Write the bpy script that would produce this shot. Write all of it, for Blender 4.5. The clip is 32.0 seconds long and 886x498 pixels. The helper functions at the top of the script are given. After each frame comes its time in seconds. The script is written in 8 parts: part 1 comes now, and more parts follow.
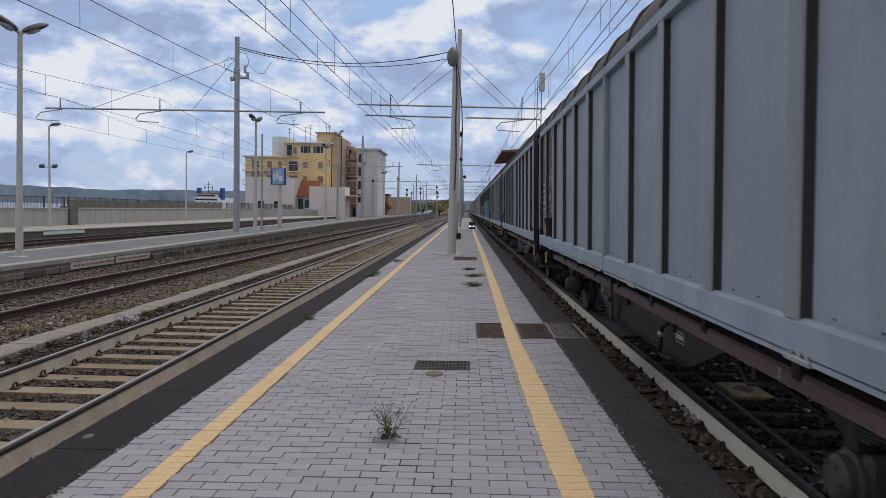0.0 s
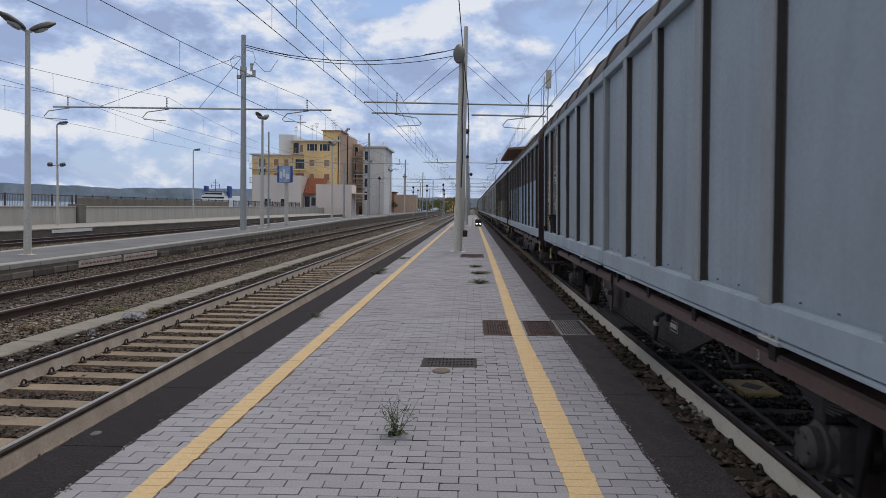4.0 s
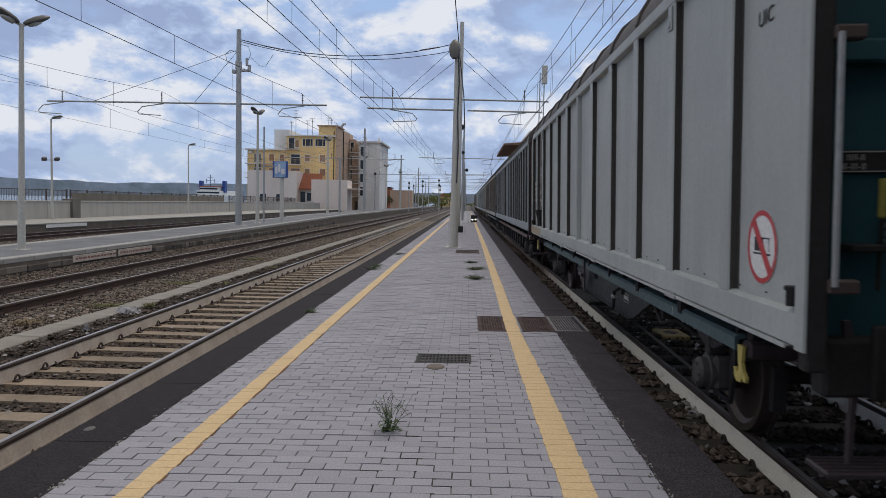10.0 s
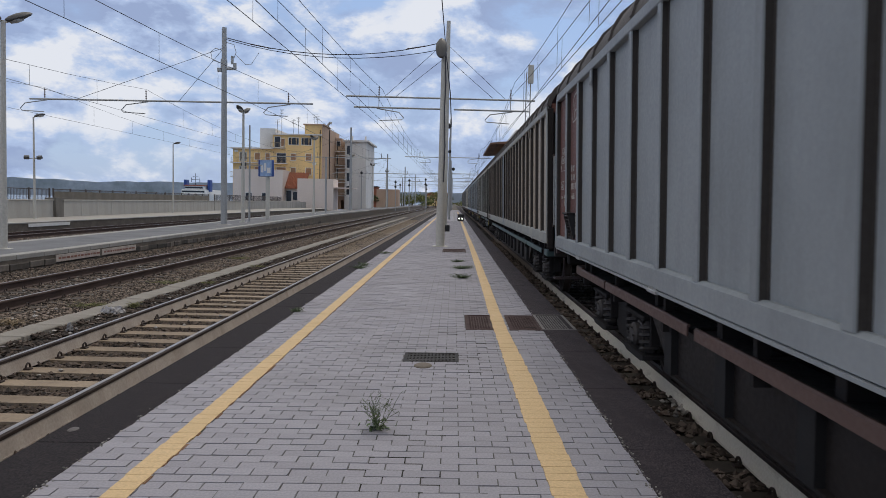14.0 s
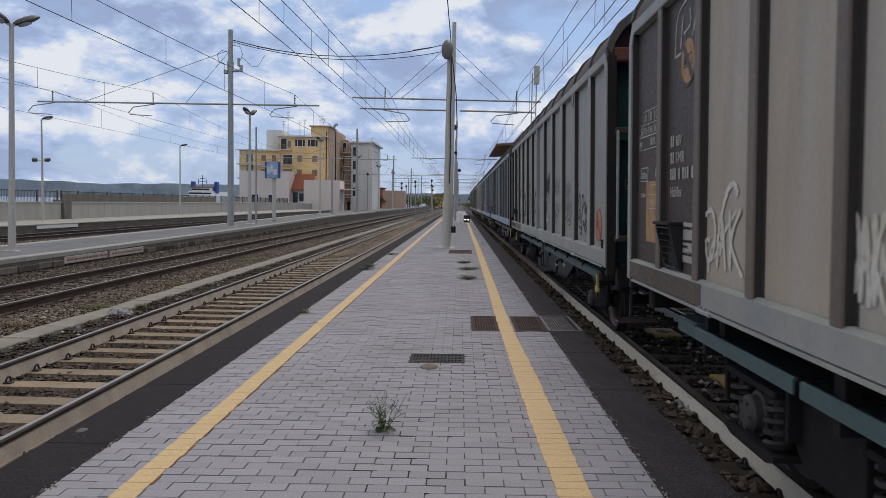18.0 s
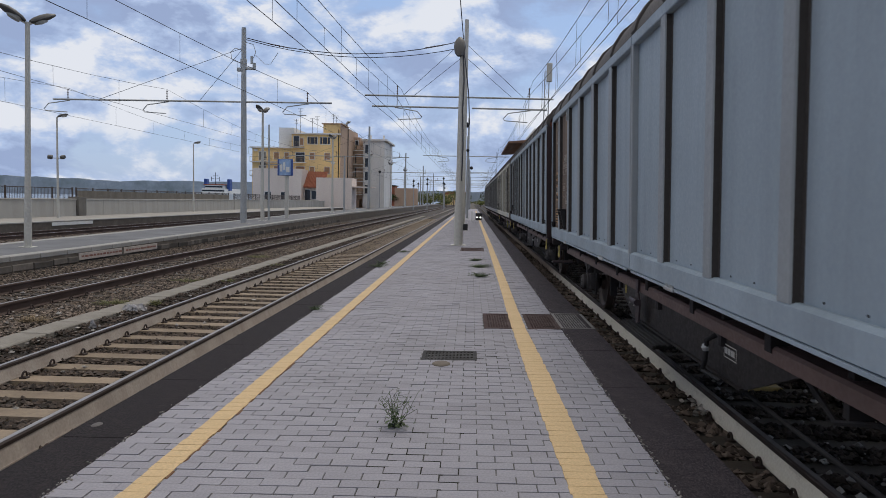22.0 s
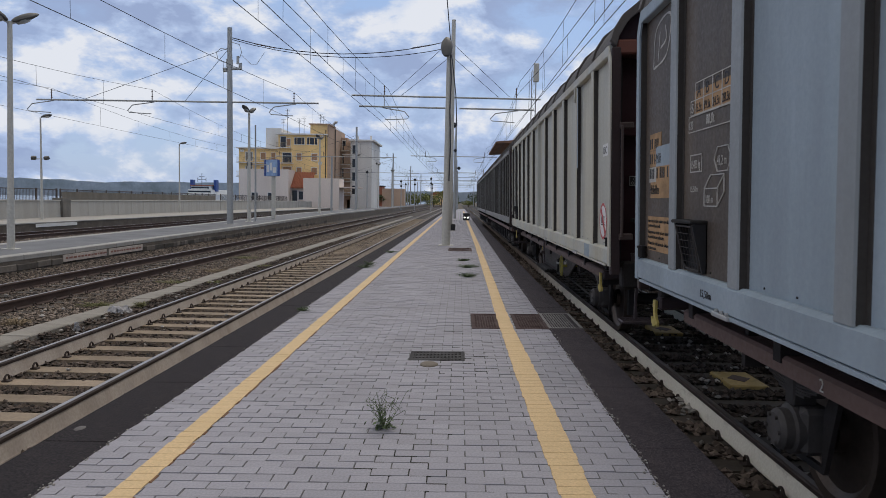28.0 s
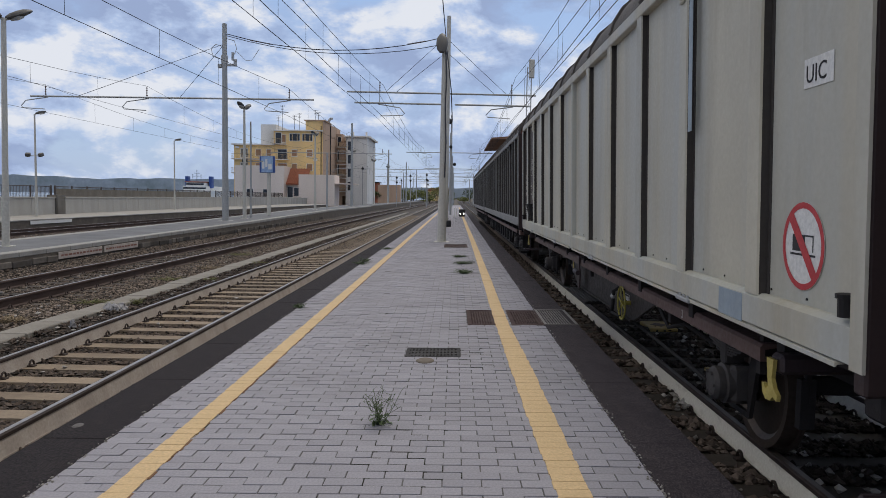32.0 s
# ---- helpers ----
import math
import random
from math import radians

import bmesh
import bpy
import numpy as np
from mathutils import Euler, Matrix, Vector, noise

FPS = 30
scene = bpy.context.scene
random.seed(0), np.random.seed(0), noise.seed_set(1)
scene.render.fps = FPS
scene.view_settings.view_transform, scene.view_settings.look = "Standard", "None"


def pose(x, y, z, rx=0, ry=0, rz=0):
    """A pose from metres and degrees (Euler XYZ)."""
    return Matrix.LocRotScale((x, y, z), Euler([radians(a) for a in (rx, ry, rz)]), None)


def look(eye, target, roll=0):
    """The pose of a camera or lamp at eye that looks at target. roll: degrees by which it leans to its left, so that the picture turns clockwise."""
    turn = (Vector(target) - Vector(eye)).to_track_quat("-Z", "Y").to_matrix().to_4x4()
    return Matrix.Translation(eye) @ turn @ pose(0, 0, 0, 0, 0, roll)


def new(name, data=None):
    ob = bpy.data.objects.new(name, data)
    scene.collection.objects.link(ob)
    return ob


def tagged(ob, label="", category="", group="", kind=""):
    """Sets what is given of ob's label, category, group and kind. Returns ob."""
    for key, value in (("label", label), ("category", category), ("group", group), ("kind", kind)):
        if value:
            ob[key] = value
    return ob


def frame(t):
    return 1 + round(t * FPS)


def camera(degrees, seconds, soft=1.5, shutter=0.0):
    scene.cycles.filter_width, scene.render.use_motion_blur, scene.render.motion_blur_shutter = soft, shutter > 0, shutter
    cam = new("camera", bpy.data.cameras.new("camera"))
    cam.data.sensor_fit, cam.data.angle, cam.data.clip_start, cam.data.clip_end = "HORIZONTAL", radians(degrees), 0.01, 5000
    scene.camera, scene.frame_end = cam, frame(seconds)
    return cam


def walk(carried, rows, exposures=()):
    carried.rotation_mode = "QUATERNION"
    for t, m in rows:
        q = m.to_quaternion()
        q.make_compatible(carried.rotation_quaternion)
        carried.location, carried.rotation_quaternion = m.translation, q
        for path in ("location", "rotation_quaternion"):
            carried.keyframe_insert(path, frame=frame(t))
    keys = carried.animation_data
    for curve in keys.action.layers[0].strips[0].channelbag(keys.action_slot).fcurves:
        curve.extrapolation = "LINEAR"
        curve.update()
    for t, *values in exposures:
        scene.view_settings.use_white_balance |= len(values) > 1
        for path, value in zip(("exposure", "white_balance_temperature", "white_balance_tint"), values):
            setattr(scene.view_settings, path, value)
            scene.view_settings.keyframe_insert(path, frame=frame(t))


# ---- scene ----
cam = camera(62.15, 32.0, 0.5, 0.12)
# seconds, tilt, turn, lean and small sway of the hand-held camera that stands on the platform
TURNS = [
    (0, -3.049, 1.668, 1.107, -0.006, 0.019, 1.517), (0.5, -2.884, 1.865, 1.181, -0.006, 0.028, 1.521), (1, -2.780, 2.155, 1.256, -0.015, 0.012, 1.518),
    (1.5, -2.803, 2.223, 1.215, -0.012, 0.018, 1.514), (2, -2.754, 2.078, 1.315, -0.011, 0.007, 1.518), (2.5, -2.863, 1.935, 1.353, -0.008, 0.009, 1.517),
    (3, -2.952, 2.015, 1.273, -0.006, 0.023, 1.511), (3.5, -3.035, 2.056, 1.103, -0.007, 0.031, 1.513), (5.5, -4.023, 2.570, 0.909, -0.004, 0.024, 1.505),
    (6, -4.062, 2.574, 1.121, -0.001, 0.038, 1.508), (6.5, -4.027, 2.498, 1.079, -0.004, 0.040, 1.506), (7, -4.020, 2.357, 1.118, -0.006, 0.038, 1.506),
    (7.5, -3.989, 2.246, 1.093, -0.007, 0.024, 1.512), (8, -4.010, 2.277, 0.985, -0.005, 0.020, 1.510), (8.5, -3.993, 2.325, 0.953, -0.008, 0.026, 1.509),
    (9, -3.937, 2.114, 1.024, -0.012, 0.026, 1.510), (9.5, -3.736, 1.900, 1.042, 0.001, 0.025, 1.515), (10, -3.583, 1.827, 1.145, 0.003, 0.027, 1.516),
    (10.5, -3.485, 1.733, 0.978, 0.013, 0.025, 1.515), (11, -3.579, 1.690, 0.967, 0.010, 0.027, 1.511), (11.5, -3.638, 1.688, 0.970, 0.006, 0.044, 1.508),
    (12, -3.688, 1.617, 0.907, 0.007, 0.042, 1.512), (12.5, -3.712, 1.544, 0.965, -0.000, 0.043, 1.511), (13, -3.623, 1.323, 1.087, 0.001, 0.058, 1.507),
    (13.5, -3.629, 1.150, 1.089, 0.001, 0.059, 1.508), (14, -3.627, 0.776, 1.165, -0.005, 0.040, 1.509), (14.5, -3.760, 0.577, 1.244, -0.004, 0.029, 1.509),
    (16.5, -3.663, 0.999, 1.030, 0.002, 0.022, 1.509), (17, -3.521, 1.172, 1.220, 0.002, 0.009, 1.512), (17.5, -3.525, 1.337, 1.203, 0.003, 0.018, 1.512),
    (18, -3.548, 1.262, 1.028, -0.001, 0.026, 1.512), (18.5, -3.525, 1.246, 1.199, -0.002, 0.026, 1.511), (19, -3.501, 1.149, 1.250, -0.003, 0.028, 1.511),
    (19.5, -3.457, 1.137, 1.292, -0.006, 0.023, 1.508), (20, -3.510, 1.311, 1.256, -0.005, 0.012, 1.513), (20.5, -3.546, 1.536, 1.268, -0.010, 0.003, 1.511),
    (21, -3.657, 1.692, 1.157, -0.009, 0.012, 1.507), (21.5, -3.778, 1.898, 1.040, -0.005, 0.017, 1.510), (22, -3.742, 2.178, 1.134, -0.008, 0.027, 1.506),
    (22.5, -3.759, 2.204, 1.125, -0.006, 0.030, 1.507), (23, -3.756, 2.090, 1.109, -0.005, 0.022, 1.510), (23.5, -3.806, 1.638, 1.146, 0.000, 0.019, 1.510),
    (24, -3.785, 1.385, 1.219, 0.000, 0.000, 1.510), (24.5, -3.711, 1.186, 1.213, 0.011, -0.007, 1.510), (25, -3.710, 0.950, 1.172, 0.015, 0.008, 1.510),
    (25.5, -3.642, 0.823, 1.190, 0.014, 0.015, 1.510), (27.5, -3.702, 1.099, 1.053, -0.003, 0.033, 1.507), (28, -3.701, 1.226, 0.981, -0.005, 0.054, 1.502),
    (28.5, -3.581, 1.390, 0.956, -0.008, 0.051, 1.507), (29, -3.693, 1.353, 0.985, -0.008, 0.030, 1.507), (29.5, -3.810, 1.302, 1.036, -0.001, 0.038, 1.501),
    (30, -3.850, 1.130, 1.147, -0.005, 0.030, 1.507), (30.5, -3.858, 1.030, 1.243, -0.007, 0.025, 1.508), (31, -3.874, 0.943, 1.059, -0.005, 0.017, 1.509),
    (31.5, -3.941, 0.907, 0.988, -0.002, 0.020, 1.508), (32, -3.993, 0.889, 0.887, -0.005, 0.024, 1.511),
]
walk(cam, [(t, pose(x, y, z, 90 + a, 0, b) @ pose(0, 0, 0, 0, 0, c)) for t, a, b, c, x, y, z in TURNS])

# ---- light ----
world = bpy.data.worlds.new("sky")
scene.world = world
world.use_nodes = True
wn, wl = world.node_tree.nodes, world.node_tree.links
wn.clear()
sky = wn.new("ShaderNodeTexSky")
sky.sky_type, sky.sun_disc = "NISHITA", False
sky.sun_elevation, sky.sun_rotation = radians(57), radians(17)
sky.air_density, sky.dust_density, sky.ozone_density = 1.0, 1.5, 2.0


def wmath(op, a, b=None):
    n = wn.new("ShaderNodeMath")
    n.operation = op
    for k, v in enumerate((a, b)):
        if v is None:
            continue
        if isinstance(v, (int, float)):
            n.inputs[k].default_value = v
        else:
            wl.new(v, n.inputs[k])
    return n.outputs[0]


def wramp(src, stops):
    r = wn.new("ShaderNodeValToRGB")
    while len(r.color_ramp.elements) < len(stops):
        r.color_ramp.elements.new(0.5)
    for e, (p, c) in zip(r.color_ramp.elements, stops):
        e.position, e.color = p, (*c, 1)
    wl.new(src, r.inputs[0])
    return r.outputs[0]


def wmix(fac, a, b):
    m = wn.new("ShaderNodeMix")
    m.data_type = "RGBA"
    if isinstance(fac, (int, float)):
        m.inputs[0].default_value = fac
    else:
        wl.new(fac, m.inputs[0])
    for k, v in ((6, a), (7, b)):
        if isinstance(v, tuple):
            m.inputs[k].default_value = (*v, 1)
        else:
            wl.new(v, m.inputs[k])
    return m.outputs[2]


def wnoise(vec, scale, detail, rough, dist=0.0):
    n = wn.new("ShaderNodeTexNoise")
    n.inputs["Scale"].default_value, n.inputs["Detail"].default_value = scale, detail
    n.inputs["Roughness"].default_value, n.inputs["Distortion"].default_value = rough, dist
    wl.new(vec, n.inputs["Vector"])
    return n.outputs[0]


# heaped clouds low down, closing to a bright white layer overhead
co = wn.new("ShaderNodeTexCoord").outputs["Generated"]
sep = wn.new("ShaderNodeSeparateXYZ")
wl.new(co, sep.inputs[0])


def wshift(offset, scale=(1, 1, 1.9)):
    m = wn.new("ShaderNodeMapping")
    m.inputs["Location"].default_value, m.inputs["Scale"].default_value = offset, scale
    wl.new(co, m.inputs[0])
    return m.outputs[0]


SEED = (3.1, 1.7, 0.4)
heap = wnoise(wshift(SEED), 5.6, 12, 0.58, 0.12)
heap_up = wnoise(wshift((SEED[0] - 0.03, SEED[1], SEED[2] + 0.045)), 5.6, 12, 0.58, 0.12)
wide = wnoise(wshift((7.0, 2.0, 1.0), (1, 1, 2.6)), 1.6, 5, 0.5, 0.0)
amount = wmath("ADD", heap, wmath("MULTIPLY", wmath("SUBTRACT", wide, 0.5), 0.5))
amount = wmath("ADD", amount, wmath("MULTIPLY", sep.outputs[0], -0.16))


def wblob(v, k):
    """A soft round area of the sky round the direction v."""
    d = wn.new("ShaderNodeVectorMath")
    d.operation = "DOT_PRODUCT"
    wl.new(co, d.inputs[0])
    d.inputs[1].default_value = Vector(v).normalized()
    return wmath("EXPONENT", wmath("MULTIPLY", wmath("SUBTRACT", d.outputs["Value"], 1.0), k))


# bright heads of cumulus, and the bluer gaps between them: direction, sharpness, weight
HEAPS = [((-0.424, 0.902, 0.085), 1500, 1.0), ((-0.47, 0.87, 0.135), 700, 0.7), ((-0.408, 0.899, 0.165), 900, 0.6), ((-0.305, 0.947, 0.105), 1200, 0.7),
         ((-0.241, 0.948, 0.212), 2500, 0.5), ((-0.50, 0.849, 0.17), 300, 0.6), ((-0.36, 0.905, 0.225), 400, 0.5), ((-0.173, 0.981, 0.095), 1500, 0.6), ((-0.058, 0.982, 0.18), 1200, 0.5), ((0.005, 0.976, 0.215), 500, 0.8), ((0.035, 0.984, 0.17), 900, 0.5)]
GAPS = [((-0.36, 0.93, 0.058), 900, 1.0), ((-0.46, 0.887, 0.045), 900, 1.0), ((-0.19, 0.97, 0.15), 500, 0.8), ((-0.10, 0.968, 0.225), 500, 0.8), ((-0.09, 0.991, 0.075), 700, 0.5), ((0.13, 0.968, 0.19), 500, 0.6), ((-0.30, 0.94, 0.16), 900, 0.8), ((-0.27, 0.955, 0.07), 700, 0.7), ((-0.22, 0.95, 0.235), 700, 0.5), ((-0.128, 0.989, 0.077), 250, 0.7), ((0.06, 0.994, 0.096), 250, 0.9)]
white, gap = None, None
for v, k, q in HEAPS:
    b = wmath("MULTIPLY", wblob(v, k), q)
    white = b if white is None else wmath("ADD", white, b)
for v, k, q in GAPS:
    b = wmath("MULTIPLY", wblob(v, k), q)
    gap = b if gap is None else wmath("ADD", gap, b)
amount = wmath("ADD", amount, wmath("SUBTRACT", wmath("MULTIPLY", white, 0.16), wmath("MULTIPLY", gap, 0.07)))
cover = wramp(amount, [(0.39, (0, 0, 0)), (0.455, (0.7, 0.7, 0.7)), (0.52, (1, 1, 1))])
lit = wmath("ADD", 0.40, wmath("MULTIPLY", wmath("SUBTRACT", heap, heap_up), 4.6))
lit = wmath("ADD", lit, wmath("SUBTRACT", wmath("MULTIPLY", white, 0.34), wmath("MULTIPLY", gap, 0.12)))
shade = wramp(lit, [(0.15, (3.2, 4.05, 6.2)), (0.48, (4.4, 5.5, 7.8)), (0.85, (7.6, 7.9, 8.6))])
blue = wmix(wramp(sep.outputs[2], [(0.0, (1, 1, 1)), (0.30, (0, 0, 0))]), (3.3, 4.9, 8.1), (4.5, 5.85, 8.4))
blue = wmix(0.25, blue, sky.outputs[0])
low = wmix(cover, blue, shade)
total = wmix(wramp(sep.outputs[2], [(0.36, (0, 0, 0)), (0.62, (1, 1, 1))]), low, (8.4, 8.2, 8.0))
bg = wn.new("ShaderNodeBackground")
bg.inputs[1].default_value = 0.1
wl.new(total, bg.inputs[0])
wo = wn.new("ShaderNodeOutputWorld")
wl.new(bg.outputs[0], wo.inputs[0])

sun = new("sun", bpy.data.lights.new("sun", "SUN"))
sun.data.energy, sun.data.angle, sun.data.color = 0.9, radians(14), (1.0, 0.93, 0.84)
sun.matrix_world = look((8, 26, 42), (0, 0, 0))
scene.view_settings.exposure = 0.0

# ---- materials ----


class Nodes:
    """Short hand for a material's node tree."""

    def __init__(self, name):
        self.m = bpy.data.materials.new(name)
        self.m.use_nodes = True
        self.t = self.m.node_tree
        self.b = self.t.nodes["Principled BSDF"]
        self.co = self.t.nodes.new("ShaderNodeTexCoord").outputs["Object"]

    def node(self, kind, **links):
        n = self.t.nodes.new(kind)
        for k, v in links.items():
            self.put(n.inputs[k.replace("_", " ")], v)
        return n

    def put(self, socket, v):
        if isinstance(v, bpy.types.NodeSocket):
            self.t.links.new(v, socket)
        else:
            socket.default_value = v

    def noise(self, scale, detail=4, rough=0.6, stretch=None, vec=None):
        v = vec or self.co
        if stretch:
            mp = self.node("ShaderNodeMapping")
            mp.inputs["Scale"].default_value = stretch
            self.t.links.new(v, mp.inputs[0])
            v = mp.outputs[0]
        n = self.node("ShaderNodeTexNoise", Scale=scale, Detail=detail, Roughness=rough)
        self.t.links.new(v, n.inputs["Vector"])
        return n.outputs[0]

    def ramp(self, src, lo, hi, a=0.0, b=1.0):
        r = self.node("ShaderNodeMapRange")
        self.t.links.new(src, r.inputs[0])
        for k, v in zip((1, 2, 3, 4), (lo, hi, a, b)):
            r.inputs[k].default_value = v
        return r.outputs[0]

    def mix(self, fac, a, b, mode="MIX"):
        n = self.t.nodes.new("ShaderNodeMix")
        n.data_type, n.blend_type = "RGBA", mode
        self.put(n.inputs[0], fac)
        for k, v in ((6, a), (7, b)):
            self.put(n.inputs[k], (*v, 1) if isinstance(v, tuple) else v)
        return n.outputs[2]

    def bump(self, height, strength=0.3, dist=0.01):
        b = self.node("ShaderNodeBump", Height=height, Strength=strength, Distance=dist)
        self.t.links.new(b.outputs[0], self.b.inputs["Normal"])

    def axis(self, k):
        s = self.t.nodes.new("ShaderNodeSeparateXYZ")
        self.t.links.new(self.co, s.inputs[0])
        return s.outputs[k]

    def rand(self):
        return self.t.nodes.new("ShaderNodeObjectInfo").outputs["Random"]

    def island(self):
        return self.t.nodes.new("ShaderNodeNewGeometry").outputs["Random Per Island"]

    def done(self, color, rough=0.7, metal=0.0):
        self.put(self.b.inputs["Base Color"], (*color, 1) if isinstance(color, tuple) else color)
        self.put(self.b.inputs["Roughness"], rough)
        self.put(self.b.inputs["Metallic"], metal)
        return self.m


def tint(c, k):
    return tuple(min(1.0, x * k) for x in c)


def surface(name, c, rough=0.75, metal=0.0, grain=30.0, stain=1.2, depth=0.25, dirt=0.5, dark=None, streak=False, rnd=0.0, isl=False, spec=0.4):
    """A weathered surface: large stains, fine grain, relief, and a shift of tone from piece to piece."""
    n = Nodes(name)
    g = n.noise(grain, 6, 0.65)
    s = n.noise(stain, 5, 0.6, (1, 1, 0.22) if streak else None)
    col = n.mix(n.ramp(g, 0.3, 0.75), tint(c, 0.8), tint(c, 1.15))
    col = n.mix(n.ramp(s, 0.42, 0.72, 0, dirt), col, dark or tint(c, 0.5))
    if rnd or isl:
        r = n.island() if isl else n.rand()
        h = n.node("ShaderNodeHueSaturation")
        n.put(h.inputs["Value"], n.ramp(r, 0, 1, 1 - (rnd or 0.2), 1 + (rnd or 0.2)))
        n.put(h.inputs["Color"], col)
        col = h.outputs[0]
    n.bump(g, depth, 0.004)
    n.b.inputs["Specular IOR Level"].default_value = spec
    return n.done(col, n.ramp(s, 0.3, 0.7, max(0.05, rough - 0.12), min(1, rough + 0.12)), metal)


PAVER = surface("paver_concrete", (0.295, 0.287, 0.322), 0.85, grain=70, stain=0.9, dirt=0.35, dark=(0.19, 0.185, 0.19), isl=True, rnd=0.075)
PAVER_ONE = surface("paver_single", (0.295, 0.287, 0.322), 0.85, grain=70, stain=0.9, dirt=0.35, dark=(0.19, 0.185, 0.19), rnd=0.075)
def joint_sand():
    """Sand in the joints: grey with dirt, black with moss in patches."""
    n = Nodes("joint_sand")
    col = n.mix(n.ramp(n.noise(2.2, 6, 0.75), 0.40, 0.62), (0.14, 0.135, 0.135), (0.05, 0.048, 0.045))
    col = n.mix(n.ramp(n.noise(14, 4, 0.7), 0.5, 0.7, 0, 0.6), col, (0.15, 0.145, 0.145))
    return n.done(col, 0.95)


JOINT = joint_sand()
YELLOW = surface("yellow_line_paint", (0.60, 0.43, 0.23), 0.75, grain=60, stain=2.5, dirt=0.35, dark=(0.47, 0.36, 0.22))
def asphalt(name, k):
    """Worn black coping: dark binder, brownish aggregate, paler rubbed patches."""
    n = Nodes(name)
    fine, mid, wide = n.noise(42, 4, 0.8), n.noise(9, 6, 0.7), n.noise(1.4, 5, 0.65)
    col = n.mix(n.ramp(fine, 0.45, 0.60), tint((0.022, 0.020, 0.023), k), tint((0.086, 0.069, 0.076), k))
    col = n.mix(n.ramp(mid, 0.5, 0.75, 0, 0.65), col, tint((0.070, 0.055, 0.060), k))
    col = n.mix(n.ramp(wide, 0.45, 0.7, 0, 0.5), col, (0.016, 0.014, 0.017))
    col = n.mix(n.ramp(n.noise(4.5, 8, 0.75), 0.52, 0.68, 0, 0.6), col, tint((0.088, 0.070, 0.074), k))
    n.bump(fine, 0.6, 0.005)
    n.b.inputs["Specular IOR Level"].default_value = 0.2
    return n.done(col, 0.95)


ASPHALT, ASPHALT_OLD = asphalt("asphalt", 1.0), asphalt("old_asphalt", 0.48)
TROUGH = surface("trough_concrete", (0.25, 0.23, 0.20), 0.9, grain=30, stain=1.3, dirt=0.7, dark=(0.12, 0.105, 0.09))
CONCRETE = surface("concrete", (0.33, 0.32, 0.30), 0.85, grain=40, stain=1.0, dirt=0.55, dark=(0.17, 0.16, 0.145), streak=True)
WALLC = surface("wall_concrete", (0.42, 0.40, 0.36), 0.85, grain=20, stain=0.5, dirt=0.6, dark=(0.24, 0.225, 0.20), streak=True)
OLDWALL = surface("old_platform_wall", (0.10, 0.082, 0.066), 0.9, grain=14, stain=2.2, dirt=0.8, dark=(0.17, 0.145, 0.12))
BALLAST = surface("ballast_stone", (0.16, 0.125, 0.10), 0.92, grain=50, isl=True, rnd=0.85, dirt=0.3)
BALLAST_DARK = surface("brake_dusted_stone", (0.072, 0.053, 0.042), 0.92, grain=50, isl=True, rnd=0.75, dirt=0.3)
BALLAST_BED = surface("ballast_bed", (0.055, 0.043, 0.035), 0.95, grain=16, stain=0.8, depth=1.0, dirt=0.5, dark=(0.05, 0.042, 0.036))
PALESTONE = surface("pale_stone", (0.30, 0.28, 0.26), 0.85, grain=40, isl=True, rnd=0.4)
BALISE = surface("transponder_ochre", (0.34, 0.24, 0.08), 0.7, grain=30, stain=5, dirt=0.6)
DARKSTONE = surface("oily_stone", (0.135, 0.106, 0.09), 0.9, grain=40, isl=True, rnd=0.75, spec=0.15)
EARTH = surface("earth", (0.10, 0.085, 0.066), 0.95, grain=12, stain=0.4, depth=0.8)
RAILTOP = surface("rail_head_steel", (0.36, 0.33, 0.31), 0.38, 0.8, grain=20, depth=0.05)
RAILSIDE = surface("rail_side_rust", (0.42, 0.365, 0.32), 0.85, grain=40, stain=3, dirt=0.5, dark=(0.19, 0.15, 0.12), streak=True)
def painted_rail():
    """Rusty rail whose web was whitewashed along the near stretch."""
    n = Nodes("rail_side_whitewash")
    g, s = n.noise(40, 6, 0.65), n.noise(3, 5, 0.6)
    white = n.mix(n.ramp(g, 0.3, 0.75), (0.70, 0.66, 0.58), (0.86, 0.83, 0.75))
    rust = n.mix(n.ramp(g, 0.3, 0.75), (0.12, 0.085, 0.065), (0.22, 0.17, 0.13))
    white = n.mix(n.ramp(n.noise(7, 6, 0.7, (1, 0.3, 1)), 0.55, 0.75, 0, 0.7), white, (0.24, 0.20, 0.16))
    far = n.node("ShaderNodeMath", )
    far.operation = "ADD"
    n.put(far.inputs[0], n.axis(1))
    n.put(far.inputs[1], n.ramp(n.noise(2.5, 5, 0.7), 0.3, 0.7, -1.2, 1.2))
    n.bump(g, 0.3, 0.004)
    return n.done(n.mix(n.ramp(far.outputs[0], 15.0, 22.0), white, rust), 0.85)


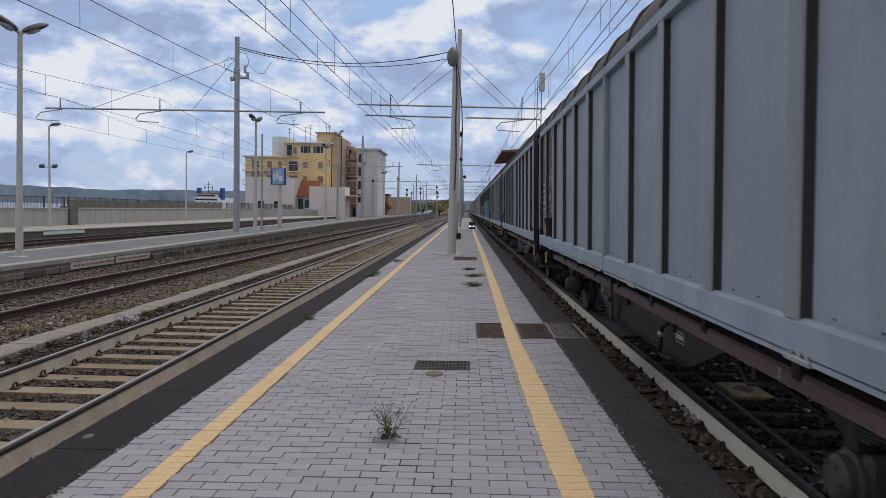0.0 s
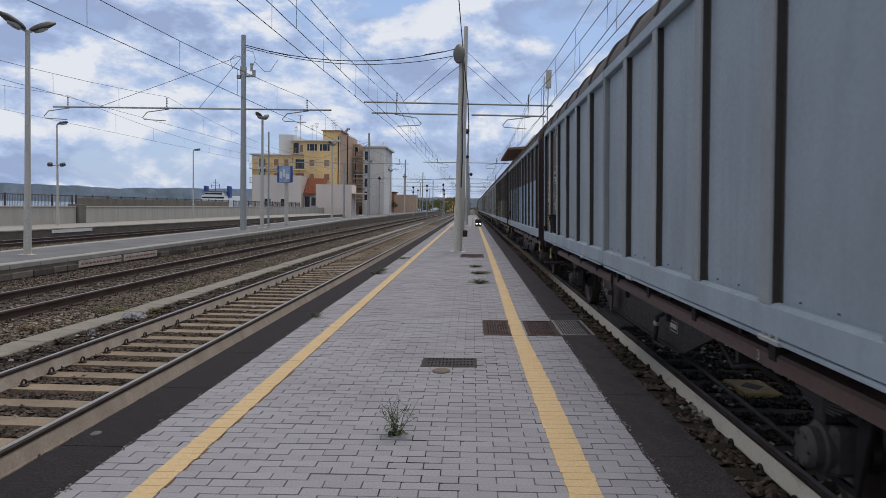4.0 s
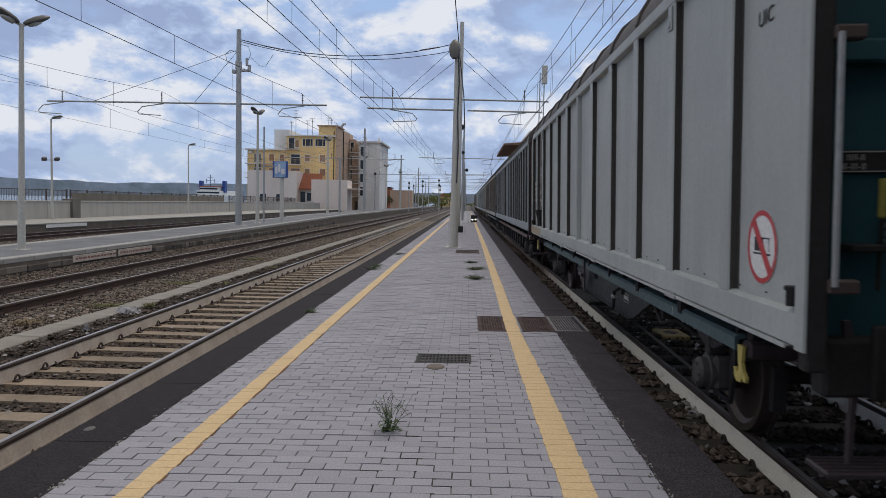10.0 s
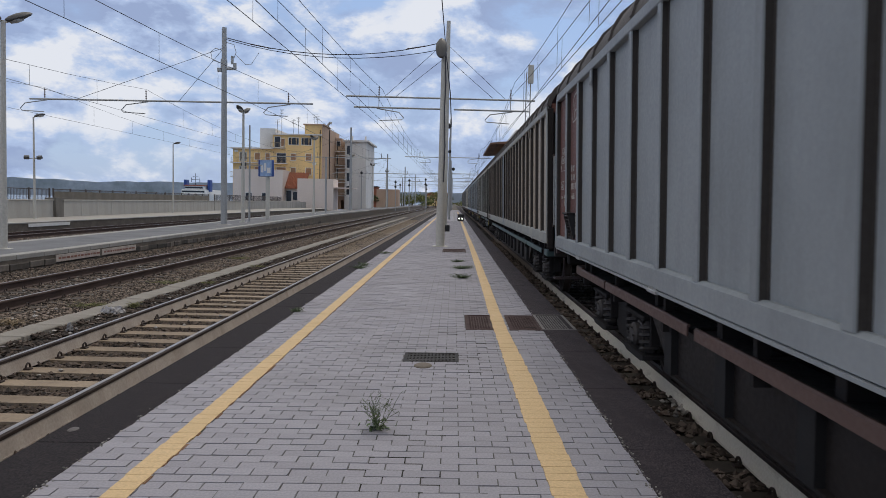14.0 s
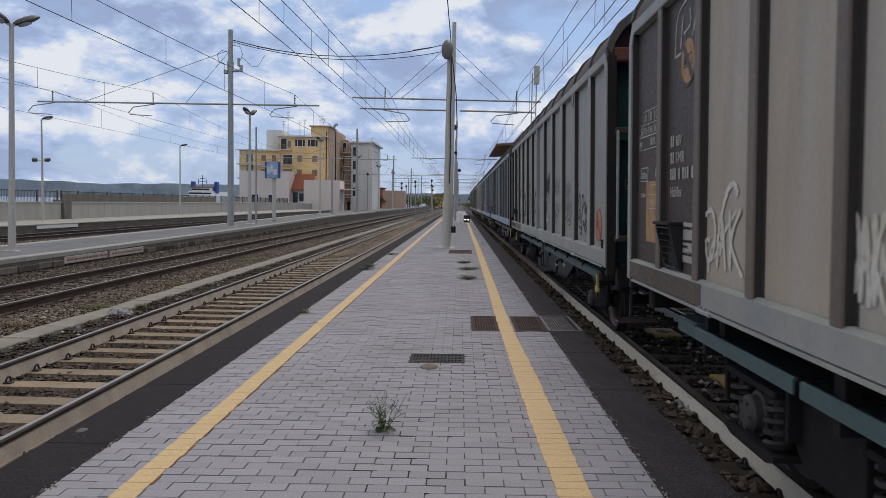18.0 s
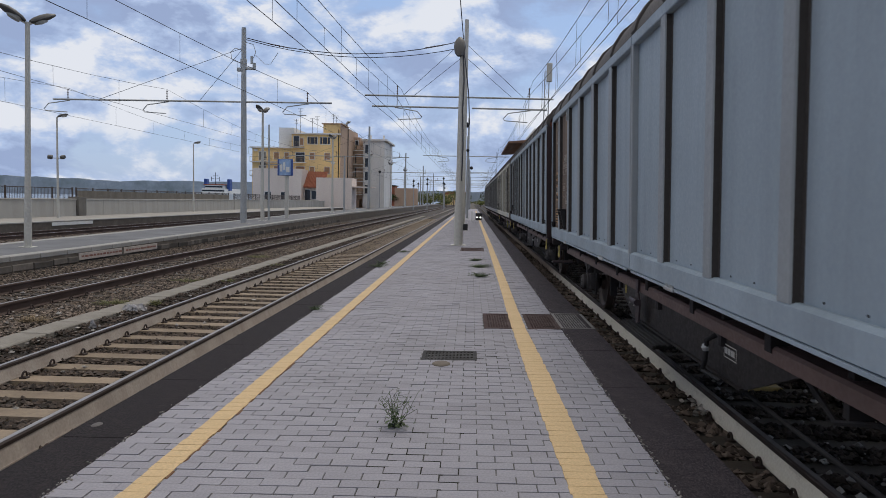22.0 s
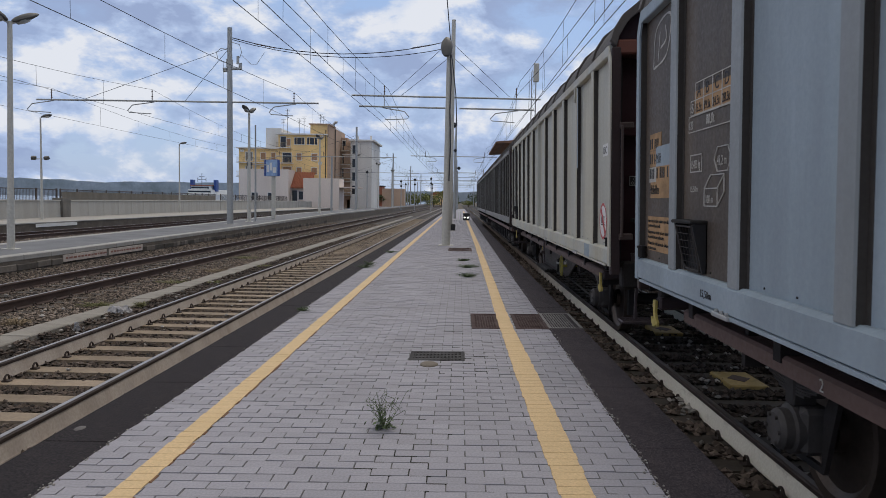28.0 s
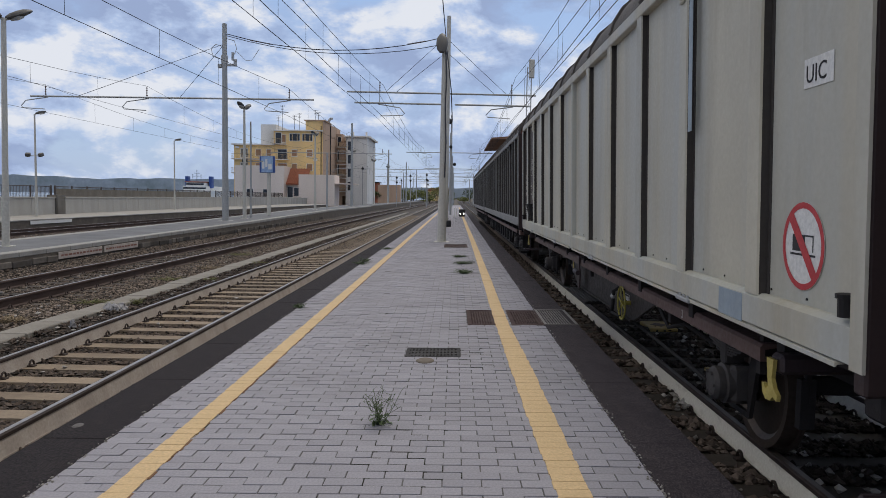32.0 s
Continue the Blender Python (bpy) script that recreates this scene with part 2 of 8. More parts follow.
RAILDUST = painted_rail()
SLEEPER = surface("sleeper_concrete", (0.275, 0.215, 0.155), 0.9, grain=30, stain=2, rnd=0.15, dirt=0.5, dark=(0.09, 0.07, 0.055))
RUST = surface("rust", (0.075, 0.048, 0.039), 0.85, grain=40)
IRON = surface("dark_iron", (0.028, 0.026, 0.026), 0.7, 0.2, grain=40, spec=0.25)
GALV = surface("galvanised", (0.38, 0.385, 0.38), 0.55, 0.35, grain=18, stain=0.8, dirt=0.3)
POLEP = surface("pole_paint", (0.52, 0.50, 0.45), 0.6, grain=18, stain=0.7, dirt=0.3, streak=True)
LAMPGREY = surface("lamp_housing", (0.10, 0.095, 0.09), 0.5, grain=20)
WIRE = surface("wire", (0.065, 0.065, 0.075), 0.7, 0.0, spec=0.2)
GRASS = surface("weed_leaf", (0.075, 0.11, 0.045), 0.7, grain=30, isl=True, rnd=0.35)
# the haze of distance is mixed into this pale blue-grey
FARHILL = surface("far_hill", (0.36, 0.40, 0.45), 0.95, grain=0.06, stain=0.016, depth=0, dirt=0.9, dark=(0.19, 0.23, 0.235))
SEA = surface("sea", (0.12, 0.19, 0.28), 0.3, grain=0.4, stain=0.02, depth=0.2)
YHOOK = surface("yellow_hook", (0.50, 0.40, 0.11), 0.55, grain=40, stain=8, dirt=0.4, dark=(0.25, 0.17, 0.04))
WHITE = surface("white_paint", (0.72, 0.71, 0.68), 0.6, grain=40, dirt=0.2)
BLACK = surface("black_paint", (0.018, 0.018, 0.02), 0.6, grain=40)
RED = surface("red_paint", (0.50, 0.045, 0.05), 0.55, grain=40)
BLUE = surface("sign_blue", (0.03, 0.075, 0.27), 0.5, grain=30, dirt=0.2)
DWARFLAMP = bpy.data.materials.new("signal_light")
DWARFLAMP.use_nodes = True
DWARFLAMP.node_tree.nodes["Principled BSDF"].inputs["Emission Color"].default_value = (1, 0.97, 0.9, 1)
DWARFLAMP.node_tree.nodes["Principled BSDF"].inputs["Emission Strength"].default_value = 3.0

# ---- mesh kit ----


class Kit:
    """Collects vertices and faces of one part."""

    def __init__(self):
        self.v, self.f = [], []

    def add(self, verts, faces):
        o = len(self.v)
        self.v += [tuple(p) for p in verts]
        self.f += [tuple(i + o for i in q) for q in faces]
        return self

    def box(self, x0, x1, y0, y1, z0, z1):
        v = [(x, y, z) for z in (z0, z1) for y in (y0, y1) for x in (x0, x1)]
        return self.add(v, [(0, 2, 3, 1), (4, 5, 7, 6), (0, 1, 5, 4), (2, 6, 7, 3), (0, 4, 6, 2), (1, 3, 7, 5)])

    def cbox(self, x0, x1, y0, y1, z0, z1, c=0.01):
        """A box with chamfered edges."""
        lo, hi = (x0, y0, z0), (x1, y1, z1)
        c = min(c, (x1 - x0) * 0.45, (y1 - y0) * 0.45, (z1 - z0) * 0.45)
        v, ids = [], {}
        for s in [(a, b, d) for a in (0, 1) for b in (0, 1) for d in (0, 1)]:
            for ax in range(3):
                p = []
                for k in range(3):
                    e = hi[k] if s[k] else lo[k]
                    p.append(e if k == ax else e - c if s[k] else e + c)
                ids[s, ax] = len(v)
                v.append(p)
        f = []
        for ax in range(3):
            u, w = (ax + 1) % 3, (ax + 2) % 3
            for side in (0, 1):
                q = []
                for a, b in ((0, 0), (1, 0), (1, 1), (0, 1)):
                    s = [0, 0, 0]
                    s[ax], s[u], s[w] = side, a, b
                    q.append(ids[tuple(s), ax])
                f.append(q if side else q[::-1])
            for a in (0, 1):
                for b in (0, 1):
                    s, t = [0, 0, 0], [0, 0, 0]
                    s[u], s[w], t[u], t[w] = a, b, a, b
                    t[ax] = 1
                    s, t = tuple(s), tuple(t)
                    q = [ids[s, u], ids[t, u], ids[t, w], ids[s, w]]
                    f.append(q if a == b else q[::-1])
        for s in [(a, b, d) for a in (0, 1) for b in (0, 1) for d in (0, 1)]:
            q = [ids[s, k] for k in range(3)]
            f.append(q if sum(s) % 2 else q[::-1])
        return self.add(v, f)

    def cyl(self, p, q, r, r2=None, n=12, caps=True):
        p, q = Vector(p), Vector(q)
        r2 = r if r2 is None else r2
        d = (q - p).normalized()
        a = d.orthogonal().normalized()
        b = d.cross(a)
        ang = [2 * math.pi * k / n for k in range(n)]
        v = [p + (a * math.cos(t) + b * math.sin(t)) * r for t in ang] + [q + (a * math.cos(t) + b * math.sin(t)) * r2 for t in ang]
        f = [(k, (k + 1) % n, n + (k + 1) % n, n + k) for k in range(n)]
        if caps:
            f += [tuple(range(n))[::-1], tuple(range(n, 2 * n))]
        return self.add(v, f)

    def tube(self, pts, r, n=6):
        """A bent round bar along a path, in one piece."""
        pts = [Vector(q) for q in pts]
        v, f, side = [], [], None
        for i, q in enumerate(pts):
            d = (pts[min(i + 1, len(pts) - 1)] - pts[max(i - 1, 0)]).normalized()
            side = d.orthogonal().normalized() if side is None else (side - d * side.dot(d)).normalized()
            up = d.cross(side)
            v += [q + (side * math.cos(2 * math.pi * k / n) + up * math.sin(2 * math.pi * k / n)) * r for k in range(n)]
        for i in range(len(pts) - 1):
            f += [(i * n + k, i * n + (k + 1) % n, (i + 1) * n + (k + 1) % n, (i + 1) * n + k) for k in range(n)]
        m = len(v)
        return self.add(v, f + [tuple(range(n))[::-1], tuple(range(m - n, m))])

    def prism(self, prof, a, b, axis="y"):
        """A closed profile of (u, w), pushed along an axis from a to b. y: u is x, w is z. x: u is y, w is z. z: u is x, w is y."""
        m = len(prof)
        put = {"y": lambda u, w, t: (u, t, w), "x": lambda u, w, t: (t, u, w), "z": lambda u, w, t: (u, w, t)}[axis]
        v = [put(u, w, a) for u, w in prof] + [put(u, w, b) for u, w in prof]
        f = [(k, (k + 1) % m, m + (k + 1) % m, m + k) for k in range(m)]
        return self.add(v, f + [tuple(range(m))[::-1], tuple(range(m, 2 * m))])

    def lathe(self, prof, p=(0, 0, 0), axis="z", n=20):
        """A profile of (radius, height) turned round an axis through p."""
        v, m = [], len(prof)
        for k in range(n):
            t = 2 * math.pi * k / n
            for r, h in prof:
                c, s = r * math.cos(t), r * math.sin(t)
                v.append({"z": (c, s, h), "x": (h, c, s), "y": (s, h, c)}[axis])
        v = [(a + p[0], b + p[1], c + p[2]) for a, b, c in v]
        f = [(k * m + j, ((k + 1) % n) * m + j, ((k + 1) % n) * m + j + 1, k * m + j + 1) for k in range(n) for j in range(m - 1)]
        return self.add(v, f)

    def mesh(self, name, smooth=False):
        me = bpy.data.meshes.new(name)
        me.from_pydata(self.v, [], self.f)
        bm = bmesh.new()
        bm.from_mesh(me)
        bmesh.ops.recalc_face_normals(bm, faces=bm.faces)
        bm.to_mesh(me)
        bm.free()
        if smooth:
            me.shade_smooth()
            me.set_sharp_from_angle(angle=radians(35))
        return me


def part(name, kit, material, parent=None, label="", smooth=False, at=None):
    """One mesh object. kit: a Kit, or a mesh that is shared."""
    me = kit.mesh(name, smooth) if isinstance(kit, Kit) else kit
    ob = new(name, me)
    if not me.materials:
        me.materials.append(material)
    if me.materials[0] != material:
        ob.material_slots[0].link = "OBJECT"
        ob.material_slots[0].material = material
    if parent:
        ob.parent = parent
    if at is not None:
        ob.matrix_basis = at
    if label:
        ob["label"] = label
    return ob


def thing(name, label, category, m=None, group="", kind=""):
    ob = new(name)
    if m is not None:
        ob.matrix_basis = m
    return tagged(ob, label, category, group, kind)

# ---- setting ----
RZ = -0.30            # top of the rails
FALL = 0.012          # crossfall of the platform
TRACK_R, TRACK_1, TRACK_2, TRACK_3, TRACK_4 = 3.10, -4.14, -8.345, -15.3, -19.95


def structure(name, kit, material, label, category, m=None, smooth=False, kind="structure"):
    return tagged(part(name, kit, material, None, "", smooth, m), label, category, "", kind)


# the ground is one sheet to the horizon; the sea begins beyond the harbour wall
def ground_sheet():
    k = Kit()
    xs = [-3000, -34, -24, 6, 60, 600, 3000]
    ys = [-400, -60, 0, 60, 150, 400, 1200, 3500]
    n = len(xs)
    k.add([(x, y, -0.62 if x > -34 else -1.3) for y in ys for x in xs],
          [(j * n + i, j * n + i + 1, (j + 1) * n + i + 1, (j + 1) * n + i) for j in range(len(ys) - 1) for i in range(n - 1)])
    structure("ground", k, EARTH, "brown gravelly earth of the railway yard", "ground")


ground_sheet()
structure("water", Kit().box(-3000, -34.5, -400, 3500, -2.0, -1.25), SEA, "grey-blue sea beyond the harbour wall", "sea")


def rail_profile():
    return [(-0.075, -0.172), (0.075, -0.172), (0.075, -0.160), (0.012, -0.145), (0.010, -0.045), (0.036, -0.036), (0.036, -0.010), (0.026, 0.0), (-0.026, 0.0), (-0.036, -0.010), (-0.036, -0.036), (-0.010, -0.045), (-0.012, -0.145), (-0.075, -0.160)]


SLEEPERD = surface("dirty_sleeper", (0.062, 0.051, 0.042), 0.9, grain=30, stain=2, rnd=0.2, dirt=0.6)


RAILBROWN = surface("rail_crown_brown", (0.040, 0.026, 0.022), 0.7, 0.0, grain=30, stain=3)
RAILWORN = surface("rail_head_brown", (0.10, 0.08, 0.065), 0.5, 0.5, grain=20, depth=0.05)


def build_track(xc, y0, y1, nsleepers, first, side, clips, label):
    tr = thing("railway_track", label, "railway track", pose(xc, 0, RZ), "tracks", "structure")
    for sx in (-0.7525, 0.7525):
        body = Kit().prism([(u + sx, w) for u, w in rail_profile()], y0, y1)
        # slanted fills added over the web, so that it catches more sky light
        if side in (RAILDUST, RAILSIDE):
            for q in (-1, 1):
                body.prism([(sx + q * 0.070, -0.163), (sx + q * 0.031, -0.034), (sx + q * 0.005, -0.034), (sx + q * 0.005, -0.163)], y0, y1)
        rail = part("rail", body, side, tr, "rusty rail with a worn bright head")
        part("rail_head", Kit().box(sx - 0.021, sx + 0.021, y0, y1, -0.004, 0.0045), RAILTOP if side != RAILDUST else RAILWORN, rail, "bright worn running surface")
    sl = Kit()
    prof = [(-1.2, -0.36), (1.2, -0.36), (1.2, -0.185), (1.15, -0.172), (-1.15, -0.172), (-1.2, -0.185)]
    sl.prism(prof, -0.125, 0.125)
    if side in (RAILDUST, RAILSIDE):
        for sx in (-0.7525, 0.7525):
            part("rail_crown", Kit().prism([(sx - 0.039, -0.036), (sx + 0.039, -0.036), (sx + 0.039, -0.008), (sx + 0.028, 0.002), (sx - 0.028, 0.002), (sx - 0.039, -0.008)], y0, y1), RAILBROWN, tr, "brown worn rail crown")
    me = sl.mesh("sleeper")
    ck = Kit()
    for sx in (-0.7525, 0.7525):
        for o in (-0.13, 0.13) if side != RAILSIDE else (0.13,) if sx < 0 else (-0.13,):
            ring = [(sx + o, 0.045 * math.cos(a), -0.155 + 0.055 * math.sin(a)) for a in [math.pi * j / 6 for j in range(7)]]
            ck.tube(ring, 0.012, 5)
            ck.cbox(sx + o - 0.04, sx + o + 0.04, -0.04, 0.04, -0.175, -0.155, 0.006)
    cm = ck.mesh("rail_clip")
    for j in range(nsleepers):
        y = first + 0.6 * j
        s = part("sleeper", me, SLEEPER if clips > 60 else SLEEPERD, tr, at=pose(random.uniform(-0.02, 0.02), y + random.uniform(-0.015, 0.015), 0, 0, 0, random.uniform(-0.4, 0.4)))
        if j < clips:
            part("rail_clip", cm, RAILBROWN, s)
    return tr


build_track(TRACK_R, -40, 420, 110, 0.2, RAILDUST, 60, "station track with concrete sleepers under the freight train")
build_track(TRACK_1, -40, 420, 130, 2.19, RAILSIDE, 90, "station track with worn rails and brown concrete sleepers")
build_track(TRACK_2, -40, 420, 90, 8.0, RUST, 20, "rusty station track with half-buried sleepers")
build_track(TRACK_3, -40, 420, 40, 20.0, RUST, 0, "station track between two platforms")
build_track(TRACK_4, -40, 420, 60, 20.0, RUST, 0, "rusty outer station track beside the harbour wall")

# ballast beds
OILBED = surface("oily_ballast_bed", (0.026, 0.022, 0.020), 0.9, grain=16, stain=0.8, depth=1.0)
structure("ballast_bed", Kit().prism([(-10.4, -0.62), (-2.35, -0.62), (-2.35, -0.56), (-2.9, -0.535), (-5.0, -0.535), (-5.4, -0.53), (-5.75, -0.55), (-6.5, -0.56), (-6.9, -0.50), (-9.4, -0.50), (-10.4, -0.56)], -40, 420), BALLAST_BED, "brown crushed-stone ballast between the tracks", "ballast", pose(0, 0, 0))
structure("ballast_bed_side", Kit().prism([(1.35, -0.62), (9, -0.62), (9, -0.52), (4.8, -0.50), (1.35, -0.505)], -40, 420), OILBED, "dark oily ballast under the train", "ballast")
structure("ballast_bed_far", Kit().prism([(-22.4, -0.62), (-13.1, -0.62), (-13.1, -0.50), (-22.4, -0.46)], -40, 420), BALLAST_BED, "brown ballast of the outer tracks", "ballast")


def stones(name, material, label, zones, seed, first=None):
    """Crushed stones strewn over strips (x0, x1, y0, y1, z, count, size)."""
    rng = np.random.default_rng(seed)
    base = np.array([(0, 0, 0.62), (0.85, 0.1, 0.15), (0.2, 0.9, 0.2), (-0.8, 0.35, 0.12), (-0.35, -0.85, 0.18), (0.5, -0.7, 0.05), (0, 0, -0.5)])
    faces = np.array([(0, 1, 2), (0, 2, 3), (0, 3, 4), (0, 4, 5), (0, 5, 1), (6, 2, 1), (6, 3, 2), (6, 4, 3), (6, 5, 4), (6, 1, 5)])
    vs, fs, o = [], [], 0
    for x0, x1, y0, y1, z, n, size in zones:
        u = rng.random(n)
        y = y0 + (y1 - y0) * u ** 1.6
        if first is not None:
            y = y + np.where(np.abs((y - first + 0.3) % 0.6 - 0.3) < 0.12, 0.2 * np.sign((y - first + 0.3) % 0.6 - 0.3), 0.0)
        x = rng.uniform(x0, x1, n)
        if isinstance(z, tuple):
            z = (z[0] + (z[1] - z[0]) * (x - x0) / (x1 - x0))[:, None]
        s = size * rng.uniform(0.55, 1.35, n)
        a = rng.uniform(0, 2 * np.pi, n)
        jig = base[None] * rng.uniform(0.5, 1.45, (n, 7, 3)) * s[:, None, None]
        c, sn = np.cos(a)[:, None], np.sin(a)[:, None]
        px = jig[:, :, 0] * c - jig[:, :, 1] * sn + x[:, None]
        py = jig[:, :, 0] * sn + jig[:, :, 1] * c + y[:, None]
        pz = jig[:, :, 2] * 1.1 + z + rng.uniform(-0.022, 0.018, n)[:, None]
        vs.append(np.stack([px, py, pz], 2).reshape(-1, 3))
        fs.append((faces[None] + (o + 7 * np.arange(n))[:, None, None]).reshape(-1, 3))
        o += 7 * n
    v, f = np.concatenate(vs), np.concatenate(fs)
    me = bpy.data.meshes.new(name)
    me.from_pydata(v.tolist(), [], f.tolist())
    me.materials.append(material)
    tagged(new(name, me), label, "ballast", "", "stuff")


stones("dusted_stones", BALLAST_DARK, "loose brake-dusted dark stones between the rails", [
    (-5.35, -2.95, 3.5, 45, -0.497, 23000, 0.033), (-3.3, -2.62, 3.5, 30, -0.53, 3500, 0.028), (-5.9, -5.0, 3.5, 40, -0.49, 9000, 0.030)], 3, 2.19)
stones("ballast_stones", BALLAST, "loose brown crushed stones of the track bed", [
    (-9.9, -6.3, 7.5, 60, -0.485, 38000, 0.028), (-7.6, -6.45, 6, 40, -0.487, 9000, 0.025), (-10.5, -9.2, 9, 60, (-0.35, -0.485), 19000, 0.028), (-21, -18, 28, 80, -0.47, 4000, 0.04)], 5)
stones("oily_stones", DARKSTONE, "loose dark oily stones beside the rail", [
    (1.46, 2.24, 2.5, 40, -0.475, 9000, 0.042)], 4, 0.2)
# oily stones again, their colour lowered for the deep shade under the wagons
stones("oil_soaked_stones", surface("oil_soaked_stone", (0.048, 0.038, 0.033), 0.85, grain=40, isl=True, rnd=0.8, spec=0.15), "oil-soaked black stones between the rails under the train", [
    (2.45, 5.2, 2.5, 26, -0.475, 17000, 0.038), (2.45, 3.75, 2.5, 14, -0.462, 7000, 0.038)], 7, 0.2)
stones("pale_stones", PALESTONE, "pale stones scattered among the dark ballast", [(-9.9, -6.5, 8, 45, -0.465, 420, 0.035), (-5.2, -3.1, 4, 25, -0.475, 60, 0.035), (-5.85, -5.1, 5, 25, -0.47, 90, 0.033), (2.5, 3.8, 4.5, 14, -0.445, 110, 0.04), (2.12, 2.28, 6.9, 7.5, -0.44, 22, 0.035), (1.6, 2.2, 4, 14, -0.44, 25, 0.03)], 6)

# transponder plates between the rails
for x, y in ((3.15, 8.24), (3.2, 11.45)):
    bt = thing("track_transponder", "flat yellow-brown track transponder box on a sleeper", "transponder", pose(x, y, RZ - 0.172), "boxes between the rails")
    part("housing", Kit().cbox(-0.21, 0.21, -0.33, 0.33, 0, 0.055, 0.012), BALISE, bt)
    part("hollow", Kit().prism([(-0.13, 0.0), (0, -0.17), (0.13, 0.0), (0, 0.17)], 0.055, 0.058, "z"), RUST, bt, "brown sunken lozenge")

# cable trough of concrete lids between the tracks
trough = thing("cable_trough", "row of grey concrete lids over a cable trough", "cable trough", pose(-6.1, 0, -0.56), "", "structure")
lid = Kit().cbox(-0.22, 0.22, 0.008, 0.992, 0, 0.10, 0.015).mesh("lid")
for j in range(90):
    part("lid", lid, TROUGH, trough, at=pose((-0.03 if j < 9 else 0.0) + random.uniform(-0.015, 0.015), 4 + j, random.uniform(-0.008, 0.008), 0, random.uniform(-0.6, 0.6), random.uniform(-0.3, 0.3)))


# our platform: a concrete body with a slight crossfall, paved
PX0, PA0, PA1, PX1 = -2.58, -2.15, 1.09, 1.49
TILT = pose(0, 0, 0, 0, -math.degrees(math.atan(FALL)), 0)
platform = structure("platform", Kit().box(PX0 + 0.04, PX1 - 0.04, -40, 150, -0.62, -0.075), CONCRETE, "island platform of grey concrete with paved top", "platform", TILT)
part("bedding", Kit().box(PX0 + 0.3, PX1 - 0.3, -40, 150, -0.074, -0.0055), JOINT, platform, "dark sand in the joints")
slab = Kit().cbox(0, 1, 0.001, 1.499, -0.12, 0.0, 0.004).mesh("coping_slab")
for x0, x1 in ((PX0, PA0), (PA1, PX1)):
    for j in range(54):
        part("coping_slab", slab, ASPHALT if x0 > 0 else ASPHALT_OLD, platform, at=pose(x0, -6 + 1.5 * j, random.uniform(-0.002, 0.001)) @ Matrix.Diagonal((x1 - x0, 1, 1, 1)))
    part("coping", Kit().box(x0, x1, 75, 150, -0.12, 0), ASPHALT if x0 > 0 else ASPHALT_OLD, platform, "dark coping strip")
    part("coping", Kit().box(x0, x1, -40, -6, -0.12, 0), ASPHALT, platform, "dark coping strip")
# openings in the paving: drain grate, manhole covers
HOLES = [(-0.46, 0.07, 6.93, 7.35), (0.17, 0.55, 8.715, 9.87), (0.70, 1.09, 8.715, 9.87), (1.09, 1.50, 8.78, 9.95), (-0.33, 0.40, 22.365, 23.94)]
LINE_Y, LINE_L, LINE_R = (3, 4.8, 6.5, 8.65, 10.5, 13, 25), (-0.012, -0.040, -0.052, -0.058, -0.055, -0.04, -0.01), (-0.004, -0.012, -0.022, -0.055, -0.058, -0.04, -0.01)
for x0, x1, name, lab in ((-1.775, -1.63, "yellow_line", "worn yellow safety line"), (0.56, 0.722, "yellow_line", "worn yellow safety line")):
    yl = Kit()
    y = -10.0
    while y < 120:
        d = 0.105 if y < 30 else 1.05
        dl, dr = (np.interp(y, LINE_Y, LINE_L), np.interp(y, LINE_Y, LINE_R)) if x0 > 0 else (0, 0)
        a, b = x0 + dl + random.uniform(-0.005, 0.005), x1 + dr + random.uniform(-0.005, 0.005)
        yl.box(a, b, y, y + d - 0.004, -0.01, 0.0045 + random.uniform(0, 0.001))
        y += d
    part(name, yl, YELLOW, platform, lab)

WBODY, TBODY = [], []

# ---- freight train ----


def wagon_paint(name, c, top=None, split=2.5, dirt=0.45, dark=None, rough=0.5, band=None):
    """Weathered wagon paint with run-down stains; top: another paint above the height split."""
    n = Nodes(name)
    off = n.node("ShaderNodeVectorMath")
    off.operation = "ADD"
    sc = n.node("ShaderNodeCombineXYZ")
    n.put(sc.inputs[1], n.ramp(n.rand(), 0, 1, 0, 90))
    n.t.links.new(n.co, off.inputs[0])
    n.t.links.new(sc.outputs[0], off.inputs[1])
    v = off.outputs[0]
    g = n.noise(26, 6, 0.7, vec=v)
    st = n.noise(2.4, 6, 0.65, (1, 1, 0.14), v)
    bl = n.noise(0.9, 5, 0.6, vec=v)
    z = n.axis(2)
    base = n.mix(n.ramp(bl, 0.3, 0.7), tint(c, 0.88), tint(c, 1.1))
    if band:
        base = n.mix(n.ramp(n.noise(1.7, 3, 0.5, (0.01, 1, 0.03), v), 0.40, 0.62, 0, 0.9), base, band)
    if top:
        zz = n.node("ShaderNodeMath")
        zz.operation = "ADD"
        n.put(zz.inputs[0], z)
        n.put(zz.inputs[1], n.ramp(g, 0, 1, -0.01, 0.01))
        base = n.mix(n.ramp(zz.outputs[0], split - 0.012, split + 0.012), base, top)
    col = n.mix(n.ramp(st, 0.48, 0.74, 0, dirt), base, dark or tint(c, 0.55))
    col = n.mix(n.ramp(g, 0.35, 0.8, 0, 0.28), col, tint(c, 0.72))
    n.bump(bl, 0.12, 0.02)
    n.b.inputs["Specular IOR Level"].default_value = 0.28
    return n.done(col, n.ramp(g, 0.3, 0.7, rough - 0.1, rough + 0.18))


